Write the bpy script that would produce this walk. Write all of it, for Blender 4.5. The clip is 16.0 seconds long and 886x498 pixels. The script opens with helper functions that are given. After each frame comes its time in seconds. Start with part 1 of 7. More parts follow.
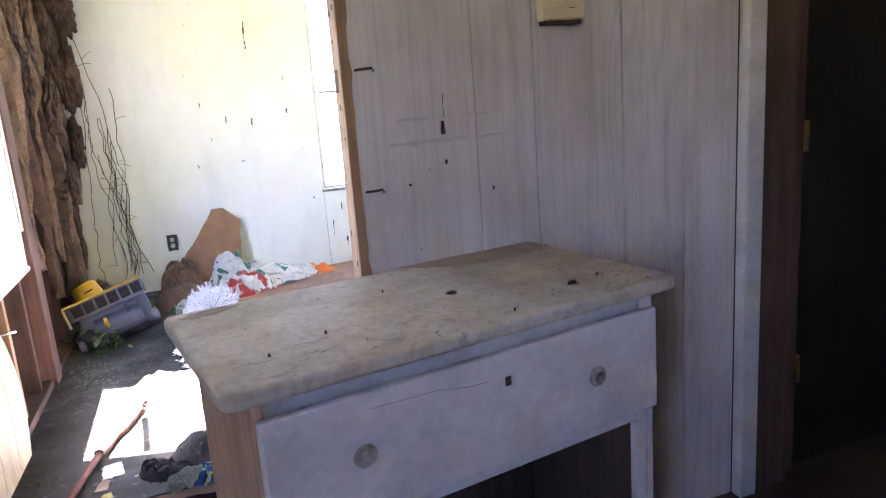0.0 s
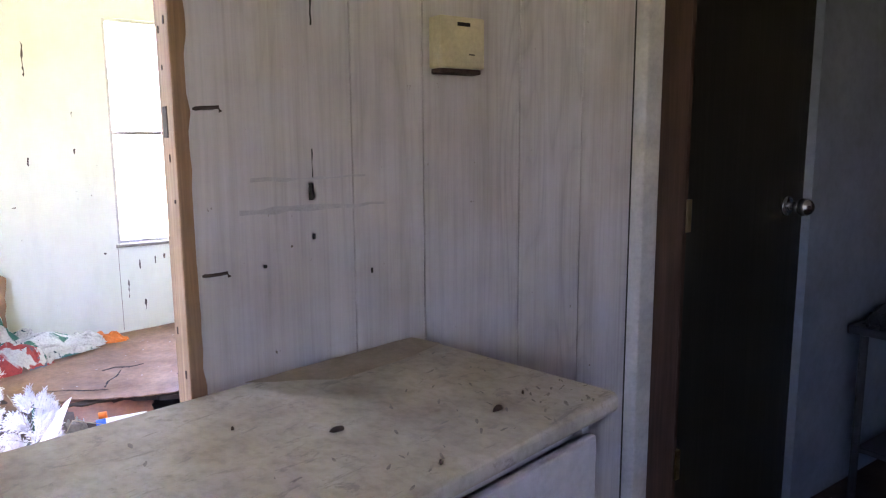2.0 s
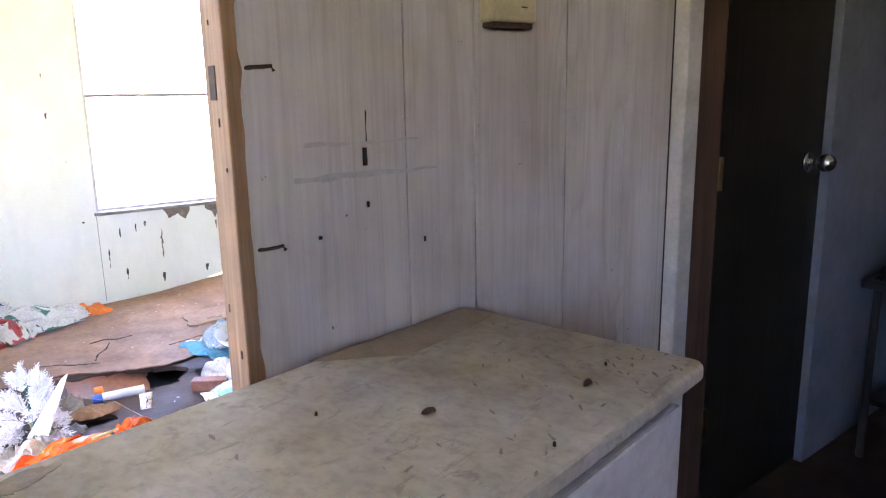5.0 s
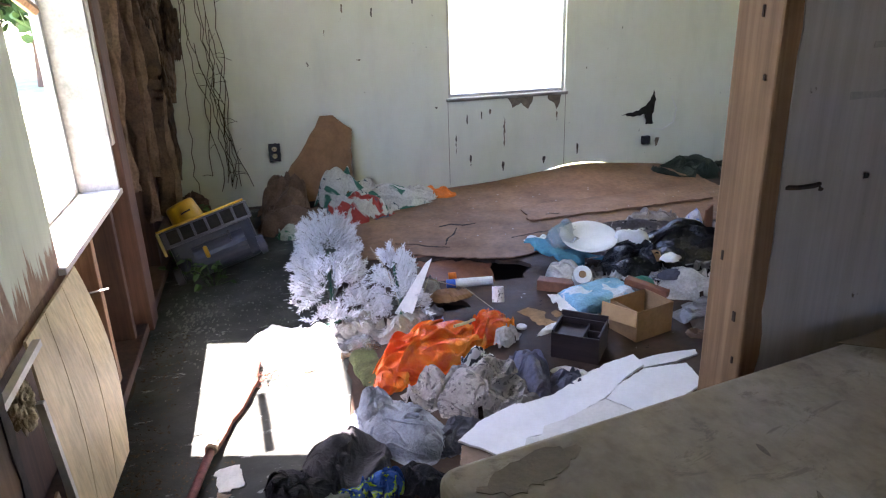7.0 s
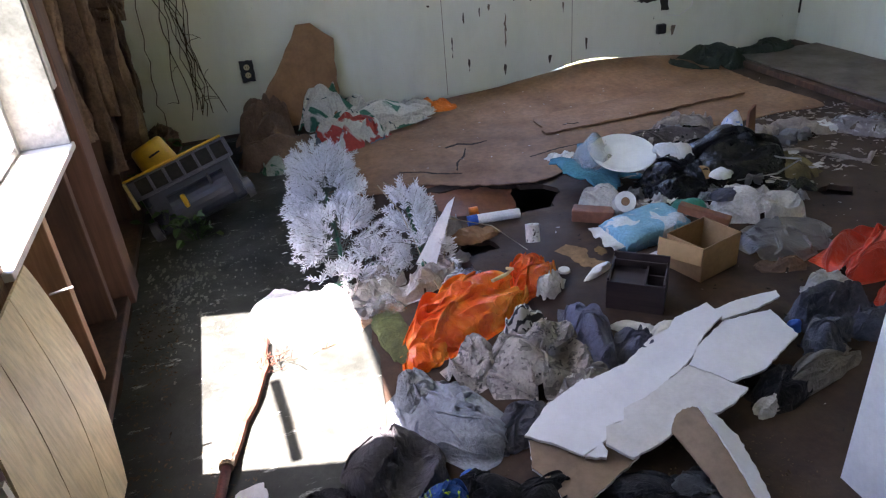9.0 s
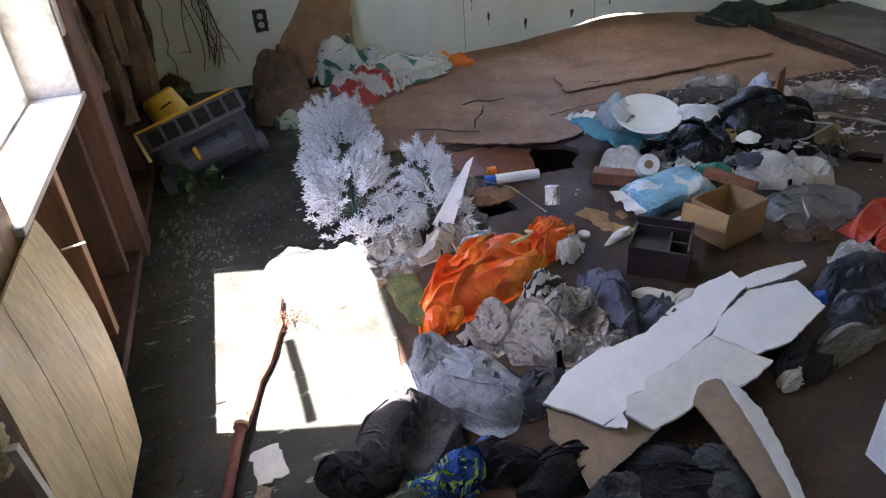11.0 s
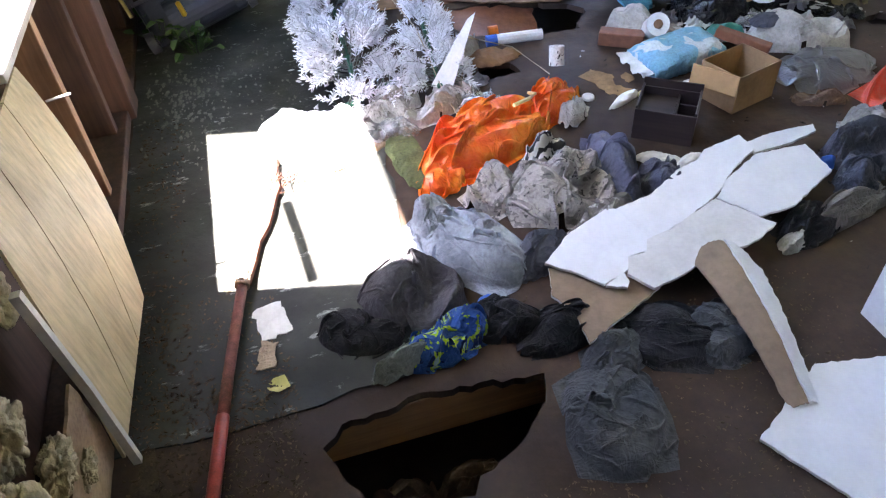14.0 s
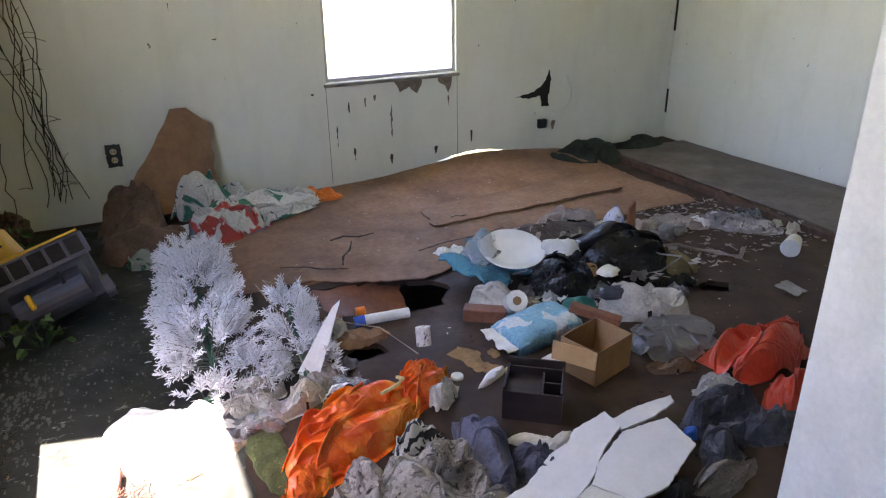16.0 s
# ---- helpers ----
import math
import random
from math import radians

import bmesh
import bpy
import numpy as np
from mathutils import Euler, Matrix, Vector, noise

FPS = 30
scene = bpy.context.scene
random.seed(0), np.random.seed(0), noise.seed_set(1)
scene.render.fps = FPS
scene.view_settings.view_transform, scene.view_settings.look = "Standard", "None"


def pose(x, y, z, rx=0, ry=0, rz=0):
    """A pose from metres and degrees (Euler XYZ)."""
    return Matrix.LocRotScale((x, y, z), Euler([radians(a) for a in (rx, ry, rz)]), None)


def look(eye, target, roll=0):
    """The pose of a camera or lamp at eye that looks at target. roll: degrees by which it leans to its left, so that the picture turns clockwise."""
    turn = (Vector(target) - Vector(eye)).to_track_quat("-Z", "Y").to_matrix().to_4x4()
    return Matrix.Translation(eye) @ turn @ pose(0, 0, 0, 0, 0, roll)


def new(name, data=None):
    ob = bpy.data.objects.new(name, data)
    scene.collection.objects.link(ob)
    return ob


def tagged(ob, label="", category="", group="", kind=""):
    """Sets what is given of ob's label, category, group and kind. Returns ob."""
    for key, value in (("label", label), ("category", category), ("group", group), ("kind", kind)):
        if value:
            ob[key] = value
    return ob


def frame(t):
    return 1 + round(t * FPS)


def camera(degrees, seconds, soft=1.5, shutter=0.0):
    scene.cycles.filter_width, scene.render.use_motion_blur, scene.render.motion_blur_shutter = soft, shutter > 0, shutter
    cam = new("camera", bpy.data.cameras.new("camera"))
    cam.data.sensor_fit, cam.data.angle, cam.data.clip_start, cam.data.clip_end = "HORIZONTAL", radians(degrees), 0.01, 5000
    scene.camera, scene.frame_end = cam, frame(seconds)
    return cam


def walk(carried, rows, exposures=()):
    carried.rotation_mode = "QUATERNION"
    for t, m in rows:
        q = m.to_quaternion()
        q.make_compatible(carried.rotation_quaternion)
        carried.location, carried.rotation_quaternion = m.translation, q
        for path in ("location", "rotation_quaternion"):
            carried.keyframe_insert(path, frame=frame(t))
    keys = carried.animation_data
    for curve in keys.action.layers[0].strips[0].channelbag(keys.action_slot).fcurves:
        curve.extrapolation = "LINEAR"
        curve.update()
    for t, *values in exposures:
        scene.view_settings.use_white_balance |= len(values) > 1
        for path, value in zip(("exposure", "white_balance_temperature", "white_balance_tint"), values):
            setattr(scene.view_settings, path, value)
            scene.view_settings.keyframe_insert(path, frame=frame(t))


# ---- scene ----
cam = camera(64.5, 16.0, 1.2)
PATH = [
    (0, (0.127, 0.237, 1.263), (0.768, 2.081, 0.83), -4.3),
    (0.5, (0.177, 0.366, 1.276), (0.849, 2.223, 0.962), -3.5),
    (1, (0.204, 0.429, 1.281), (0.935, 2.26, 0.943), -2.7),
    (1.5, (0.2, 0.516, 1.276), (1.109, 2.266, 0.939), -1.7),
    (2, (0.16, 0.644, 1.273), (1.304, 2.256, 0.967), -0.4),
    (2.5, (0.153, 0.697, 1.279), (1.385, 2.235, 0.939), -1.9),
    (3, (0.189, 0.7, 1.268), (1.496, 2.172, 0.911), -1.3),
    (3.2, (0.195, 0.699, 1.267), (1.538, 2.119, 0.841), -2.7),
    (5.3, (0.038, 0.817, 1.277), (1.169, 2.41, 0.848), -0.1),
    (5.5, (0.018, 0.831, 1.259), (1.071, 2.468, 0.8), 0.4),
    (6, (-0.040, 0.894, 1.278), (0.812, 2.628, 0.767), 0.4),
    (6.5, (-0.052, 1.028, 1.268), (0.552, 2.836, 0.664), -1.4),
    (7, (-0.067, 1.135, 1.28), (0.365, 2.96, 0.586), -1.9),
    (7.5, (-0.089, 1.167, 1.293), (0.152, 3.003, 0.537), -4.7),
    (8, (-0.108, 1.346, 1.274), (0.232, 3.138, 0.455), -4.1),
    (8.5, (-0.12, 1.532, 1.301), (0.308, 3.292, 0.452), -5.1),
    (9, (-0.12, 1.62, 1.279), (0.329, 3.311, 0.311), -5.1),
    (9.2, (-0.136, 1.644, 1.259), (0.291, 3.306, 0.231), -5.3),
    (11.3, (-0.133, 1.677, 1.27), (0.263, 3.303, 0.175), -4.3),
    (11.5, (-0.14, 1.673, 1.261), (0.277, 3.271, 0.134), -3.8),
    (12, (-0.149, 1.667, 1.225), (0.247, 3.177, -0.026), -3.6),
    (12.5, (-0.168, 1.659, 1.195), (0.201, 3.056, -0.188), -2.7),
    (13, (-0.177, 1.664, 1.178), (0.145, 2.975, -0.297), -2.6),
    (13.5, (-0.177, 1.683, 1.189), (0.148, 3.013, -0.27), -2.9),
    (14, (-0.163, 1.689, 1.213), (0.189, 3.124, -0.136), -4.0),
    (14.5, (-0.15, 1.698, 1.238), (0.223, 3.209, -0.018), -4.7),
    (15, (-0.125, 1.721, 1.267), (0.327, 3.33, 0.167), -3.4),
    (15.5, (-0.122, 1.733, 1.291), (0.474, 3.389, 0.341), -2.8),
    (16, (-0.069, 1.776, 1.296), (0.724, 3.434, 0.509), -0.8),
]
walk(cam, [(t, look(eye, target, roll)) for t, eye, target, roll in PATH],
     [(0, 6.0, 6150, 37), (0.6, 5.7, 6150, 37), (1.5, 5.8, 6150, 37), (3, 6.25, 6450, 36), (5.5, 5.9, 6450, 34), (6.5, 5.0, 6350, 32), (7, 4.52, 6400, 28), (8, 4.4, 6450, 26), (9, 4.08, 6480, 26), (11.5, 4.15, 6600, 24), (12.4, 4.15, 6500, 20), (13, 4.7, 6450, 18), (14, 4.9, 6400, 22), (15.5, 4.75, 6500, 25), (16, 4.25, 6850, 28)])


# ---- world, sun and large lights ----
SUN_FROM = Vector((-1.0, 0.26, 2.65)).normalized()
world = bpy.data.worlds.new("sky")
scene.world = world
world.use_nodes = True
wn = world.node_tree
sky = wn.nodes.new("ShaderNodeTexSky")
sky.sky_type = "NISHITA"
sky.sun_disc = False
sky.sun_elevation = math.asin(SUN_FROM.z)
sky.sun_rotation = math.atan2(SUN_FROM.x, SUN_FROM.y)
wn.nodes["Background"].inputs["Strength"].default_value = 0.13
wn.links.new(sky.outputs[0], wn.nodes["Background"].inputs[0])
sun = new("sun", bpy.data.lights.new("sun", "SUN"))
sun.data.energy, sun.data.angle, sun.data.color = 5.0, radians(0.53), (1.0, 0.95, 0.87)
sun.matrix_world = look(SUN_FROM * 30, (0, 0, 0))


# ---- materials ----


class Mat:
    """A node material with a few shortcuts."""

    def __init__(self, name, rough=0.8, metal=0.0, spec=0.4):
        self.m = bpy.data.materials.new(name)
        self.m.use_nodes = True
        self.t = self.m.node_tree
        self.b = self.t.nodes["Principled BSDF"]
        self.b.inputs["Roughness"].default_value = rough
        self.b.inputs["Metallic"].default_value = metal
        self.b.inputs["Specular IOR Level"].default_value = spec
        self.co = self.t.nodes.new("ShaderNodeTexCoord").outputs["Object"]

    def scaled(self, s):
        n = self.t.nodes.new("ShaderNodeMapping")
        n.inputs["Scale"].default_value = s if isinstance(s, tuple) else (s, s, s)
        self.t.links.new(self.co, n.inputs["Vector"])
        return n.outputs[0]

    def noise(self, scale, detail=6, rough=0.6, distort=0.0):
        n = self.t.nodes.new("ShaderNodeTexNoise")
        n.inputs["Scale"].default_value = 1.0
        n.inputs["Detail"].default_value, n.inputs["Roughness"].default_value = detail, rough
        n.inputs["Distortion"].default_value = distort
        self.t.links.new(self.scaled(scale), n.inputs["Vector"])
        return n.outputs["Fac"]

    def voronoi(self, scale, feature="F1"):
        n = self.t.nodes.new("ShaderNodeTexVoronoi")
        n.inputs["Scale"].default_value = 1.0
        n.feature = feature
        self.t.links.new(self.scaled(scale), n.inputs["Vector"])
        return n.outputs["Distance"]

    def ramp(self, fac, stops):
        n = self.t.nodes.new("ShaderNodeValToRGB")
        e = n.color_ramp.elements
        while len(e) < len(stops):
            e.new(0.5)
        for k, (p, c) in zip(e, stops):
            k.position = p
            k.color = (*c, 1) if isinstance(c, tuple) else (c, c, c, 1)
        self.t.links.new(fac, n.inputs[0])
        return n.outputs[0]

    def mix(self, fac, a, b, mode="MIX"):
        n = self.t.nodes.new("ShaderNodeMix")
        n.data_type, n.blend_type = "RGBA", mode
        for sock, v in ((n.inputs[0], fac), (n.inputs[6], a), (n.inputs[7], b)):
            if isinstance(v, (int, float)):
                sock.default_value = v
            elif isinstance(v, tuple):
                sock.default_value = (*v, 1)
            else:
                self.t.links.new(v, sock)
        return n.outputs[2]

    def color(self, v):
        if isinstance(v, tuple):
            self.b.inputs["Base Color"].default_value = (*v, 1)
        else:
            self.t.links.new(v, self.b.inputs["Base Color"])
        return self

    def bump(self, fac, dist=0.002, strength=0.6):
        n = self.t.nodes.new("ShaderNodeBump")
        n.inputs["Strength"].default_value, n.inputs["Distance"].default_value = strength, dist
        self.t.links.new(fac, n.inputs["Height"])
        self.t.links.new(n.outputs[0], self.b.inputs["Normal"])
        return self

    def gloss(self, fac, lo, hi):
        self.t.links.new(self.ramp(fac, [(0.3, lo), (0.7, hi)]), self.b.inputs["Roughness"])
        return self


def simple(name, c, rough=0.8, var=0.25, scale=9.0, bump=0.0015, metal=0.0, spec=0.4):
    """One colour with stains and grain at two scales."""
    k = Mat(name, rough, metal, spec)
    d = tuple(x * (1 - var) for x in c)
    l = tuple(min(1.0, x * (1 + var * 0.6)) for x in c)
    big = k.ramp(k.noise(scale), [(0.3, d), (0.7, l)])
    fine = k.ramp(k.noise(scale * 9, 3), [(0.25, 1 - var * 0.7), (0.6, 1.0)])
    k.color(k.mix(1.0, big, fine, "MULTIPLY"))
    if bump:
        k.bump(k.noise(scale * 7, 4), bump)
    return k.m


def wood(name, light, dark, along="z", rough=0.7, scale=1.0):
    """Long grain along one axis, with stains."""
    k = Mat(name, rough)
    s = {"x": (1.2, 26, 26), "y": (26, 1.2, 26), "z": (26, 26, 1.2)}[along]
    s = tuple(v * scale for v in s)
    grain = k.noise(s, 5, 0.65, 0.6)
    fine = k.noise(tuple(v * 4 for v in s), 3)
    c = k.ramp(grain, [(0.3, dark), (0.68, light)])
    c = k.mix(1.0, c, k.ramp(fine, [(0.3, 0.75), (0.6, 1.0)]), "MULTIPLY")
    c = k.mix(1.0, c, k.ramp(k.noise(3.5), [(0.3, 0.62), (0.6, 1.0)]), "MULTIPLY")
    k.color(c).bump(grain, 0.0015)
    return k.m


def painted_wall():
    """Off-white wallboard with dirt specks, drips and a yellow-green tinge."""
    k = Mat("painted_wallboard", 0.75)
    c = k.ramp(k.noise(1.3), [(0.3, (0.66, 0.68, 0.56)), (0.7, (0.76, 0.78, 0.72))])
    c = k.mix(1.0, c, k.ramp(k.noise((7, 7, 1.6), 5), [(0.28, 0.92), (0.5, 1.0)]), "MULTIPLY")
    spots = k.ramp(k.noise((24, 24, 11), 5, 0.7), [(0.265, 1.0), (0.30, 0.0)])
    c = k.mix(spots, c, (0.10, 0.085, 0.065))
    k.color(c).bump(k.noise(60, 4), 0.0012)
    return k.m


def grey_panel():
    """White-washed wood-grain panelling."""
    k = Mat("whitewashed_panel", 0.6)
    grain = k.noise((30, 30, 0.9), 6, 0.7, 1.2)
    c = k.ramp(grain, [(0.25, (0.49, 0.445, 0.425)), (0.5, (0.59, 0.545, 0.535)), (0.75, (0.63, 0.59, 0.59))])
    fine = k.noise((140, 140, 3.0), 4)
    c = k.mix(1.0, c, k.ramp(fine, [(0.3, 0.90), (0.55, 1.0)]), "MULTIPLY")
    wv = k.t.nodes.new("ShaderNodeMath")
    wv.operation = "MULTIPLY"
    wv.inputs[1].default_value = 17.0
    k.t.links.new(k.noise((7.0, 7.0, 0.9), 1, 0.4), wv.inputs[0])
    fr = k.t.nodes.new("ShaderNodeMath")
    fr.operation = "FRACT"
    k.t.links.new(wv.outputs[0], fr.inputs[0])
    rings = k.ramp(fr.outputs[0], [(0.0, 0.74), (0.22, 0.90), (0.5, 1.0), (0.8, 0.98), (1.0, 0.84)])
    c = k.mix(k.ramp(k.noise((5.0, 5.0, 0.5), 2), [(0.40, 0.1), (0.56, 0.6)]), c, k.mix(1.0, c, rings, "MULTIPLY"))
    c = k.mix(1.0, c, k.ramp(k.noise((2.5, 2.5, 1.6)), [(0.32, (0.72, 0.69, 0.64)), (0.6, (1.0, 1.0, 1.0))]), "MULTIPLY")
    spots = k.ramp(k.noise(38, 4, 0.7), [(0.265, 1.0), (0.30, 0.0)])
    c = k.mix(spots, c, (0.16, 0.12, 0.095))
    k.color(c).bump(grain, 0.0012)
    return k.m


def dirty_floor(name, a, b, c3, rough_lo=0.45, rough_hi=0.9, chips=None):
    k = Mat(name, 0.8)
    c = k.ramp(k.noise(2.2, 8, 0.65), [(0.3, a), (0.52, b), (0.72, c3)])
    c = k.mix(1.0, c, k.ramp(k.noise(40, 4), [(0.3, 0.72), (0.62, 1.04)]), "MULTIPLY")
    if chips:
        s = k.ramp(k.noise((9, 22, 9), 7, 0.75), [(0.60, 0.0), (0.66, 1.0)])
        c = k.mix(s, c, chips)
    k.color(c).bump(k.noise(30, 6), 0.004)
    k.gloss(k.noise(5, 5), rough_lo, rough_hi)
    return k.m


M_WALL = painted_wall()
M_PANEL = grey_panel()
M_DARKFLOOR = dirty_floor("wet_dark_plywood", (0.016, 0.018, 0.015), (0.031, 0.034, 0.028), (0.062, 0.063, 0.05), 0.35, 0.85, (0.30, 0.32, 0.29))
M_BROWNFLOOR = dirty_floor("brown_particle_board", (0.026, 0.0145, 0.0095), (0.050, 0.029, 0.0185), (0.092, 0.055, 0.035), 0.6, 0.95)
M_TANSHEET = dirty_floor("tan_hardboard", (0.15, 0.083, 0.049), (0.26, 0.150, 0.090), (0.36, 0.220, 0.137), 0.6, 0.95)
M_CEIL = simple("ceiling_board", (0.6, 0.58, 0.5))
M_STUD = wood("stud_pine", (0.47, 0.285, 0.165), (0.25, 0.135, 0.072))
M_REDSTUD = wood("stained_stud", (0.12, 0.065, 0.042), (0.055, 0.03, 0.02))
M_YPANEL = wood("yellow_knotty_panel", (0.80, 0.66, 0.41), (0.70, 0.54, 0.31), "z", 0.55)
M_DOOR = wood("dark_door_veneer", (0.030, 0.029, 0.019), (0.018, 0.016, 0.011), "z", 0.38)
M_JAMB = wood("dark_jamb", (0.13, 0.075, 0.05), (0.06, 0.033, 0.022))
M_JAMBPOST = wood("jamb_post_wood", (0.30, 0.19, 0.12), (0.17, 0.10, 0.06))
M_TRIM = simple("white_trim", (0.6, 0.57, 0.53), 0.5, 0.2)
M_WHITE = simple("white_paint", (0.78, 0.78, 0.77), 0.55, 0.12)
# a pale wall whose colour is lowered to hold the corner's shade
M_GREYWALL = simple("shaded_pale_blue_wall", (0.185, 0.205, 0.245), 0.8, 0.2, 3)
# earth kept near black: shade under the floor is in this colour
M_EARTH = dirty_floor("crawl_earth_shaded", (0.012, 0.009, 0.007), (0.022, 0.016, 0.012), (0.04, 0.028, 0.02), 0.9, 1.0)
M_GRASS = dirty_floor("dry_grass", (0.20, 0.22, 0.10), (0.28, 0.30, 0.15), (0.36, 0.37, 0.20), 0.9, 1.0)
M_LEAF = simple("leaves", (0.04, 0.085, 0.02), 0.7, 0.4, 4, 0)
M_ALU = simple("window_metal", (0.55, 0.55, 0.53), 0.4, 0.2, 9, 0.0005, 0.6)
M_DRESSER = simple("dresser_paint", (0.56, 0.53, 0.52), 0.55, 0.22, 6)
M_INSUL = simple("insulation", (0.52, 0.43, 0.28), 0.95, 0.45, 9, 0.010)

M_JOIST = wood("joist_timber", (0.50, 0.27, 0.125), (0.34, 0.17, 0.08), "x")
# brown panelled walls; also stands in for shade inside the dresser's bay
M_SHADEWALL = wood("brown_panelling_and_shade", (0.10, 0.07, 0.05), (0.05, 0.035, 0.025))
M_BEHIND = simple("dark_gap", (0.03, 0.025, 0.02))
M_RUST = simple("rust", (0.06, 0.035, 0.025), 0.8, 0.4, 60, 0.0006)
M_CHROME = simple("worn_chrome", (0.55, 0.54, 0.52), 0.22, 0.15, 40, 0, 1.0)
M_BRASS = simple("brass", (0.55, 0.42, 0.22), 0.3, 0.2, 30, 0, 1.0)
M_SILL = simple("dirty_sill", (0.27, 0.25, 0.215), 0.7, 0.4)
M_BLACK = simple("black_dirt", (0.02, 0.016, 0.012), 0.9, 0.4, 60, 0)
M_BLACKPAINT = simple("black_metal", (0.02, 0.02, 0.023), 0.45, 0.2, 20, 0.0003)
M_KNOB = simple("worn_knob", (0.28, 0.25, 0.23), 0.6, 0.5, 70, 0.001)
M_IVORY = simple("ivory_plastic", (0.56, 0.48, 0.30), 0.45, 0.2, 14, 0.0004)
M_TANWOOD = wood("bare_tan_wood", (0.46, 0.28, 0.185), (0.33, 0.19, 0.115), "z")
M_REDBOARD = dirty_floor("red_brown_board", (0.15, 0.06, 0.032), (0.23, 0.095, 0.052), (0.29, 0.135, 0.078))
M_GREYSHEET = dirty_floor("dusty_grey_sheet", (0.10, 0.085, 0.075), (0.15, 0.13, 0.115), (0.20, 0.17, 0.15))


def pale_boards():
    """Pale green-white paint, peeled in drips near z = 0.6."""
    k = Mat("pale_painted_boards", 0.7)
    c = k.ramp(k.noise(1.7), [(0.3, (0.50, 0.54, 0.42)), (0.7, (0.62, 0.66, 0.54))])
    c = k.mix(1.0, c, k.ramp(k.noise((14, 14, 1.0), 5), [(0.3, 0.85), (0.55, 1.0)]), "MULTIPLY")
    sep = k.t.nodes.new("ShaderNodeSeparateXYZ")
    k.t.links.new(k.co, sep.inputs[0])
    hgt = k.t.nodes.new("ShaderNodeMath")
    hgt.operation = "MULTIPLY_ADD"
    k.t.links.new(k.noise((1, 34, 1.6), 5, 0.65), hgt.inputs[0])
    hgt.inputs[1].default_value = -0.42
    k.t.links.new(sep.outputs["Z"], hgt.inputs[2])
    peel = k.ramp(hgt.outputs[0], [(0.455, 1.0), (0.475, 0.0)])
    c = k.mix(peel, c, k.ramp(k.noise((6, 30, 30), 5), [(0.3, (0.16, 0.09, 0.05)), (0.7, (0.30, 0.19, 0.11))]))
    k.color(c).bump(k.noise((20, 60, 4), 4), 0.002)
    return k.m


def dusty_top():
    k = Mat("dusty_dresser_top", 0.75)
    c = k.ramp(k.noise(5, 7, 0.65), [(0.30, (0.30, 0.25, 0.19)), (0.5, (0.42, 0.37, 0.30)), (0.72, (0.52, 0.48, 0.43))])
    c = k.mix(1.0, c, k.ramp(k.noise((70, 45, 45), 5), [(0.3, 0.8), (0.55, 1.0)]), "MULTIPLY")
    smear = k.ramp(k.noise(9, 7, 0.7), [(0.30, 0.8), (0.37, 0.0)])
    c = k.mix(smear, c, (0.24, 0.19, 0.145))
    scuff = k.ramp(k.noise((16, 34, 20), 7, 0.75, 0.6), [(0.565, 0.0), (0.63, 0.85)])
    c = k.mix(scuff, c, (0.27, 0.235, 0.20))
    k.color(c).bump(k.noise(70, 5), 0.0012)
    return k.m


M_PALEWALL = pale_boards()
M_DUSTTOP = dusty_top()


def cloth(name, c, var=0.3, weave=420.0, rough=0.95, pattern=None):
    """Woven cloth; pattern: (scale, threshold, colour) blots printed over it."""
    k = Mat(name, rough, 0, 0.2)
    d = tuple(x * (1 - var) for x in c)
    l = tuple(min(1, x * (1 + var)) for x in c)
    col = k.ramp(k.noise(7, 6), [(0.3, d), (0.7, l)])
    for s, th, pc in pattern or ():
        col = k.mix(k.ramp(k.noise(s, 3, 0.5, 1.0), [(th, 0.0), (th + 0.025, 1.0)]), col, pc)
    col = k.mix(1.0, col, k.ramp(k.noise(90, 3), [(0.3, 0.78), (0.6, 1.0)]), "MULTIPLY")
    crease = k.mix(0.5, k.ramp(k.noise((34, 15, 22), 3, 0.5, 1.4), [(0.34, 0.0), (0.5, 1.0), (0.66, 0.0)]), k.ramp(k.noise((20, 52, 36), 3, 0.5, 1.0), [(0.38, 0.0), (0.5, 1.0), (0.62, 0.0)]))
    k.color(col).bump(k.mix(0.12, crease, k.noise(weave * 0.35, 3)), 0.006, 0.7)
    k.b.inputs["Sheen Weight"].default_value = 0.03
    return k.m


def striped(name, a, b, scale, axis="x"):
    k = Mat(name, 0.9)
    n = k.t.nodes.new("ShaderNodeTexWave")
    n.bands_direction = axis.upper()
    n.inputs["Scale"].default_value, n.inputs["Distortion"].default_value = scale, 5.0
    n.inputs["Detail Scale"].default_value = 2.0
    k.t.links.new(k.co, n.inputs["Vector"])
    k.color(k.ramp(n.outputs["Fac"], [(0.45, a), (0.55, b)]))
    return k.m


def film(name, c, rough=0.25, trans=0.0, var=0.25, tones=None):
    """Thin shiny plastic."""
    k = Mat(name, rough, 0, 0.6)
    d = tuple(x * (1 - var) for x in c)
    k.color(k.ramp(k.noise(8 if tones else 12, 4), list(tones or [(0.3, d), (0.7, c)]))).bump(k.mix(0.25, k.ramp(k.noise((26, 18, 22), 4, 0.55, 0.8), [(0.36, 0.0), (0.5, 1.0), (0.64, 0.0)]), k.noise(45, 5)), 0.006, 0.6)
    k.b.inputs["Transmission Weight"].default_value = trans
    return k.m


M_BLACKCLOTH = cloth("black_cloth", (0.022, 0.022, 0.025))
M_GREYCLOTH = cloth("grey_cloth", (0.30, 0.29, 0.28))

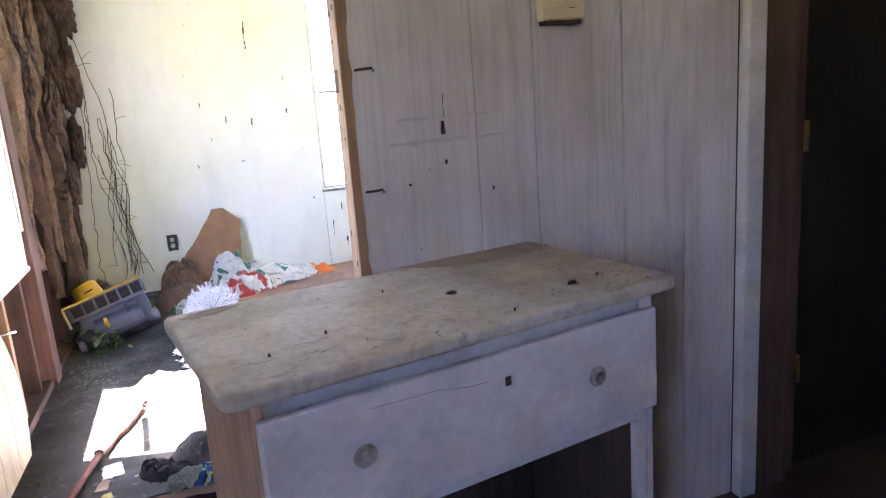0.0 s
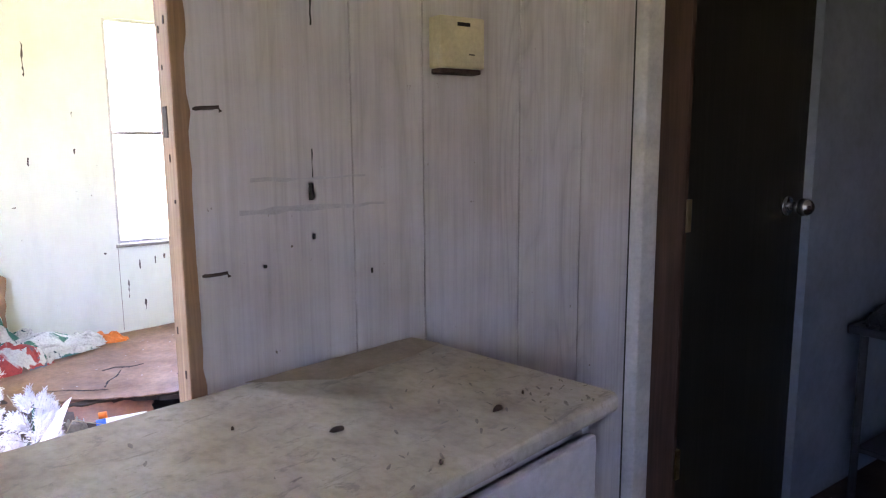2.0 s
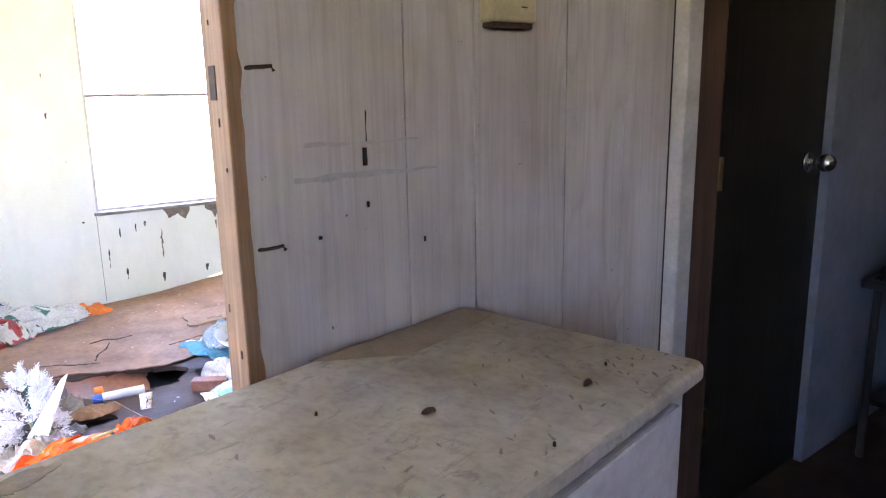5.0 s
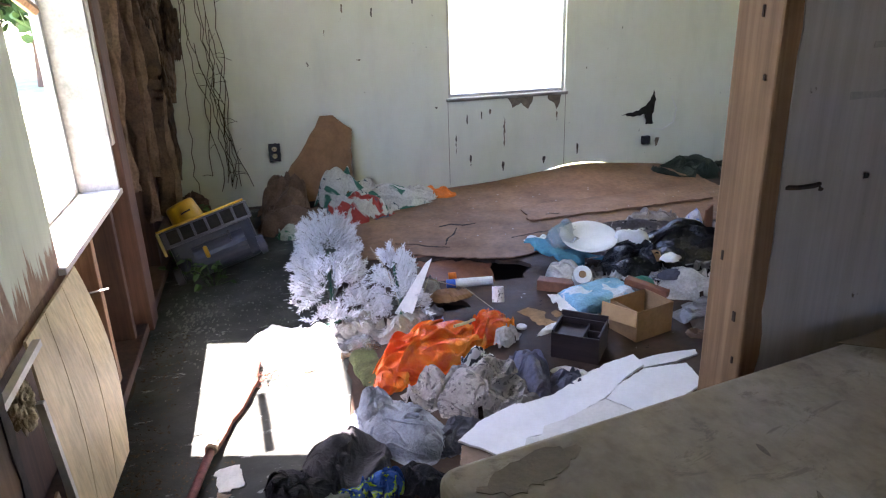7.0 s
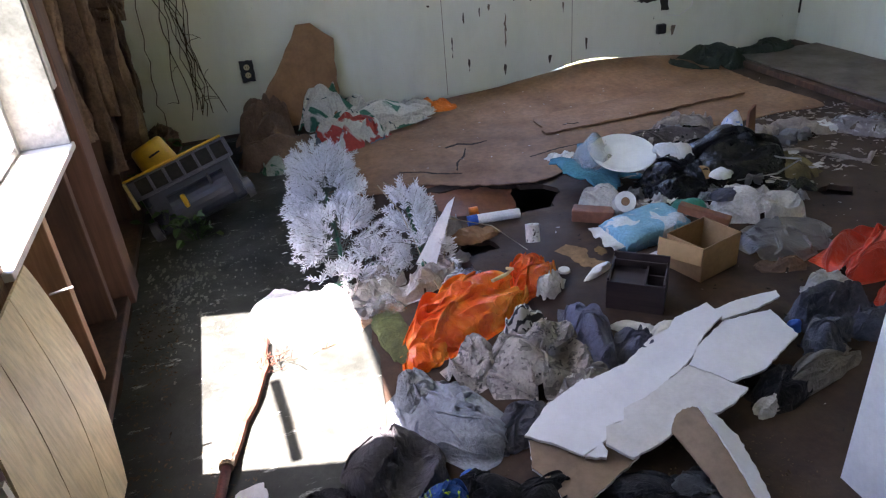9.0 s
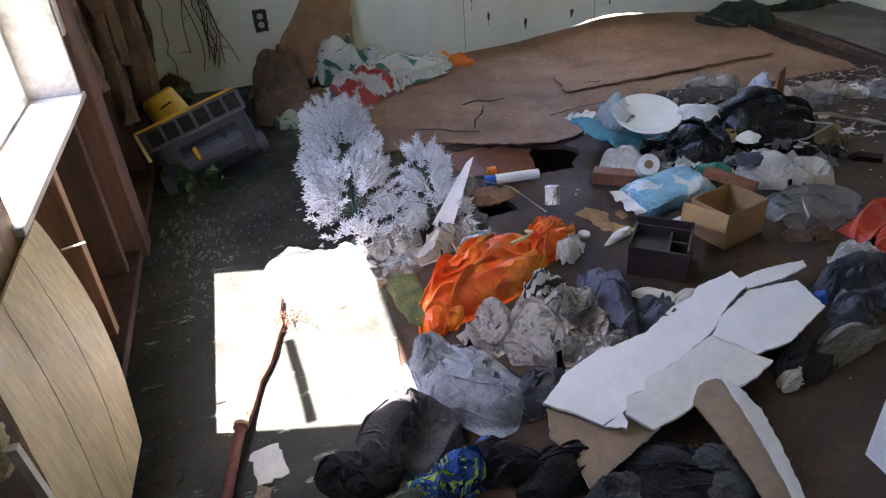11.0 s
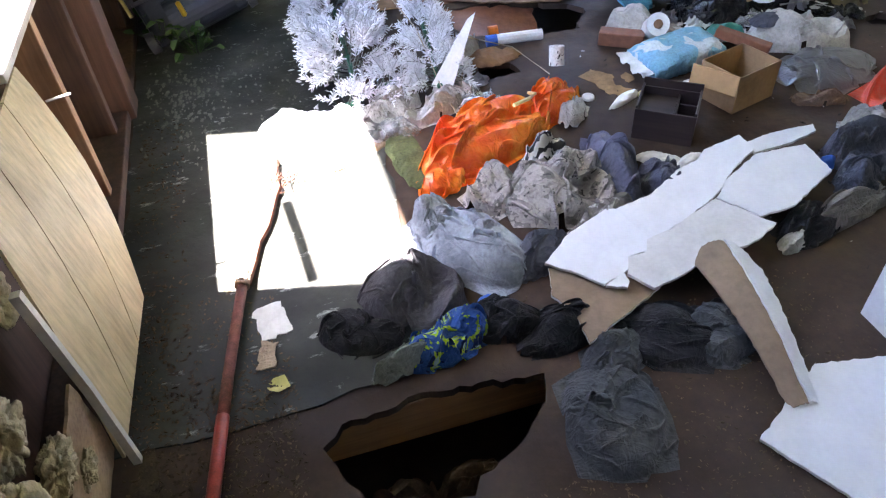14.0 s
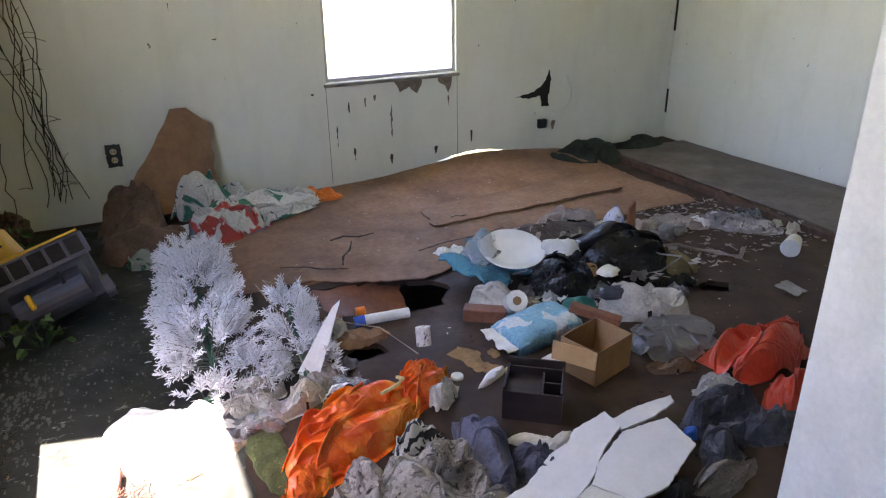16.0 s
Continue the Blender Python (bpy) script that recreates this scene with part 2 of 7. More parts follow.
M_YPANEL2 = wood("brown_wall_panel", (0.50, 0.35, 0.22), (0.36, 0.23, 0.135))
M_LINING = simple("torn_lining_brown", (0.20, 0.135, 0.085), 0.95, 0.55, 10, 0.006)
M_LINING2 = simple("rotten_lining", (0.11, 0.07, 0.045), 0.95, 0.6, 12, 0.008)
M_VINE = simple("dead_vine", (0.07, 0.05, 0.032), 0.9)
M_WEED = simple("weed_leaf", (0.06, 0.12, 0.03), 0.6, 0.4, 30, 0)
M_SCAR = simple("dark_scar", (0.075, 0.06, 0.05), 0.9, 0.4, 40, 0)
M_PEEL = simple("peeled_board", (0.20, 0.16, 0.12), 0.9, 0.4, 30)
M_CARDBOARD = simple("cardboard_brown", (0.27, 0.155, 0.085), 0.9, 0.25, 7)
M_BROWNCLOTH = cloth("brown_blanket", (0.17, 0.11, 0.075), 0.4)
M_SACK = cloth("printed_sack", (0.60, 0.60, 0.57), 0.12, pattern=((3.6, 0.50, (0.05, 0.17, 0.13)), (9, 0.52, (0.60, 0.60, 0.57)), (4.0, 0.66, (0.42, 0.07, 0.06)), (24, 0.66, (0.03, 0.07, 0.10))))
M_SACKR = cloth("red_printed_sack", (0.58, 0.58, 0.55), 0.12, pattern=((3.2, 0.46, (0.42, 0.07, 0.06)), (4.2, 0.56, (0.12, 0.16, 0.20)), (13, 0.60, (0.60, 0.60, 0.57))))
M_SACKW = cloth("white_sack_cloth", (0.60, 0.60, 0.57), 0.15, pattern=((7, 0.60, (0.06, 0.20, 0.15)), (20, 0.62, (0.60, 0.60, 0.57))))
M_SACK2 = cloth("green_sack", (0.34, 0.38, 0.32), 0.2, pattern=((8, 0.52, (0.05, 0.15, 0.09)), (15, 0.62, (0.55, 0.54, 0.5))))
M_GREENINK = simple("green_ink", (0.03, 0.13, 0.08), 0.8, 0.4, 40, 0)
M_RED = simple("red_ink", (0.42, 0.06, 0.05), 0.8, 0.3, 40, 0)
M_ORANGE = simple("orange_plastic", (0.80, 0.20, 0.02), 0.5, 0.25, 20, 0.001)
M_ORANGEFILM = film("orange_film", (0.88, 0.27, 0.02), 0.2, 0.0, 0.42, ((0.36, (0.72, 0.085, 0.012)), (0.50, (0.82, 0.15, 0.014)), (0.62, (0.86, 0.27, 0.03)), (0.74, (0.80, 0.36, 0.06))))
M_REDFILM = film("red_film", (0.62, 0.055, 0.02), 0.35)
M_GREYPLASTIC = simple("grey_plastic", (0.045, 0.048, 0.062), 0.4, 0.25, 8, 0.0005)
M_GREYPLASTIC2 = simple("grey_plastic_light", (0.085, 0.085, 0.10), 0.45, 0.3, 12, 0.0005)
M_YELLOW = simple("yellow_plastic", (0.60, 0.34, 0.012), 0.4, 0.2, 14, 0.0005)
M_YELLOWPALE = simple("pale_yellow", (0.62, 0.52, 0.2), 0.5, 0.2, 14, 0.0005)
M_NEEDLE = simple("white_needles", (0.80, 0.81, 0.86), 0.5, 0.12, 12, 0)
M_TWIG = simple("twig_green", (0.10, 0.12, 0.10), 0.8)
M_WIRE = simple("pale_wire", (0.40, 0.33, 0.24), 0.6, 0.2, 20, 0)
M_PAPER = simple("white_paper", (0.74, 0.74, 0.73), 0.7, 0.16, 12, 0.0008)
M_WHITECLOTH = cloth("dirty_white_cloth", (0.52, 0.50, 0.47), 0.3, pattern=((6, 0.66, (0.20, 0.18, 0.16)),))
M_MOSS = simple("moss", (0.10, 0.12, 0.045), 0.95, 0.5, 18, 0.004)
M_TANCLOTH = cloth("tan_cloth", (0.40, 0.30, 0.22))
M_REDPAINT = simple("chipped_red_paint", (0.34, 0.045, 0.03), 0.4, 0.45, 26, 0.0008)
M_REDWORN = simple("worn_red_paint", (0.21, 0.065, 0.048), 0.65, 0.6, 38, 0.001)
M_RUSTRED = simple("red_rust", (0.17, 0.065, 0.042), 0.85, 0.5, 40, 0.001)
M_YELLOWLEAF = simple("yellow_leaf", (0.50, 0.46, 0.16), 0.7, 0.2, 40, 0)
M_DICE = cloth("dotted", (0.7, 0.7, 0.68), 0.1, pattern=((75, 0.60, (0.03, 0.03, 0.03)),))
M_ZEBRA = striped("zebra_cloth", (0.03, 0.03, 0.035), (0.55, 0.54, 0.53), 16, "y")
M_PRINTSHIRT = cloth("printed_shirt", (0.36, 0.325, 0.30), 0.2, pattern=((34, 0.56, (0.20, 0.185, 0.175)), (48, 0.64, (0.10, 0.095, 0.095))))
M_PRINTDARK = cloth("dark_print", (0.22, 0.20, 0.19), 0.3, pattern=((30, 0.55, (0.45, 0.43, 0.40)),))
M_BLUEGREY = cloth("blue_grey_cloth", (0.28, 0.31, 0.36), 0.5, pattern=((5, 0.60, (0.14, 0.16, 0.21)),))
M_BLUEGREY2 = cloth("dark_blue_grey_cloth", (0.10, 0.105, 0.13), 0.4)
M_CHARCOAL = cloth("charcoal_cloth", (0.065, 0.062, 0.068), 0.3)
M_CHARCOAL2 = cloth("dark_grey_cloth", (0.072, 0.075, 0.08), 0.3)
M_BLUE = simple("bright_blue", (0.03, 0.13, 0.55), 0.5, 0.2, 30, 0.001)
M_TROPIC = cloth("tropical_print", (0.03, 0.09, 0.30), 0.3, pattern=((30, 0.55, (0.36, 0.52, 0.04)), (26, 0.58, (0.012, 0.025, 0.09)), (30, 0.64, (0.30, 0.42, 0.45))))
M_GREENGREY = cloth("green_grey_cloth", (0.22, 0.25, 0.23), 0.3)
M_SLATE = cloth("slate_knit", (0.115, 0.12, 0.17), 0.25)
M_SLATE2 = cloth("dark_slate", (0.08, 0.085, 0.11), 0.35)
M_GREYCLOTH2 = cloth("mid_grey_cloth", (0.22, 0.20, 0.19), 0.3)
M_GYPSUM = simple("gypsum_core", (0.62, 0.60, 0.58), 0.95, 0.2, 30)
M_BOARDFACE = simple("wallboard_white", (0.68, 0.68, 0.705), 0.7, 0.08, 9, 0.0008)
M_BOARDSTAIN = simple("wallboard_stained", (0.60, 0.585, 0.575), 0.75, 0.14, 9, 0.0006)
M_BROWNPAPER = simple("brown_board_paper", (0.25, 0.18, 0.125), 0.9, 0.25, 7)
M_TANSPOT = simple("tan_rotten_spot", (0.30, 0.18, 0.08), 0.9, 0.4, 22)
M_ORG = wood("organiser_brown", (0.045, 0.028, 0.026), (0.022, 0.014, 0.014), "x", 0.5)
M_BOXTAN = simple("box_tan", (0.36, 0.22, 0.11), 0.85, 0.2, 8)
M_BOXLIGHT = simple("box_light", (0.55, 0.34, 0.16), 0.85, 0.15, 8)
M_BLUEPACK = cloth("blue_package", (0.22, 0.48, 0.66), 0.2, rough=0.4, pattern=((9, 0.57, (0.66, 0.72, 0.76)),))
M_PLATE = simple("white_china", (0.76, 0.77, 0.75), 0.25, 0.08, 10, 0)
M_CLEAR = film("clear_plastic", (0.82, 0.84, 0.87), 0.18, 0.75, 0.06)
M_TEAL = cloth("teal_cloth", (0.07, 0.25, 0.35), 0.2)
M_TEALGREEN = simple("teal_green", (0.03, 0.22, 0.18), 0.5)
M_BLACKFILM = film("black_film", (0.010, 0.010, 0.011), 0.16)
M_BLACKFILM.node_tree.nodes["Principled BSDF"].inputs["Specular IOR Level"].default_value = 0.32
M_GREYFILM = film("grey_film", (0.16, 0.155, 0.17), 0.35, 0.3)
M_SCRAPS = cloth("mixed_scraps", (0.14, 0.12, 0.12), 0.5, pattern=((16, 0.58, (0.48, 0.42, 0.40)), (25, 0.65, (0.03, 0.03, 0.03))))
M_SCRAPS2 = cloth("pale_scraps", (0.28, 0.26, 0.27), 0.4, pattern=((14, 0.58, (0.55, 0.53, 0.56)), (22, 0.62, (0.12, 0.10, 0.09))))
M_BLUEWHITE = cloth("blue_white_paper", (0.55, 0.58, 0.68), 0.2, pattern=((20, 0.55, (0.18, 0.28, 0.62)),))
M_LINT = cloth("lint", (0.34, 0.29, 0.26), 0.35)
M_DRYMOSS = cloth("dry_moss", (0.15, 0.12, 0.055), 0.5)
M_DARKGREEN = cloth("dark_green_carpet", (0.035, 0.045, 0.035), 0.4)

M_OLDPAINT = simple("old_floor_paint", (0.16, 0.165, 0.14), 0.8, 0.4, 30, 0.001)
M_TANCRUMB = simple("tan_crumb", (0.155, 0.105, 0.062), 0.95, 0.5, 30, 0)
M_SCRAPLIGHT = simple("pale_scrap", (0.50, 0.47, 0.45), 0.8, 0.35, 20, 0)
TREES = ((-5.2, 20.0, 5.5, 1.7), (-8.0, 21.0, 6.0, 2.0))
M_POST = wood("red_brown_post", (0.15, 0.078, 0.05), (0.085, 0.042, 0.027))
M_ALU2 = simple("dull_frame_metal", (0.30, 0.30, 0.29), 0.5, 0.2, 9, 0.0005, 0.4)
M_DUSTDARK = simple("damp_dust", (0.25, 0.205, 0.155), 0.7, 0.3, 20)
M_TOPBROWN = simple("brown_top_patch", (0.33, 0.265, 0.20), 0.8, 0.2, 14)
M_SCUFF = simple("worn_paint_scuff", (0.27, 0.235, 0.20), 0.8, 0.4, 60, 0)
M_SMUDGE = simple("grey_smudge", (0.46, 0.43, 0.42), 0.7, 0.2, 30, 0)
DRESSER_STAIN_A = ((0.065, 1.595), (0.09, 1.585), (0.12, 1.590), (0.15, 1.605), (0.172, 1.628), (0.14, 1.637), (0.10, 1.622), (0.08, 1.61))
# browner patch along the back of the dresser top
DRESSER_PATCH_B = ((0.53, 1.725), (0.70, 1.755), (0.89, 1.785), (0.915, 1.72), (0.80, 1.675), (0.66, 1.65))
M_DIRTDRIFT = simple("rotten_wood_crumbs", (0.085, 0.06, 0.036), 0.98, 0.55, 26, 0.005)

# ---- mesh helpers ----


def part(name, bm, mat, parent=None, label="", smooth=False):
    """One mesh object from a bmesh, under a thing or a part."""
    me = bpy.data.meshes.new(name)
    bmesh.ops.recalc_face_normals(bm, faces=bm.faces)
    bm.to_mesh(me)
    bm.free()
    me.materials.append(mat)
    if smooth:
        me.polygons.foreach_set("use_smooth", [True] * len(me.polygons))
    ob = new(name, me)
    if parent:
        ob.parent = parent
    if label:
        tagged(ob, label)
    return ob


def empty(name, m=None, **tags):
    ob = new(name)
    if m is not None:
        ob.matrix_world = m
    return tagged(ob, **tags)


def box(x0, x1, y0, y1, z0, z1, bevel=0.0, bm=None, m=None, seg=2):
    bm = bm or bmesh.new()
    vs = [bm.verts.new((x, y, z)) for x in (x0, x1) for y in (y0, y1) for z in (z0, z1)]
    fs = [bm.faces.new([vs[i] for i in q]) for q in ((0, 1, 3, 2), (4, 6, 7, 5), (0, 4, 5, 1), (2, 3, 7, 6), (0, 2, 6, 4), (1, 5, 7, 3))]
    if bevel:
        es = list({e for f in fs for e in f.edges})
        out = bmesh.ops.bevel(bm, geom=es, offset=bevel, segments=seg, affect="EDGES", profile=0.5)
        vs = list({v for f in out["faces"] for v in f.verts} | {v for v in vs if v.is_valid})
    if m is not None:
        bmesh.ops.transform(bm, matrix=m, verts=vs)
    return bm


def slab(outer, holes, z0, z1):
    """A flat sheet of any outline with holes through it."""
    bm = bmesh.new()
    edges = []
    for loop in (outer, *holes):
        vs = [bm.verts.new((x, y, z1)) for x, y in loop]
        edges += [bm.edges.new((vs[i], vs[(i + 1) % len(vs)])) for i in range(len(vs))]
    out = bmesh.ops.triangle_fill(bm, edges=edges, use_beauty=True)
    fs = [f for f in out["geom"] if isinstance(f, bmesh.types.BMFace)]
    ext = bmesh.ops.extrude_face_region(bm, geom=fs)
    bmesh.ops.translate(bm, vec=(0, 0, z0 - z1), verts=[v for v in ext["geom"] if isinstance(v, bmesh.types.BMVert)])
    return bm


def ragged(points, step=0.03, amp=0.012, seed=0):
    """The outline through these corners, broken into short uneven steps."""
    rnd, out = random.Random(seed), []
    for i, a in enumerate(points):
        b = points[(i + 1) % len(points)]
        n = max(1, int(math.dist(a, b) / step))
        for k in range(n):
            f = k / n
            j = amp if k else amp * 0.4
            out.append((a[0] + (b[0] - a[0]) * f + rnd.uniform(-j, j), a[1] + (b[1] - a[1]) * f + rnd.uniform(-j, j)))
    return out


def wall_with_hole(name, u, span, z, hole, plane, thick, mat, label):
    """A wall along x (u='x') or y, with one opening (u0, u1, z0, z1) cut through it."""
    bm = bmesh.new()
    a0, a1 = span
    rects = [(a0, a1, z[0], z[1])]
    if hole:
        h0, h1, k0, k1 = hole
        rects = [(a0, h0, z[0], z[1]), (h1, a1, z[0], z[1]), (h0, h1, z[0], k0), (h0, h1, k1, z[1])]
    for r0, r1, q0, q1 in rects:
        if r1 - r0 < 1e-4 or q1 - q0 < 1e-4:
            continue
        if u == "x":
            box(r0, r1, plane, plane + thick, q0, q1, bm=bm)
        else:
            box(plane, plane + thick, r0, r1, q0, q1, bm=bm)
    bmesh.ops.remove_doubles(bm, verts=bm.verts, dist=1e-5)
    return tagged(part(name, bm, mat), label, "wall", kind="structure")


# ---- structure ----
XL, XR, YF, YP, YB, ZC = -0.66, 3.60, 5.66, 1.80, -1.6, 2.40
HOLE_NEAR = ragged([(-0.235, 2.50), (-0.16, 2.32), (0.02, 2.31), (0.04, 2.345), (0.14, 2.39), (0.22, 2.46), (0.245, 2.53), (0.0, 2.565), (-0.19, 2.54)], 0.022, 0.006, 3)
HOLE_MID = ragged([(0.55, 4.37), (0.57, 4.10), (0.82, 4.00), (1.00, 4.01), (1.09, 4.16), (1.05, 4.22), (0.83, 4.34)], 0.03, 0.012, 4)
HOLE_SMALL = ragged([(1.99, 3.62), (2.08, 3.57), (2.14, 3.63), (2.08, 3.69), (2.00, 3.67)], 0.02, 0.006, 5)
HOLE_BARK = ragged([(0.49, 3.80), (0.56, 3.755), (0.67, 3.77), (0.66, 3.84), (0.58, 3.87)], 0.02, 0.006, 6)
tagged(part("floor", slab([(XR + 0.1, YB), (XR + 0.1, YF), (-0.8, YF), (-0.8, YB)], [HOLE_NEAR, HOLE_MID, HOLE_SMALL, HOLE_BARK], -0.022, 0.0), M_BROWNFLOOR),
       "dirty dark brown particle board floor with rotted holes", "floor", kind="structure")
tagged(part("crawl_space_ground", box(-0.9, XR + 0.2, YB, YF + 0.2, -0.38, -0.30), M_EARTH), "earth under the broken floor, coloured near black for the shade there", "ground", kind="structure")
for yy in (2.565, 3.01, 3.42, 4.85):
    tagged(part("floor_joist", box(-0.8, 1.6, yy, yy + 0.038, -0.16, -0.024, 0.003), M_JOIST), "brown timber joist under the floor", "joist", "joists under the floor")
tagged(part("ceiling", box(XL - 0.16, XR + 0.4, YB - 0.4, YF + 0.4, ZC, ZC + 0.05), M_CEIL), "stained pale ceiling board", "ceiling", kind="structure")

wn_bm = bmesh.new()
for r0, r1, q0, q1 in ((XL - 0.15, 1.075, 0, ZC), (1.895, XR + 0.1, 0.13, ZC), (1.075, 1.895, 0.13, 0.605), (1.075, 1.895, 2.06, ZC), (1.075, 1.76, 0, 0.13), (2.30, XR + 0.1, 0, 0.13), (1.76, 2.30, 0, 0.045)):
    box(r0, r1, YF, YF + 0.1, q0, q1, bm=wn_bm)
for k in range(18):
    x0 = 1.76 + 0.03 * k
    box(x0, x0 + 0.03, YF, YF + 0.1, 0.099 - 0.034 * (abs(k - 8.5) / 8.5) ** 1.8 - 0.0015 * (k % 3), 0.13, bm=wn_bm)
bmesh.ops.remove_doubles(wn_bm, verts=wn_bm.verts, dist=1e-5)
tagged(part("wall_north", wn_bm, M_WALL), "off-white wallboard with peeled patches and a gap at its foot", "wall", kind="structure")
wall_with_hole("wall_east", "y", (YP + 0.07, YF), (0, ZC), None, XR, 0.1, M_WALL, "off-white painted wallboard")
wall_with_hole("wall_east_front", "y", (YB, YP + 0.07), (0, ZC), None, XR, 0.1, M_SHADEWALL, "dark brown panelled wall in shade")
wall_with_hole("wall_south", "x", (XL - 0.15, XR + 0.1), (0, ZC), None, YB - 0.1, 0.1, M_SHADEWALL, "plain brown panelled wall")
wall_with_hole("wall_west", "y", (YB, 2.2), (0, ZC), (-0.68, -0.10, 1.05, 1.78), XL - 0.05, 0.05, M_WALL, "off-white painted wallboard")
wall_with_hole("wall_west_upper", "y", (2.2, 3.935), (0.60, ZC), (3.075, 3.895, 0.60, 2.14), XL - 0.05, 0.05, M_PALEWALL, "pale green-white painted boards, peeled along their lower edge")
wall_with_hole("wall_west_outer", "y", (2.2, YF), (-0.02, 0.60), None, XL - 0.14, 0.03, M_REDSTUD, "bare brown outer sheathing")
wall_with_hole("wall_west_corner", "y", (3.900, YF), (0.60, ZC), None, XL - 0.14, 0.03, M_REDSTUD, "bare brown outer sheathing")
tagged(part("wall_west_plate", box(XL - 0.11, XL - 0.002, 2.2, 3.12, 0.560, 0.598, 0.003), M_STUD), "raw timber rail below the peeled boards", "rail", kind="structure")
WP = wall_with_hole("wall_partition", "x", (0.500, 1.558), (0, ZC), None, YP, 0.006, M_BEHIND, "backing of the panelled wall")
wall_with_hole("wall_partition_back", "x", (0.50, 2.40), (0, ZC), None, YP + 0.08, 0.012, M_WHITE, "white painted back of the panelled wall")
wall_with_hole("wall_partition_beyond", "x", (2.44, XR), (0, ZC), None, YP, 0.07, M_GREYWALL, "pale blue-grey painted wall, its colour darkened for shade")
wall_with_hole("wall_over_door", "x", (1.558, 2.44), (2.04, ZC), None, YP, 0.07, M_PANEL, "grey-white panelling over the door")
wall_with_hole("wall_stub", "x", (XL, -0.447), (0, ZC), None, YP, 0.08, M_SHADEWALL, "brown panelled stub of wall beside the opening")
wall_with_hole("wall_closet", "y", (YP + 0.093, 2.46), (0, ZC), None, 0.975, 0.08, M_WHITE, "white painted short closet wall with scuffs")

# panelling: strips with a groove between them
edges = [0.485, 0.774, 0.931, 1.180, 1.370, 1.545]
for k, (a, b) in enumerate(zip(edges, edges[1:])):
    if k == 0:
        torn = ragged([(a, 0.0), (b - 0.0012, 0.0), (b - 0.0012, ZC), (a, ZC)], 0.03, 0.0, 5)
        rnd_e = random.Random(14)
        torn = [(x + (rnd_e.choice((0, 0, 0, 0.001, 0.002, 0.005)) if abs(x - a) < 1e-6 else 0), z) for x, z in torn]
        torn_bm = slab(torn, [], 0.0005, 0.006)
        bmesh.ops.transform(torn_bm, matrix=pose(0, YP, 0, 90, 0, 0), verts=torn_bm.verts)
        part("panel_strip", torn_bm, M_PANEL, WP, "whitewashed strip with a nibbled edge")
        continue
    part("panel_strip", box(a + 0.0012, b - 0.0012, YP - 0.006, YP - 0.0005, 0.0, ZC, 0.0015), M_PANEL, WP)
tagged(part("trim_door_side", box(1.545, 1.604, YP - 0.046, YP - 0.007, 0, 2.1, 0.004), M_TRIM), "off-white door trim board, dirty", "trim", kind="structure")

stud = empty("wall_stud", label="bare pine stud ending the panelled wall, with bent nails", category="stud")
part("post", box(0.463, 0.4985, YP - 0.004, YP + 0.076, 0.0, ZC, 0.004), M_STUD, stud)


def rod(points, radius, sides=6, bm=None, taper=1.0):
    """A bent round rod through the points."""
    bm = bm or bmesh.new()
    rings = []
    n = len(points)
    for i, p in enumerate(points):
        p = Vector(p)
        d = Vector(points[min(i + 1, n - 1)]) - Vector(points[max(i - 1, 0)])
        d.normalize()
        a = d.orthogonal().normalized()
        b = d.cross(a)
        r = radius * (1 + (taper - 1) * i / max(1, n - 1))
        rings.append([bm.verts.new(p + a * r * math.cos(k * math.tau / sides) + b * r * math.sin(k * math.tau / sides)) for k in range(sides)])
    for r0, r1 in zip(rings, rings[1:]):
        for k in range(sides):
            j = (k + 1) % sides
            try:
                bm.faces.new((r0[k], r0[j], r1[j], r1[k]))
            except ValueError:
                pass
    bm.faces.new(list(reversed(rings[0])))
    bm.faces.new(rings[-1])
    return bm


for z in (1.325, 1.055):
    part("nail", rod([(0.494, YP - 0.004, z), (0.503, YP - 0.012, z + 0.001), (0.522, YP - 0.014, z + 0.002), (0.531, YP - 0.013, z + 0.003), (0.535, YP - 0.012, z - 0.004)], 0.0032), M_RUST, stud, "bent rusty nail")
for z in (0.62, 1.28, 1.62):
    part("knot", box(0.4615, 0.464, YP + 0.03, YP + 0.055, z, z + 0.05, 0.001), M_RUST, stud)
stub = empty("jamb_post", label="brown bare jamb post with a rusty strike plate", category="jamb")
part("post", box(-0.445, -0.385, YP - 0.01, YP + 0.088, 0.0, ZC, 0.006), M_JAMBPOST, stub)
part("dark_edge", slab(ragged([(-0.006, 0.0), (0.010, 0.0), (0.012, ZC), (-0.006, ZC)], 0.03, 0.004, 21), [], 0, 0.003), M_SCAR, stub, "dark splintered edge").matrix_basis = Matrix(((0, 0, 1, -0.386), (1, 0, 0, YP + 0.082), (0, 1, 0, 0), (0, 0, 0, 1)))
part("strike_plate", box(-0.386, -0.3825, YP + 0.052, YP + 0.082, 1.05, 1.17, 0.001), M_RUST, stub, "rusty strike plate")
part("strike_hole", box(-0.3828, -0.3818, YP + 0.060, YP + 0.074, 1.075, 1.135, 0.0004), M_GREYPLASTIC2, stub)
for z in (0.55, 0.72, 0.78, 0.98, 1.32):
    part("nail_hole", box(-0.3858, -0.3840, YP + 0.02 + 0.02 * (z % 0.3), YP + 0.028 + 0.02 * (z % 0.3), z, z + 0.012, 0.0004), M_BLACK, stub)

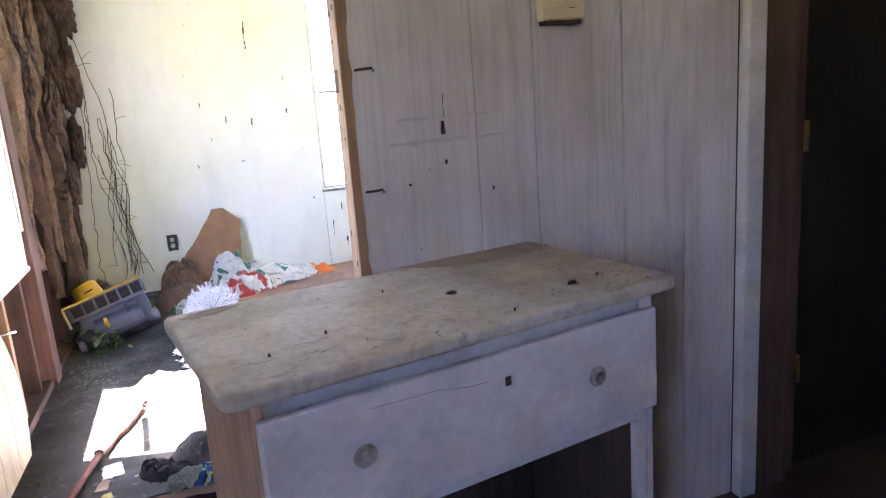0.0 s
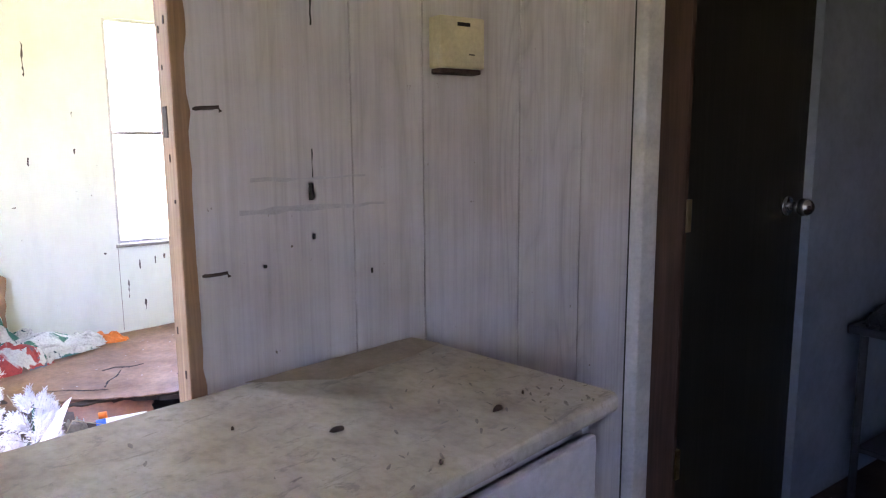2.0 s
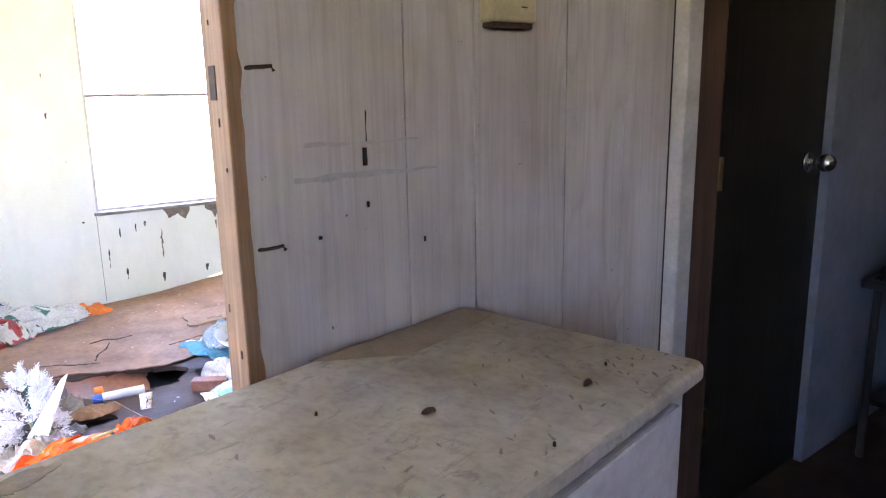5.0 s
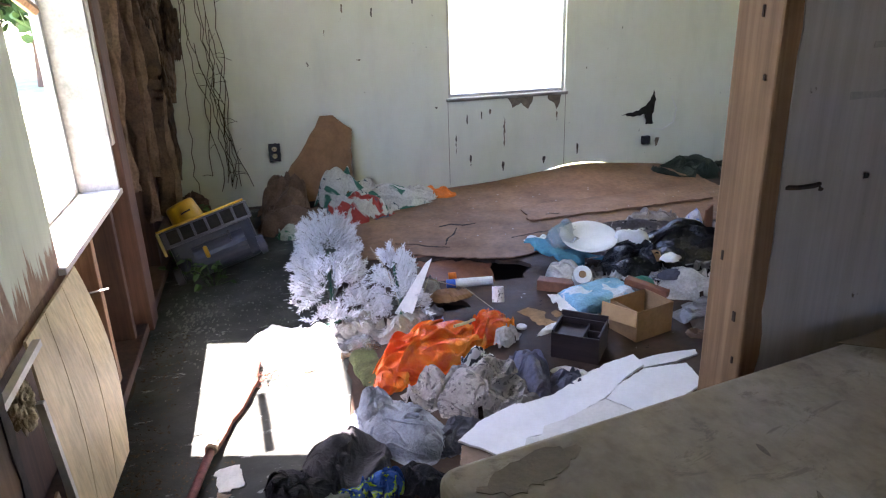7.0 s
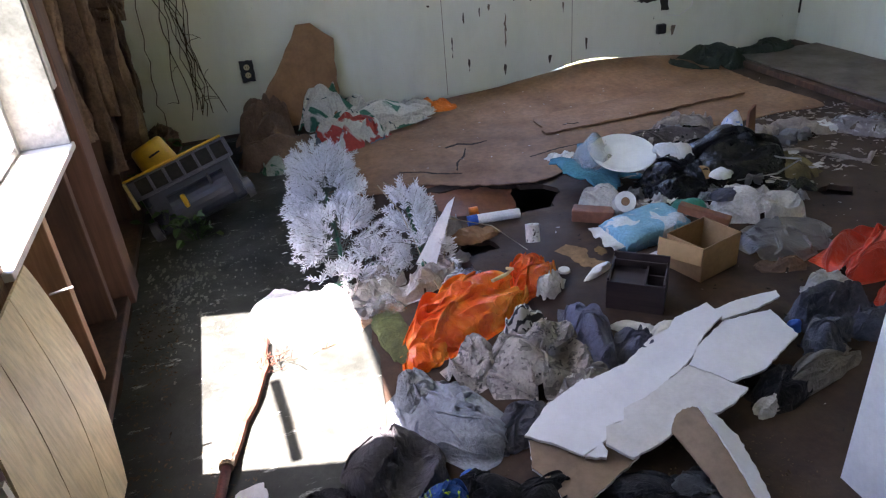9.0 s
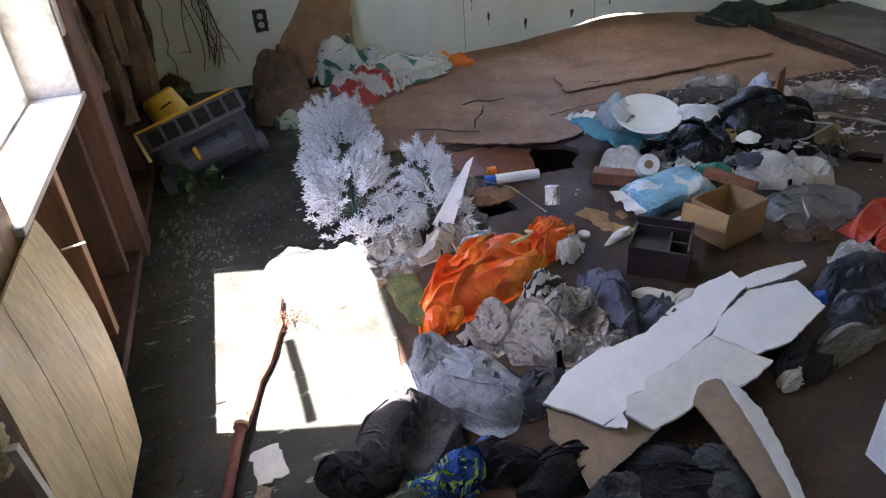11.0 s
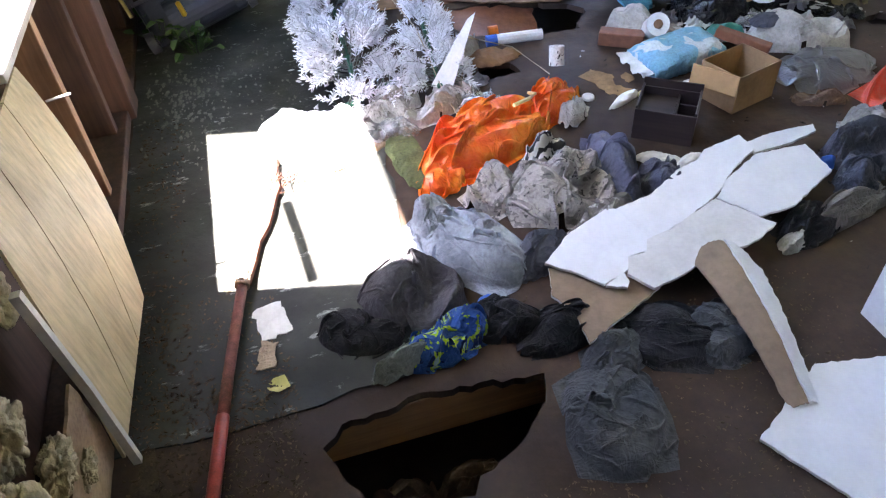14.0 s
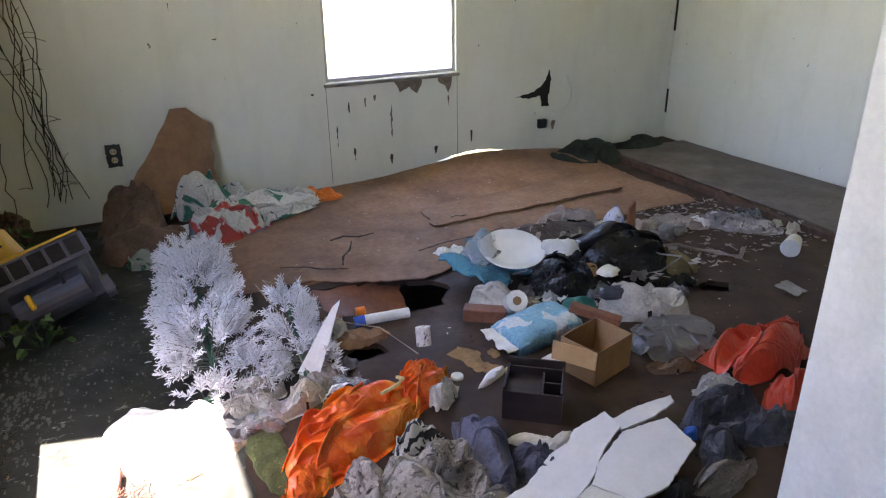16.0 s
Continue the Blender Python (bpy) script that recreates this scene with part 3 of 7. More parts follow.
# door beyond the dresser
tagged(part("door_frame", box(1.606, 1.735, YP - 0.030, YP + 0.09, 0, 2.10, 0.004), M_JAMB), "dark brown wooden door frame", "door frame", kind="structure")
tagged(part("door_frame_stop", box(1.737, 1.805, YP + 0.01, YP + 0.09, 0, 2.06, 0.003), M_JAMB), "dark brown door stop", "door frame", kind="structure")
door = empty("door_1", label="closed dark brown veneer door with a brass knob", category="door", kind="structure")
part("leaf", box(1.807, 2.435, YP + 0.025, YP + 0.06, 0.01, 2.04, 0.002), M_DOOR, door)
for z in (0.3, 1.02, 1.75):
    part("hinge", box(1.798, 1.816, YP + 0.004, YP + 0.026, z, z + 0.09, 0.002), M_BRASS, door)
kb = bmesh.new()
bmesh.ops.create_uvsphere(kb, u_segments=14, v_segments=8, radius=0.028, matrix=pose(2.335, YP - 0.035, 1.06))
bmesh.ops.create_cone(kb, cap_ends=True, segments=14, radius1=0.014, radius2=0.012, depth=0.07, matrix=pose(2.335, YP - 0.005, 1.06, 90))
bmesh.ops.create_cone(kb, cap_ends=True, segments=16, radius1=0.032, radius2=0.03, depth=0.008, matrix=pose(2.335, YP + 0.021, 1.06, 90))
part("knob", kb, M_CHROME, door, "round chrome door knob", True)


# windows
def window(name, u, a0, a1, z0, z1, plane, label, rail=None):
    w = empty(name, label=label, category="window", kind="structure")

    def b(p0, p1, q0, q1, d0, d1, bev=0.003):
        return box(p0, p1, plane + d0, plane + d1, q0, q1, bev) if u == "x" else box(plane + d0, plane + d1, p0, p1, q0, q1, bev)
    t = 0.022
    part("jamb", b(a0, a0 + t, z0, z1, 0.02, 0.055), M_ALU, w)
    part("jamb", b(a1 - t, a1, z0, z1, 0.02, 0.055), M_ALU, w)
    part("head", b(a0 + t, a1 - t, z1 - t, z1, 0.02, 0.055), M_ALU, w)
    part("bottom_rail", b(a0 + t, a1 - t, z0 + 0.001, z0 + t, 0.02, 0.055), M_ALU, w)
    if rail:
        part("meeting_rail", b(a0 + t, a1 - t, rail - 0.012, rail + 0.012, 0.025, 0.05), M_ALU, w)
    return w


w1 = window("window_1", "x", 1.075, 1.895, 0.605, 2.06, YF, "metal sash window in the far wall, glass gone", 1.335)
part("sill", box(1.06, 1.91, YF - 0.02, YF + 0.02, 0.583, 0.603, 0.003), M_SILL, w1, "dirty white sill strip")
w2 = empty("window_2", label="open window hole with a white painted sill and jamb", category="window", kind="structure")
part("sill", box(-0.81, -0.640, 3.055, 3.91, 0.598, 0.618, 0.003), M_TRIM, w2)
part("jamb_board", box(-0.815, -0.645, 3.880, 3.897, 0.619, 2.13, 0.002), M_SILL, w2)
part("casing", box(-0.658, -0.640, 3.899, 3.938, 0.78, 2.2, 0.003), M_TRIM, w2, "white casing board, broken off at its lower end")
part("head", box(-0.715, -0.70, 3.08, 3.88, 2.115, 2.139, 0.002), M_WHITE, w2)
part("frame_side", box(-0.812, -0.782, 3.850, 3.878, 0.62, 2.12, 0.002), M_ALU2, w2, "grey metal frame")
part("frame_bottom", box(-0.812, -0.785, 3.08, 3.848, 0.62, 0.645, 0.002), M_ALU2, w2, "grey metal frame")
# bar added above the view to throw the thin shadow across the sun patch
part("shadow_bar", rod([(-0.69, 3.10, 1.35), (-0.685, 3.27, 1.31), (-0.68, 3.43, 1.26)], 0.016, 6), M_STUD, w2, "unseen wooden bar added to cast a thin shadow on the floor")
# added out of view; its size sets how much daylight the front room gets
window("window_3_added", "y", -0.68, -0.10, 1.05, 1.78, XL - 0.06, "unseen metal window added behind the walker to light the front room", 1.42)

rnd_n = random.Random(9)
for _ in range(13):
    z, y = rnd_n.uniform(0.5, 2.1), rnd_n.uniform(YP + 0.008, YP + 0.06)
    part("knot", box(0.4615, 0.464, y, y + rnd_n.uniform(0.003, 0.008), z, z + rnd_n.uniform(0.004, 0.014), 0.0008), M_RUST, stud)

# open wall framing on the left
for y0, y1, z1 in ((2.24, 2.28, 0.56), (3.17, 3.21, 0.596), (3.465, 3.503, 0.596), (3.80, 3.838, 0.596)):
    tagged(part("wall_stud_bare", box(XL - 0.108, XL - 0.015, y0, y1, 0.0, z1, 0.003), M_STUD if y0 < 3.6 else M_REDSTUD), "bare timber stud in the opened wall", "stud", "studs in the opened wall")
tagged(part("corner_post", box(XL - 0.108, XL + 0.03, 3.94, 4.07, 0.0, ZC, 0.004), M_POST), "red-brown stained timber post beside the window", "post")
tagged(part("corner_post", box(XL - 0.108, XL - 0.02, 4.62, 4.67, 0.0, ZC, 0.004), M_REDSTUD), "dark stained stud in the torn corner", "post")
tagged(part("sole_plate", box(XL - 0.108, XL + 0.012, 2.2, YF, 0.001, 0.04, 0.004), M_REDSTUD), "rotten timber sole plate along the wall", "plate")


# ---- generators for loose things ----
def crumple(sx, sy, h, seed, folds=1.0, n=44, aniso=1.0, edge=0.22, turn=0.0, crisp=0.35):
    """A crumpled cloth heap resting on z = 0: round folds with sharp creases, or (crisp) sharp ridges as in plastic film."""
    bm = bmesh.new()
    off = Vector((seed * 7.31, seed * 3.17, seed * 1.7))
    n = int(min(130, max(n * 0.5, 14, 2 * max(sx, sy) / 0.0034)))
    grid = {}
    turn += 0.9 * noise.noise(off + Vector((0.5, 0.5, 0.5)))
    ca, sa = math.cos(turn), math.sin(turn)
    for i in range(n + 1):
        for j in range(n + 1):
            u, v = 2 * i / n - 1, 2 * j / n - 1
            a, b = u * math.sqrt(1 - v * v / 2), v * math.sqrt(1 - u * u / 2)
            r = math.hypot(a, b)
            th = Vector((math.cos(math.atan2(b, a)), math.sin(math.atan2(b, a)), 0)) if r else Vector((1, 0, 0))
            lim = 1 + edge * (1.6 * noise.noise(off + th * 1.1) + r * r * 0.7 * noise.noise(off + th * 2.6 + Vector((0, 0, 5))) + r ** 6 * 0.35 * noise.noise(off + th * 7 + Vector((0, 0, 9))))
            x, y = a * lim * sx, b * lim * sy
            g = Vector((x, y, 0)) * 5.5 + off
            bx, by = x + 0.075 * noise.noise(g), y + 0.075 * noise.noise(g + Vector((9, 2, 1)))
            bx, by = bx + 0.012 * noise.noise(g * 4), by + 0.012 * noise.noise(g * 4 + Vector((3, 5, 1)))
            p = off + Vector(((bx * ca + by * sa) * 0.30, (by * ca - bx * sa) * aniso, 0)) * 14
            n1 = abs(noise.noise(p))
            n2 = abs(noise.noise(p * 2.1 + Vector((3, 3, 3))))
            n3 = abs(noise.noise(p * 4.0 + Vector((1, 7, 3))))
            n4 = abs(noise.noise(off + Vector((bx, by, 3)) * 60))
            soft = 0.011 * min(1, n1 * 2.6) ** 0.8 + 0.012 * max(0, 1 - n2 * 2.3) ** 1.4 + 0.008 * max(0, 1 - n3 * 2.3) ** 1.4 + 0.003 * max(0, 1 - n4 * 2.4)
            hard = 0.015 * max(0, 1 - n1 * 2.4) ** 1.6 + 0.011 * max(0, 1 - n2 * 2.4) ** 1.6 + 0.006 * max(0, 1 - n3 * 2.4) ** 1.5 + 0.004 * max(0, 1 - n4 * 2.2)
            body = min(1.0, max(0.0, 1 - r * r) * 1.15) ** 0.8
            low = 0.68 + 0.55 * noise.noise(off + Vector((x, y, 2)) * 8) + 0.28 * noise.noise(off + Vector((x, y, 4)) * 18)
            fall = min(1.0, max(0.0, 1.0 - r) * 3.6 + 0.10)
            z = h * body * min(1.0, max(0.25, low)) * 0.85 + folds * fall * (soft + (hard - soft) * crisp)
            x += 0.010 * folds * fall * noise.noise(p * 2.4 + Vector((4, 4, 1)))
            y += 0.010 * folds * fall * noise.noise(p * 2.4 + Vector((8, 1, 6)))
            grid[i, j] = bm.verts.new((x, y, max(0.003, z + 0.003) if r < 0.995 else 0.001))
    for i in range(n):
        for j in range(n):
            bm.faces.new((grid[i, j], grid[i + 1, j], grid[i + 1, j + 1], grid[i, j + 1]))
    return bm


def drape(sx, sy, h, seed, slack=(1.4, 1.4), stiff=0.2, gather=0.5, n=60, steps=130, cap=0.07):
    """A sheet of cloth pushed together over a low mound until it buckles, folds over itself and settles. Rows of points."""
    rs = np.random.RandomState(seed)
    cell = 2 * math.sqrt(slack[0] * slack[1] * sx * sy) / n
    nx, ny = int(2 * slack[0] * sx / cell), int(2 * slack[1] * sy / cell)
    u, v = np.meshgrid(np.linspace(-1, 1, nx), np.linspace(-1, 1, ny), indexing="ij")
    wave = [(rs.uniform(1.5, 7.0), rs.uniform(0, math.tau), rs.uniform(0, math.tau)) for _ in range(14)]

    def ripple(a, b, k0, k1):
        out = np.zeros_like(a)
        for f, th, ph in wave[k0:k1]:
            out += np.sin(f * (a * math.cos(th) + b * math.sin(th)) + ph) / (0.6 + 0.4 * f)
        return out

    def under(q):
        a, b = q[..., 0] / sx, q[..., 1] / sy
        return 0.003 + h * np.clip(1.02 - a * a - b * b, 0, 1) ** 0.8 * np.clip(0.7 + 0.3 * ripple(a, b, 8, 14), 0.1, 1.2)
    a, b = u * np.sqrt(1 - v * v / 3.0), v * np.sqrt(1 - u * u / 3.0)
    p = np.stack([(a + gather * 0.2 * ripple(u, v, 0, 5)) * sx * slack[0] * 0.95, (b + gather * 0.2 * ripple(u, v, 5, 10)) * sy * slack[1] * 0.95, np.zeros_like(a)], -1)
    p[..., 2] = under(p) + 0.02 + 0.016 * ripple(u * 2.2, v * 2.2, 0, 14)
    shrink = np.array([(0.95 * k) ** (-1 / (0.6 * steps)) * 0.9992 for k in slack])
    e0, e1 = slice(0, -1), slice(1, None)
    al = slice(None)
    dg = math.hypot(cell, cell)
    links = ((e0, al, e1, al, cell, 0.5), (al, e0, al, e1, cell, 0.5), (e0, e0, e1, e1, dg, 0.35), (e0, e1, e1, e0, dg, 0.35),
             (slice(0, -2), al, slice(2, None), al, 2 * cell, stiff), (al, slice(0, -2), al, slice(2, None), 2 * cell, stiff),
             (slice(0, -4), al, slice(4, None), al, 4 * cell, stiff * 0.4), (al, slice(0, -4), al, slice(4, None), 4 * cell, stiff * 0.4))
    gi, gj = (w.ravel() for w in np.meshgrid(np.arange(nx), np.arange(ny), indexing="ij"))
    near = cell * 0.7
    old = p.copy()
    for s in range(steps):
        vel = np.clip((p - old) * 0.85, -0.004, 0.004)
        old = p.copy()
        p = p + vel
        p[..., 2] -= 0.0003 if s < 0.5 * steps else 0.0009
        if s < 0.6 * steps:
            p[..., :2] *= shrink
            old[..., :2] *= shrink
        for _ in range(4):
            for i0, j0, i1, j1, rest, w in links:
                d = p[i1, j1] - p[i0, j0]
                l = np.sqrt((d * d).sum(-1)) + 1e-9
                k = (w * 0.5 * (l - rest) / l)[..., None] * d
                p[i0, j0] += k
                p[i1, j1] -= k
        if s % 2 == 0:
            q = p.reshape(-1, 3)
            f = q.astype(np.float32)
            sq = (f * f).sum(1)
            i, j = np.nonzero(sq[:, None] + sq[None] - 2 * (f @ f.T) < near * near)
            ok = (i < j) & (np.maximum(abs(gi[i] - gi[j]), abs(gj[i] - gj[j])) > 2)
            i, j = i[ok], j[ok]
            d = q[j] - q[i]
            d[:, 2] += 1e-4
            l = np.sqrt((d * d).sum(1)) + 1e-9
            k = d * (0.45 * np.maximum(0, near - l) / l)[:, None]
            np.add.at(q, i, -k)
            np.add.at(q, j, k)
            p = q.reshape(nx, ny, 3)
        g = under(p)
        hit = p[..., 2] < g
        p[..., 2] = np.minimum(np.where(hit, g, p[..., 2]), g + cap)
        p[..., :2] = np.where(hit[..., None], old[..., :2] + (p - old)[..., :2] * (0.8 if s < 0.6 * steps else 0.15), p[..., :2])
    f = np.empty((2 * nx - 1, 2 * ny - 1, 3))
    f[::2, ::2] = p
    f[1::2, ::2] = (p[:-1] + p[1:]) / 2
    f[:, 1::2] = (f[:, :-1:2] + f[:, 2::2]) / 2
    for _ in range(3):
        f[1:-1] = f[1:-1] * 0.5 + (f[:-2] + f[2:]) * 0.25
        f[:, 1:-1] = f[:, 1:-1] * 0.5 + (f[:, :-2] + f[:, 2:]) * 0.25
    return f


CLOTHS = [drape(0.16, 0.13, 0.055, 11, (1.4, 1.3), 0.22), drape(0.16, 0.13, 0.045, 23, (1.65, 1.15), 0.16), drape(0.17, 0.12, 0.03, 37, (1.4, 1.4), 0.15)]
WRINKLED = [drape(0.16, 0.13, 0.035, 41, (1.5, 1.35), 0.085)]
FILMS = [drape(0.17, 0.13, 0.07, 53, (1.25, 1.2), 0.26), drape(0.15, 0.13, 0.06, 67, (1.35, 1.3), 0.20)]


def settled(kinds, sx, sy, h, seed, depth=1.0):
    """One of the fallen sheets, turned or mirrored and brought to size; rests on z = 0."""
    f = kinds[int(seed) % len(kinds)].copy()
    k = int(seed) // 3
    if k % 2:
        f[..., 0] *= -1
    if k % 4 > 1:
        f[..., 1] *= -1
    if k % 8 > 3:
        f = f[..., [1, 0, 2]]
    f[..., 0] -= (f[..., 0].max() + f[..., 0].min()) / 2
    f[..., 1] -= (f[..., 1].max() + f[..., 1].min()) / 2
    low = f[..., 2].min()
    f *= np.array([1.22 * sx / f[..., 0].max(), 1.22 * sy / f[..., 1].max(), depth * (h + 0.030) / (f[..., 2].max() - low)])
    f[..., 2] += 0.003 - f[..., 2].min()
    r = np.hypot(f[..., 0] / sx, f[..., 1] / sy) + 1e-9
    f[..., :2] *= np.where(r > 0.75, (0.75 + (r - 0.75) * 0.55) / r, 1.0)[..., None]
    if max(sx, sy) < 0.10:
        f = f[::2, ::2]
    bm = bmesh.new()
    vs = [[bm.verts.new(q) for q in row] for row in f]
    for r0, r1 in zip(vs, vs[1:]):
        for j in range(len(r0) - 1):
            bm.faces.new((r0[j], r1[j], r1[j + 1], r0[j + 1]))
    return bm


def pile(sx, sy, h, seed, folds, n, aniso, edge, turn, crisp):
    """Large cloths and bags are fallen sheets, small scraps are crumpled."""
    if max(sx, sy) >= 0.07 and folds >= 0.7 and edge < 0.5:
        return settled(FILMS if crisp > 0.6 else WRINKLED if crisp < 0.25 else CLOTHS, sx, sy, h, seed)
    return crumple(sx, sy, h, seed, folds, n, aniso, edge, turn, crisp)


def heap(name, x, y, sx, sy, rot, h, mat, seed, label, category, folds=1.0, n=44, aniso=1.0, z=0.0, edge=0.22, turn=0.0, group="", crisp=0.35):
    ob = part(name, pile(sx, sy, h, seed, folds, n, aniso, edge, turn, crisp), mat, smooth=True)
    ob.matrix_world = pose(x, y, z, 0, 0, rot)
    return tagged(ob, label, category, group)


def garment(name, x, y, label, category, pieces, group="", crisp=0.3):
    """A crumpled thing of several cloth parts, round the point (x, y) of the floor."""
    g = empty(name, pose(x, y, 0), label=label, category=category, group=group)
    for nm, px, py, sx, sy, rot, h, mat, seed, folds, aniso, turn, z in pieces:
        ob = part(nm, pile(sx, sy, h, seed, folds, 44, aniso, 0.2, turn, crisp), mat, g, smooth=True)
        ob.matrix_basis = pose(px - x, py - y, z, 0, 0, rot)
    return g


def sheet(corners, thick, seed=0, amp=0.008, step=0.03):
    return slab(ragged(corners, step, amp, seed), [], 0.0, thick)


def warped(w, d, thick, bend, n=16, seed=1, amp=0.004):
    """A thin sheet w by d, with height given by bend(u, v), u and v from 0 to 1."""
    bm = bmesh.new()
    rnd = random.Random(seed)
    g = {}
    for i in range(n + 1):
        for j in range(n + 1):
            u, v = i / n, j / n
            e = amp if i in (0, n) or j in (0, n) else 0
            q = bend(u, v)
            g[i, j] = bm.verts.new((u * w + q[0] + rnd.uniform(-e, e), v * d + q[1] + rnd.uniform(-e, e), q[2]))
    fs = [bm.faces.new((g[i, j], g[i + 1, j], g[i + 1, j + 1], g[i, j + 1])) for i in range(n) for j in range(n)]
    ext = bmesh.ops.extrude_face_region(bm, geom=fs)
    bmesh.ops.translate(bm, vec=(0, 0, -thick), verts=[v for v in ext["geom"] if isinstance(v, bmesh.types.BMVert)])
    return bm


# ---- floor sheets ----
dark = part("floor_dark_sheet", slab(ragged([(-0.645, 2.60), (-0.22, 2.60), (0.02, 2.63), (0.10, 3.3), (0.12, 4.35), (0.05, 5.55), (-0.645, 5.6)], 0.08, 0.012, 8), [], 0.001, 0.006), M_DARKFLOOR)
tagged(dark, "wet black-green plywood with flakes of old paint", "floor", kind="structure")


def bulge(u, v):
    x, y = u * 2.45, v * 1.42
    z = 0.008 + 0.05 * max(0, v - 0.55) * 2.2 * math.exp(-((x - 1.75) / 0.55) ** 2) * 1.7 + 0.010 * noise.noise(Vector((x * 2, y * 2, 0)))
    return (0.06 * noise.noise(Vector((0, y * 3, 4))), 0.03 * noise.noise(Vector((x * 3, 0, 7))), max(0.006, z))


tan = part("floor_tan_sheet", warped(2.45, 1.16, 0.005, bulge, 36, 5, 0.006), M_TANSHEET)
tan.matrix_world = pose(0.30, 4.46, 0.002)
tagged(tan, "buckled tan hardboard sheet lifting at the far wall", "floor", kind="structure")
tagged(part("floor_tan_lip", slab(ragged([(0.10, 4.56), (0.28, 4.43), (0.43, 4.44), (0.585, 4.435), (0.75, 4.33), (0.87, 4.28), (1.02, 4.235), (1.11, 4.25), (1.23, 4.31), (1.40, 4.42), (1.42, 4.56)], 0.03, 0.010, 12), [], 0.009, 0.0145), M_TANSHEET), "broken tan hardboard along the edge of a hole", "floor", kind="structure")
tagged(part("floor_tan_upper", slab(ragged([(1.30, 4.74), (2.52, 4.79), (2.62, 5.1), (1.34, 5.0)], 0.05, 0.01, 2), [], 0.016, 0.026), M_TANSHEET), "loose strip of tan hardboard", "floor", kind="structure")
sag = part("floor_sagging_piece", warped(0.40, 0.33, 0.006, lambda u, v: (0.02 * noise.noise(Vector((u * 3, v * 3, 1))), 0, 0.002 - 0.11 * (1 - v) ** 1.3 * (0.25 + 0.75 * u)), 14, 9, 0.012), M_REDBOARD)
sag.matrix_world = pose(0.52, 4.12, 0.0)
tagged(sag, "broken red-brown floor piece sagging into a hole", "floor piece")
right = part("floor_grey_sheet", warped(0.62, 1.9, 0.01, lambda u, v: (0, 0, 0.035 + 0.012 * math.sin(v * 4 + u)), 12, 4, 0.004), M_GREYSHEET)
right.matrix_world = pose(2.93, 3.55, 0.0, 0, 0, -1)
tagged(right, "dusty grey-brown sheet lying along the wall", "floor sheet", kind="structure")
tagged(part("floor_batten", box(2.885, 2.925, 3.6, 5.3, 0.0, 0.035, 0.005), M_REDSTUD), "dark wooden batten along the edge of a floor sheet", "batten")
for k, (x, y, a, l) in enumerate(((0.89, 4.79, -4, 0.22), (0.81, 4.62, 62, 0.28), (0.62, 4.52, -30, 0.3), (1.35, 4.52, 8, 0.5), (1.47, 4.80, -6, 0.09), (1.9, 4.3, 12, 0.2))):
    w = 2.6 if k == 0 else 1.3
    c = part("floor_crack", slab(ragged([(px, py * w) for px, py in ((-l / 2, -0.002), (-l / 6, 0.008), (l / 8, -0.006), (l / 2, 0.004), (l / 2, 0.006), (l / 8, 0.001), (-l / 6, 0.015), (-l / 2, 0.002))], 0.015, 0.003, k), [], 0, 0.0015), M_BLACK)
    c.matrix_world = pose(x, y, 0.022 + 0.001 * k, 0, 0, a)
    tagged(c, "dark split in the hardboard", "crack", "splits in the hardboard", "structure")


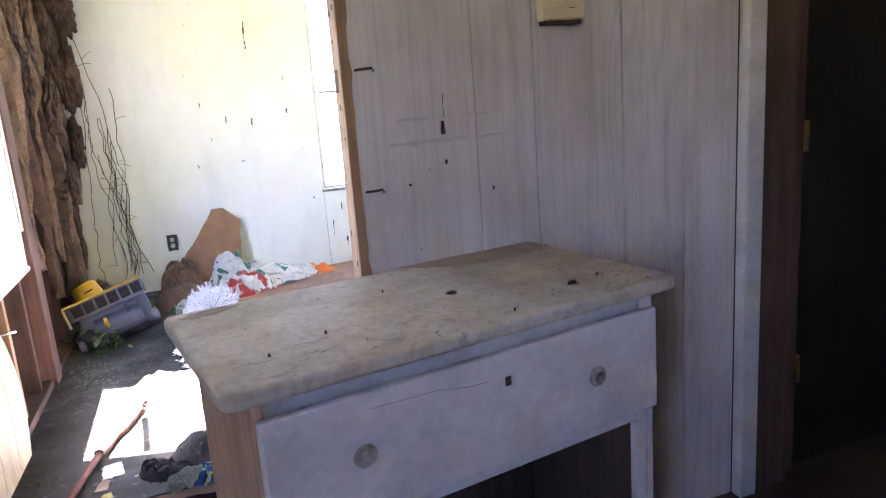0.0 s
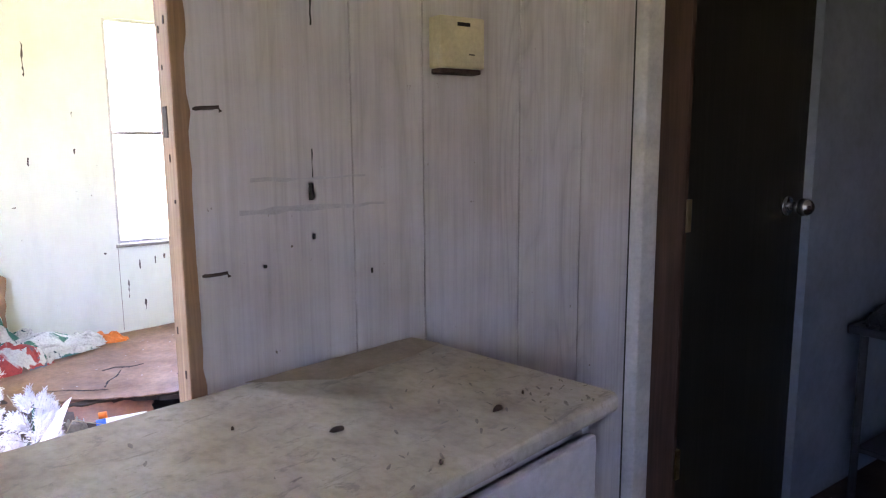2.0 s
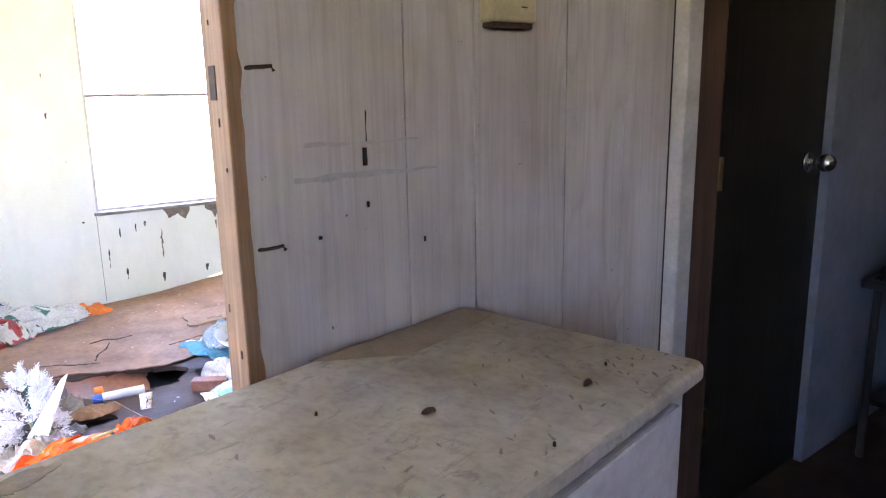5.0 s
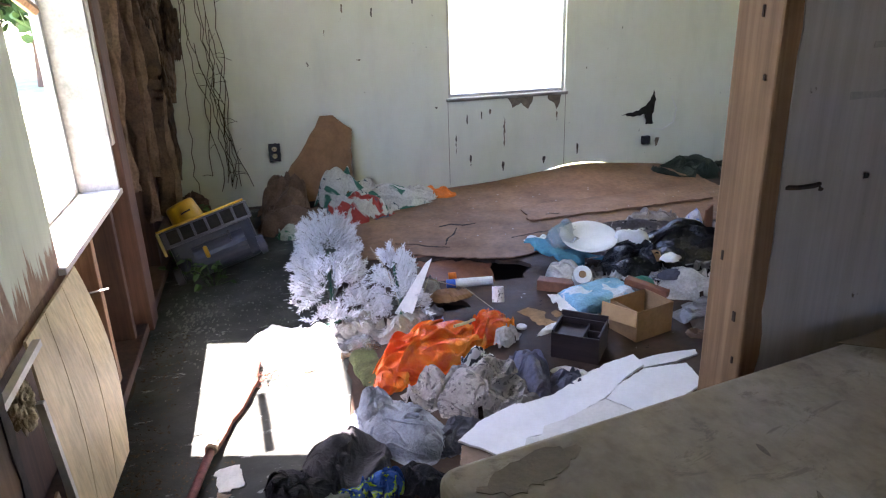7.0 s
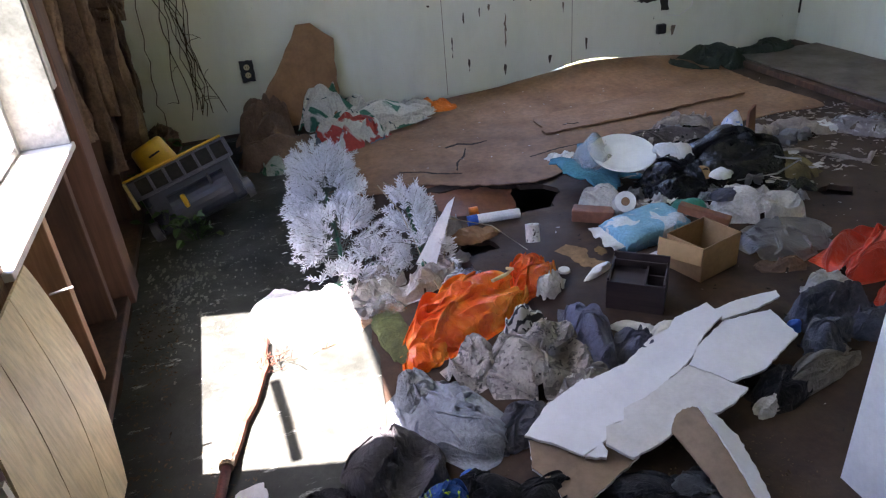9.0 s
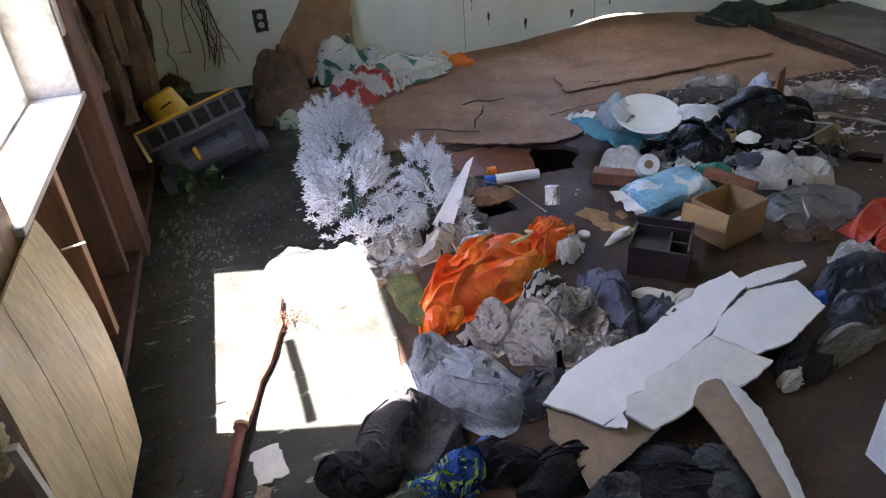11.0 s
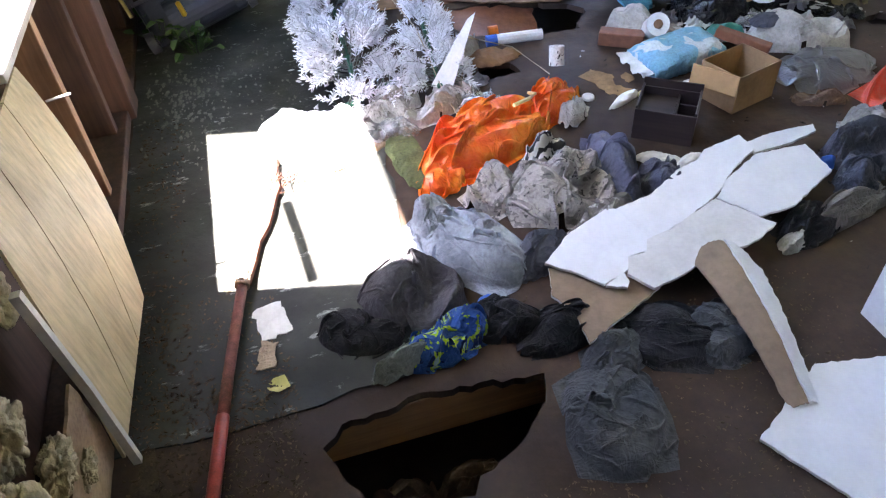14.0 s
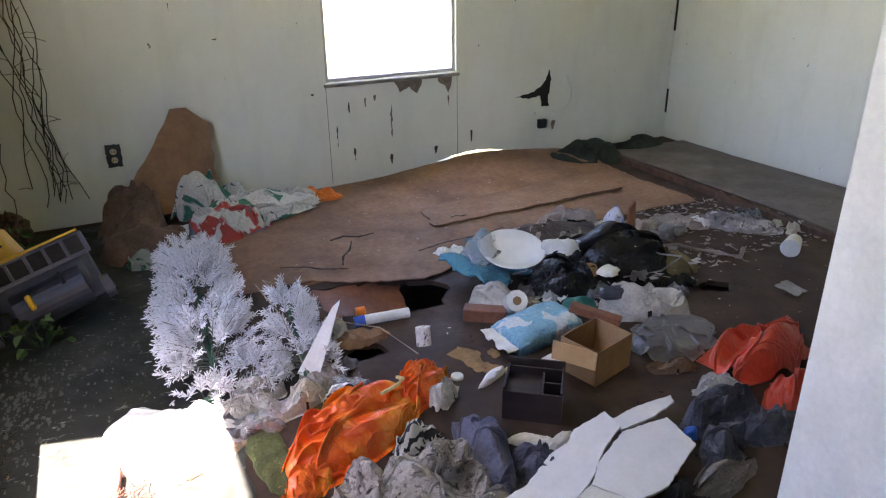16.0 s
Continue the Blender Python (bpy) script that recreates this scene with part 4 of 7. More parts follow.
# ---- dresser ----
def dresser():
    d = empty("dresser", label="dusty grey-white painted wooden dresser with its lower drawer missing", category="dresser")
    L, D, H = 0.885, 0.47, 0.885
    top = box(-L / 2, L / 2, -D / 2, D / 2, H - 0.028, H, 0)
    vert = [e for e in top.edges if abs(e.verts[0].co.z - e.verts[1].co.z) > 0.01]
    bmesh.ops.bevel(top, geom=vert, offset=0.022, segments=5, affect="EDGES", profile=0.5)
    rim = [e for e in top.edges if abs(e.verts[0].co.z - e.verts[1].co.z) < 1e-4 and len(e.link_faces) == 2 and abs(e.calc_face_angle(0)) > 1.2]
    bmesh.ops.bevel(top, geom=rim, offset=0.008, segments=3, affect="EDGES", profile=0.5)
    part("top", top, M_DUSTTOP, d, "dusty stained dresser top")
    x0, x1, y0, y1 = -L / 2 + 0.045, L / 2 - 0.035, -D / 2 + 0.035, D / 2 - 0.02
    part("side_panel", box(x0, x0 + 0.018, y0 + 0.004, y1, 0.0, H - 0.03, 0.002), M_TANWOOD, d, "bare tan wooden side")
    part("side_panel", box(x1 - 0.018, x1, y0 + 0.004, y1, 0.0, H - 0.03, 0.002), M_DRESSER, d)
    # back and end lining are dark in colour to paint the bay's shade
    part("back_panel", box(x0 + 0.019, x1 - 0.019, y1 - 0.012, y1, 0.03, H - 0.03), M_SHADEWALL, d, "back panel coloured dark for the shade inside the open bay")
    part("stile", box(x1 - 0.046, x1 - 0.0185, y0 + 0.004, y0 + 0.022, 0.0, H - 0.276, 0.002), M_DRESSER, d)
    part("stile", box(x0 + 0.0185, x0 + 0.046, y0 + 0.004, y0 + 0.022, 0.0, H - 0.276, 0.002), M_DRESSER, d)
    part("lining", box(x1 - 0.0205, x1 - 0.0182, y0 + 0.024, y1 - 0.013, 0.06, H - 0.28), M_SHADEWALL, d, "dark sheet added for the shade inside the open bay")
    part("apron", box(x0 + 0.019, x1 - 0.019, y0 + 0.02, y0 + 0.036, H - 0.075, H - 0.03, 0.002), M_DRESSER, d)
    part("rail", box(x0 + 0.019, x1 - 0.019, y0 + 0.006, y0 + 0.03, H - 0.30, H - 0.275, 0.002), M_DRESSER, d)
    part("rail", box(x0 + 0.019, x1 - 0.019, y0 + 0.006, y0 + 0.03, 0.34, 0.365, 0.002), M_DRESSER, d)
    part("base", box(x0 + 0.019, x1 - 0.019, y0 + 0.006, y1 - 0.014, 0.04, 0.06, 0.002), M_DRESSER, d)
    dr = part("drawer_front", box(x0 + 0.004, x1 - 0.004, y0 - 0.014, y0 + 0.003, H - 0.272, H - 0.062, 0.005), M_DRESSER, d, "grey-white drawer front with worn round knob marks")
    for px in (-0.235, 0.245):
        k = bmesh.new()
        bmesh.ops.create_cone(k, cap_ends=True, segments=20, radius1=0.021, radius2=0.017, depth=0.006, matrix=pose(px, y0 - 0.016, H - 0.165, 90))
        bmesh.ops.create_cone(k, cap_ends=True, segments=14, radius1=0.011, radius2=0.008, depth=0.012, matrix=pose(px, y0 - 0.020, H - 0.165, 90))
        part("knob", k, M_KNOB, dr, "worn dirty drawer knob")
    part("screw_hole", box(0.035, 0.047, y0 - 0.0155, y0 - 0.013, H - 0.125, H - 0.108, 0.001), M_BLACK, dr)
    part("crack", rod([(-0.22, y0 - 0.0136, H - 0.09), (-0.1, y0 - 0.0136, H - 0.094), (-0.04, y0 - 0.0136, H - 0.105), (0.0, y0 - 0.0136, H - 0.107)], 0.0008, 4), M_KNOB, dr)
    part("drawer_box", box(x0 + 0.03, x1 - 0.03, y0 + 0.04, y1 - 0.03, H - 0.262, H - 0.25), M_TANWOOD, dr)
    part("lower_drawer_front", box(x0 + 0.004, x1 - 0.004, y0 - 0.014, y0 + 0.003, 0.09, 0.33, 0.005), M_DRESSER, d)
    d.matrix_world = pose(0.512, 1.483, 0.0, 0, 0, 10.4)
    return d


dresser()
for x, y, sx, sy in ((0.565, 1.465, 0.010, 0.006), (0.787, 1.393, 0.011, 0.005), (0.62, 1.30, 0.0025, 0.002), (0.30, 1.36, 0.002, 0.002), (0.86, 1.42, 0.002, 0.002), (0.45, 1.55, 0.002, 0.0015), (0.20, 1.30, 0.0025, 0.0015)):
    heap("dirt_crumb", x, y, sx, sy, 20 * x, 0.005, M_RUST, int(x * 50), "dark crumb of dirt on the dresser top", "dirt", 0.03, 8, z=0.8845, group="crumbs on the dresser")

rnd_k = random.Random(88)
scuff = bmesh.new()
for _ in range(85):
    u, v = rnd_k.choice((rnd_k.uniform(-0.42, 0.42), 0.43 - abs(rnd_k.gauss(0, 0.14)))), rnd_k.choice((-0.225 + abs(rnd_k.gauss(0, 0.07)), rnd_k.uniform(-0.21, 0.21)))
    if abs(u) > 0.43 or abs(v) > 0.226:
        continue
    c0, s0 = math.cos(radians(10.4)), math.sin(radians(10.4))
    x, y, a0, l0 = 0.512 + u * c0 - v * s0, 1.483 + u * s0 + v * c0, rnd_k.gauss(0.9, 0.5), rnd_k.uniform(0.003, 0.013)
    ring = []
    for k in range(8):
        px, py = l0 * math.cos(k * math.tau / 8) * rnd_k.uniform(0.6, 1.1), l0 * 0.28 * math.sin(k * math.tau / 8) * rnd_k.uniform(0.4, 1.1)
        ring.append(scuff.verts.new((x + px * math.cos(a0) - py * math.sin(a0), y + px * math.sin(a0) + py * math.cos(a0), 0.8856)))
    scuff.faces.new(ring)
tagged(part("dresser_scuff", scuff, M_SCUFF), "small dark scuffs in the dresser top's paint", "scuff", kind="stuff")

# door chime on the panelling
tb = empty("door_chime", label="yellowed plastic door chime box on the panelled wall", category="chime")
part("housing", box(0.945, 1.052, YP - 0.046, YP - 0.006, 1.41, 1.506, 0.004), M_IVORY, tb)
part("louver", box(0.985, 1.015, YP - 0.0475, YP - 0.0455, 1.488, 1.495, 0.0005), M_BLACK, tb)
part("base_plate", box(0.950, 1.047, YP - 0.040, YP - 0.007, 1.400, 1.4095, 0.002), M_RUST, tb)
part("label_mark", box(1.012, 1.026, YP - 0.0475, YP - 0.0455, 1.435, 1.437), M_BLACK, tb)
# marks in the panelling
for x, z, w, h in ((0.690, 1.185, 0.009, 0.030), (0.693, 1.105, 0.005, 0.010), (0.694, 1.235, 0.0015, 0.05), (0.70, 1.5, 0.003, 0.06), (0.60, 1.06, 0.006, 0.006), (0.81, 1.03, 0.004, 0.01)):
    mk = tagged(part("wall_mark", slab(ragged([(-w / 2, -h / 2), (w / 2, -h / 2), (w / 2, h / 2), (-w / 2, h / 2)], 0.01, 0.001, 3), [], 0, 0.0012), M_BLACK), "small dark gouge in the panelling", "mark", "gouges in the panelling", "structure")
    mk.matrix_world = pose(x, YP - 0.0063, z, 90, 0, 0)

# dark corner of the first room
tbl = empty("side_table", label="black metal table in the dark corner, piled with things", category="table")
part("tabletop", box(2.60, 3.43, 1.18, 1.73, 0.62, 0.65, 0.006), M_BLACKPAINT, tbl)
for x in (2.64, 3.39):
    for y in (1.22, 1.69):
        part("leg", rod([(x, y, 0), (x, y, 0.62)], 0.014, 8), M_BLACKPAINT, tbl)
part("shelf", box(2.64, 3.39, 1.22, 1.69, 0.2, 0.22, 0.004), M_BLACKPAINT, tbl)
heap("black_bag", 2.86, 1.50, 0.17, 0.15, 10, 0.13, M_BLACKCLOTH, 31, "black bag on the dark table", "bag", 1.0, 26, z=0.65)
heap("black_bag", 2.68, 1.62, 0.09, 0.09, 70, 0.06, M_BLACKCLOTH, 34, "small black bag at the table's edge", "bag", 1.0, 26, z=0.65)
heap("black_bundle", 3.0, 1.45, 0.26, 0.18, 5, 0.28, M_BLACKCLOTH, 35, "black bundle on the lower shelf of the table", "bundle", 1.0, 26, z=0.22)
heap("black_bag", 2.78, 1.45, 0.12, 0.16, 10, 0.12, M_BLACKCLOTH, 33, "black bundle lying beside the dark table", "bag", 1.0, 26)
heap("pale_cloth", 3.05, 1.30, 0.12, 0.05, -10, 0.03, M_GREYCLOTH, 32, "pale strip of cloth on the dark table", "cloth", 0.6, 20, z=0.65)

# unseen boards added round the crawl space to block daylight under the floor
for nm, b in (("light_block_west", (-0.85, -0.805, YB - 0.2, YF + 0.2)), ("light_block_east", (XR + 0.12, XR + 0.16, YB - 0.2, YF + 0.2)), ("light_block_south", (-0.80, XR + 0.115, YB - 0.2, YB - 0.15)), ("light_block_north", (-0.80, XR + 0.115, YF + 0.12, YF + 0.16))):
    tagged(part(nm, box(*b, -0.62, -0.002), M_SHADEWALL), "unseen dark boards added to keep daylight out of the crawl space", "wall", kind="structure")
tagged(part("wall_base_west", box(-0.804, -0.70, YB - 0.1, 2.2, -0.05, 0.9), M_SHADEWALL), "outer sheathing of the wall", "wall", kind="structure")

# ---- left wall: loose panel, insulation, torn corner ----
def leaning_panel():
    p = empty("loose_wall_panel", label="yellow knotty wood panel leaning off the opened wall", category="panel")
    tl, tr, br, bl = Vector((-0.643, 2.69, 0.585)), Vector((-0.641, 3.14, 0.594)), Vector((-0.555, 2.95, 0.10)), Vector((-0.60, 2.57, 0.042))
    cuts = [0.0, 0.33, 0.68, 1.0]
    for a, b in zip(cuts, cuts[1:]):
        bm = bmesh.new()
        g = {}
        n = 12
        for i in range(5):
            for j in range(n + 1):
                u, v = a + 0.004 + (b - a - 0.008) * i / 4, j / n
                q = (tl.lerp(tr, u)).lerp(bl.lerp(br, u), v)
                bow = 0.022 * math.sin(math.pi * v) * (0.3 + 0.7 * u)
                edge = 0.03 * math.sin(math.pi * v) * u + 0.004 * noise.noise(q * 30)
                g[i, j] = bm.verts.new((q.x + bow, q.y + edge, q.z))
        fs = [bm.faces.new((g[i, j], g[i + 1, j], g[i + 1, j + 1], g[i, j + 1])) for i in range(4) for j in range(n)]
        ext = bmesh.ops.extrude_face_region(bm, geom=fs)
        bmesh.ops.translate(bm, vec=(-0.006, 0, 0), verts=[v for v in ext["geom"] if isinstance(v, bmesh.types.BMVert)])
        part("board", bm, M_YPANEL, p)
    part("nail", rod([(-0.625, 3.16, 0.50), (-0.575, 3.165, 0.505)], 0.003), M_ALU, p)
    return p


leaning_panel()
tagged(part("batten", rod([(-0.60, 2.565, 0.50), (-0.583, 2.56, 0.27), (-0.575, 2.555, 0.045)], 0.011, 4), M_TRIM), "narrow pale batten hanging off the wall", "batten")
tagged(part("batten", rod([(-0.63, 2.36, 0.55), (-0.625, 2.70, 0.575)], 0.012, 4), M_TRIM), "narrow pale batten along the peeled boards", "batten")
tagged(part("lower_panel", slab(ragged([(2.20, 0.042), (2.60, 0.042), (2.612, 0.118), (2.597, 0.254), (2.50, 0.245), (2.44, 0.20), (2.36, 0.19), (2.27, 0.12), (2.20, 0.14)], 0.03, 0.005, 9), [], 0, 0.006), M_YPANEL2), "broken lower piece of brown wall panel", "panel").matrix_world = Matrix(((0, 0, 1, -0.628), (1, 0, 0, 0), (0, 1, 0, 0), (0, 0, 0, 1)))


def fluff(name, x, y, z, sx, sy, sz, seed, label, mat, n=5):
    """A torn clump of fibre, ragged at several scales."""
    bm = bmesh.new()
    bmesh.ops.create_icosphere(bm, subdivisions=n, radius=1.0)
    off = Vector((seed * 5.3, seed * 2.1, 0))
    for v in bm.verts:
        p = v.co.copy()
        w = p + Vector((noise.noise(p * 2.2 + off), noise.noise(p * 2.2 + off + Vector((7, 1, 2))), noise.noise(p * 2.2 + off + Vector((1, 9, 4))))) * 0.5
        k = 0.92 + 0.42 * noise.noise(w * 1.3 + off) - 0.42 * max(0, 0.22 - abs(noise.noise(w * 1.7 + off))) * 3 - 0.12 * max(0, 0.2 - abs(noise.noise(w * 4.5 + off))) * 4 + 0.05 * noise.noise(p * 13 + off) + 0.025 * noise.noise(p * 40 + off)
        v.co = Vector((p.x * sx, p.y * sy, p.z * sz)) * k
    ob = part(name, bm, mat, smooth=True)
    ob.matrix_world = pose(x, y, z)
    return tagged(ob, label, "insulation", "insulation in the wall")


for k, (x, y, z, sx, sy, sz) in enumerate(((-0.655, 2.61, 0.47, 0.028, 0.055, 0.06), (-0.655, 2.42, 0.37, 0.035, 0.06, 0.07), (-0.632, 2.44, 0.235, 0.03, 0.055, 0.045), (-0.635, 2.30, 0.30, 0.04, 0.07, 0.085), (-0.622, 2.33, 0.17, 0.032, 0.07, 0.06), (-0.64, 2.25, 0.45, 0.04, 0.06, 0.08), (-0.618, 2.48, 0.16, 0.018, 0.04, 0.025), (-0.61, 2.27, 0.08, 0.03, 0.05, 0.05))):
    fluff("insulation_tuft", x, y, z, sx, sy, sz, k + 1, "torn tuft of yellow-brown glass wool insulation in the wall", M_INSUL)


def torn_strip(y, z0, z1, w, seed, mat, x=XL):
    """A hanging strip of torn wall lining, ragged and curled."""
    bm = bmesh.new()
    nu, nv = 24, 80
    off = Vector((seed * 3.7, seed, 0))
    g = {}
    for i in range(nu + 1):
        for j in range(nv + 1):
            u, v = i / nu - 0.5, j / nv
            width = w * (0.55 + 0.6 * noise.noise(off + Vector((0, v * 4, 1))) + 0.25 * noise.noise(off + Vector((3, v * 13, 1))) + 0.12 * noise.noise(off + Vector((3, v * 45, 1))))
            cy = y + 0.10 * noise.noise(off + Vector((1, v * 2.5, 0)))
            curl = 0.06 * noise.noise(off + Vector((u * 3, v * 3, 5))) + 0.045 * noise.noise(off + Vector((u * 8, v * 5, 2))) + 0.022 * noise.noise(off + Vector((u * 24, v * 11, 2))) + 0.008 * noise.noise(off + Vector((u * 50, v * 40, 2)))
            g[i, j] = bm.verts.new((x + 0.03 + curl, cy + u * width, z0 + (z1 - z0) * v))
    fs = [bm.faces.new((g[i, j], g[i + 1, j], g[i + 1, j + 1], g[i, j + 1])) for i in range(nu) for j in range(nv)]
    ext = bmesh.ops.extrude_face_region(bm, geom=fs)
    bmesh.ops.translate(bm, vec=(-0.012, 0, 0), verts=[v for v in ext["geom"] if isinstance(v, bmesh.types.BMVert)])
    return tagged(part("torn_lining", bm, mat, smooth=True), "ragged brown strip of torn wall lining", "lining", "torn lining in the corner")


for k, (y, z0, z1, w, m) in enumerate(((4.15, 0.55, 2.40, 0.16, M_LINING), (4.35, 0.35, 2.40, 0.20, M_LINING2), (4.60, 0.5, 2.40, 0.22, M_LINING), (4.85, 0.25, 2.4, 0.20, M_LINING2), (5.10, 0.15, 2.40, 0.26, M_LINING), (5.35, 0.3, 2.40, 0.22, M_LINING2), (5.53, 0.7, 2.40, 0.16, M_LINING))):
    torn_strip(y, z0, z1, w, k + 2, m)
for k, (x, y, z, sx, sy, sz) in enumerate(((-0.62, 4.75, 1.75, 0.05, 0.14, 0.22), (-0.60, 5.0, 1.35, 0.06, 0.12, 0.20), (-0.61, 4.45, 1.5, 0.05, 0.10, 0.2), (-0.60, 5.25, 1.7, 0.07, 0.12, 0.3), (-0.60, 5.2, 0.95, 0.05, 0.1, 0.2), (-0.55, 5.5, 1.55, 0.09, 0.08, 0.25), (-0.53, 5.52, 1.95, 0.10, 0.07, 0.22), (-0.57, 5.5, 1.1, 0.06, 0.07, 0.2), (-0.60, 4.3, 1.95, 0.05, 0.12, 0.3), (-0.60, 5.05, 0.12, 0.08, 0.2, 0.1), (-0.58, 5.4, 0.1, 0.1, 0.15, 0.09))):
    fluff("insulation_tuft", x, y, z, sx, sy, sz, k + 20, "brown rotten clump of insulation hanging in the corner", M_LINING2)


def vines():
    v = empty("dead_vine", label="dead brown vine creeping down the corner wall", category="vine")
    rnd = random.Random(5)
    for k in range(11):
        x = -0.60 + 0.03 * k + rnd.uniform(-0.03, 0.03)
        z = rnd.uniform(0.9, 1.5) if k > 3 else 2.2
        pts = []
        zz = z
        while zz > 0.06 + rnd.random() * 0.12:
            pts.append((x, YF - 0.012 - rnd.random() * 0.015, zz))
            x += rnd.uniform(-0.022, 0.030)
            zz -= rnd.uniform(0.05, 0.09)
        if len(pts) > 2:
            part("stem", rod(pts, 0.0025, 5), M_VINE, v)
            for _ in range(2):
                p = Vector(rnd.choice(pts[1:]))
                q = p + Vector((rnd.uniform(0.03, 0.10) * rnd.choice((-1, 1)), 0, rnd.uniform(-0.03, 0.05)))
                part("twig", rod([p, (p + q) / 2 + Vector((0, 0, 0.008)), q], 0.0018, 4), M_VINE, v)
    return v


vines()


def leaf_bm(bm, m, l, w):
    pts = [(0, 0, 0), (w * 0.5, l * 0.35, 0.006), (w * 0.35, l * 0.75, 0), (0, l, -0.01), (-w * 0.35, l * 0.75, 0), (-w * 0.5, l * 0.35, 0.006)]
    vs = [bm.verts.new(m @ Vector(p)) for p in pts]
    bm.faces.new((vs[0], vs[1], vs[2], vs[3]))
    bm.faces.new((vs[0], vs[3], vs[4], vs[5]))


def weed(x, y, n, r, seed):
    w = empty("weed", label="green weed growing up through the floor edge", category="plant", group="weeds by the wall")
    rnd = random.Random(seed)
    bm, st = bmesh.new(), bmesh.new()
    for _ in range(n):
        a, d, z = rnd.uniform(0, math.tau), r * math.sqrt(rnd.random()), rnd.uniform(0.02, 0.13)
        px, py = x + d * math.cos(a), y + d * math.sin(a)
        leaf_bm(bm, pose(px, py, z, rnd.uniform(-40, 40), rnd.uniform(-40, 40), rnd.uniform(0, 360)), rnd.uniform(0.025, 0.055), rnd.uniform(0.02, 0.04))
        rod([(x + (px - x) * 0.3, y + (py - y) * 0.3, 0.006), (px, py, z)], 0.0012, 3, st)
    part("leaves", bm, M_WEED, w)
    part("stems", st, M_WEED, w)


weed(-0.54, 4.52, 46, 0.10, 1)
weed(-0.42, 4.36, 20, 0.08, 2)
weed(-0.57, 5.0, 70, 0.14, 3)
weed(-0.58, 5.3, 40, 0.10, 4)

# ---- things on the far wall ----
outlet = empty("wall_outlet", label="black wall outlet plate with two pale sockets", category="outlet")
oz, ox = 0.341, -0.072
part("plate", slab(ragged([(-0.036, -0.058), (0.036, -0.058), (0.036, 0.058), (-0.036, 0.058)], 0.012, 0.003, 4), [], 0, 0.005), M_BLACKPAINT, outlet)
for dz in (-0.022, 0.022):
    so = bmesh.new()
    bmesh.ops.create_cone(so, cap_ends=True, segments=18, radius1=0.0165, radius2=0.016, depth=0.006, matrix=pose(0, dz, 0.006))
    f = part("socket", so, M_IVORY, outlet)
    for dx in (-0.006, 0.006):
        part("slot", box(dx - 0.0015, dx + 0.0015, dz - 0.004, dz + 0.005, 0.0088, 0.0096), M_BLACK, f)
outlet.matrix_world = pose(ox, YF - 0.001, oz, 90, 0, 0)


def wall_blot(x, z, pts, mat, seed, label, y=YF, depth=0.0015):
    b = part("wall_patch", slab(ragged(pts, 0.018, 0.006, seed), [], 0, depth), mat)
    b.matrix_world = pose(x, y, z, 90, 0, 0)
    return tagged(b, label, "patch", "peeled patches on the wall", "structure")


P = "brown patch where the wallboard paint has peeled"
wall_blot(1.56, 0.545, [(-0.09, 0.045), (0.10, 0.05), (0.10, 0.0), (0.07, -0.045), (0.02, 0.0), (-0.04, -0.03), (-0.06, 0.01)], M_PEEL, 1, P)
wall_blot(1.82, 0.545, [(-0.05, 0.05), (0.05, 0.05), (0.04, 0.0), (0.02, -0.06), (0.0, -0.02), (-0.05, 0.02)], M_PEEL, 2, P)
for k, (x, z, w, h) in enumerate(((1.46, 0.36, 0.010, 0.16), (1.20, 0.46, 0.008, 0.05), (1.30, 0.48, 0.012, 0.04), (1.36, 0.50, 0.02, 0.03), (1.22, 0.18, 0.015, 0.06), (1.45, 0.12, 0.02, 0.05), (1.84, 0.44, 0.012, 0.05), (0.99, 0.55, 0.02, 0.01), (1.12, 0.30, 0.006, 0.10),
                                  (0.42, 1.19, 0.010, 0.045), (0.60, 1.16, 0.010, 0.045), (0.86, 1.22, 0.012, 0.03), (0.30, 1.05, 0.008, 0.03), (0.62, 1.78, 0.014, 0.16), (0.25, 1.30, 0.01, 0.03), (0.50, 0.88, 0.03, 0.006), (0.86, 1.45, 0.008, 0.03), (2.3, 1.0, 0.012, 0.01), (2.05, 0.75, 0.008, 0.008), (2.0, 0.20, 0.02, 0.06), (1.75, 0.14, 0.03, 0.04), (2.62, 0.20, 0.04, 0.05))):
    wall_blot(x, z, [(-w * 0.15, -h * 0.7), (w * 0.15, -h * 0.6), (w * 0.4, h * 0.1), (w * 0.5, h / 2), (-w * 0.3, h * 0.6), (-w * 0.45, h * 0.1)], M_SCAR if k % 3 else M_PEEL, k + 10, "small dark scar on the painted wall", depth=0.001)
wall_blot(2.52, 0.40, [(-0.20, 0.01), (-0.06, 0.03), (0.03, 0.10), (0.05, 0.17), (0.07, 0.10), (0.05, 0.0), (0.06, -0.07), (0.0, -0.07), (-0.01, 0.0), (-0.10, -0.01)], M_BLACK, 7, "black torn gash in the wallboard")
for x in (1.07, 1.90):
    tagged(part("wall_seam", box(x - 0.0015, x + 0.0015, YF - 0.0012, YF - 0.0002, 0.02, 0.58), M_PEEL), "thin seam between wallboards", "seam", kind="structure")
tagged(part("corner_mark", box(XR - 0.012, XR - 0.002, YF - 0.014, YF - 0.002, 0.18, 0.35, 0.002), M_BLACK), "dark rotten gap in the wall corner", "mark", kind="structure")
tagged(part("corner_mark", box(XR - 0.012, XR - 0.002, YF - 0.014, YF - 0.002, 0.75, 0.95, 0.002), M_BLACK), "dark rotten gap in the wall corner", "mark", kind="structure")
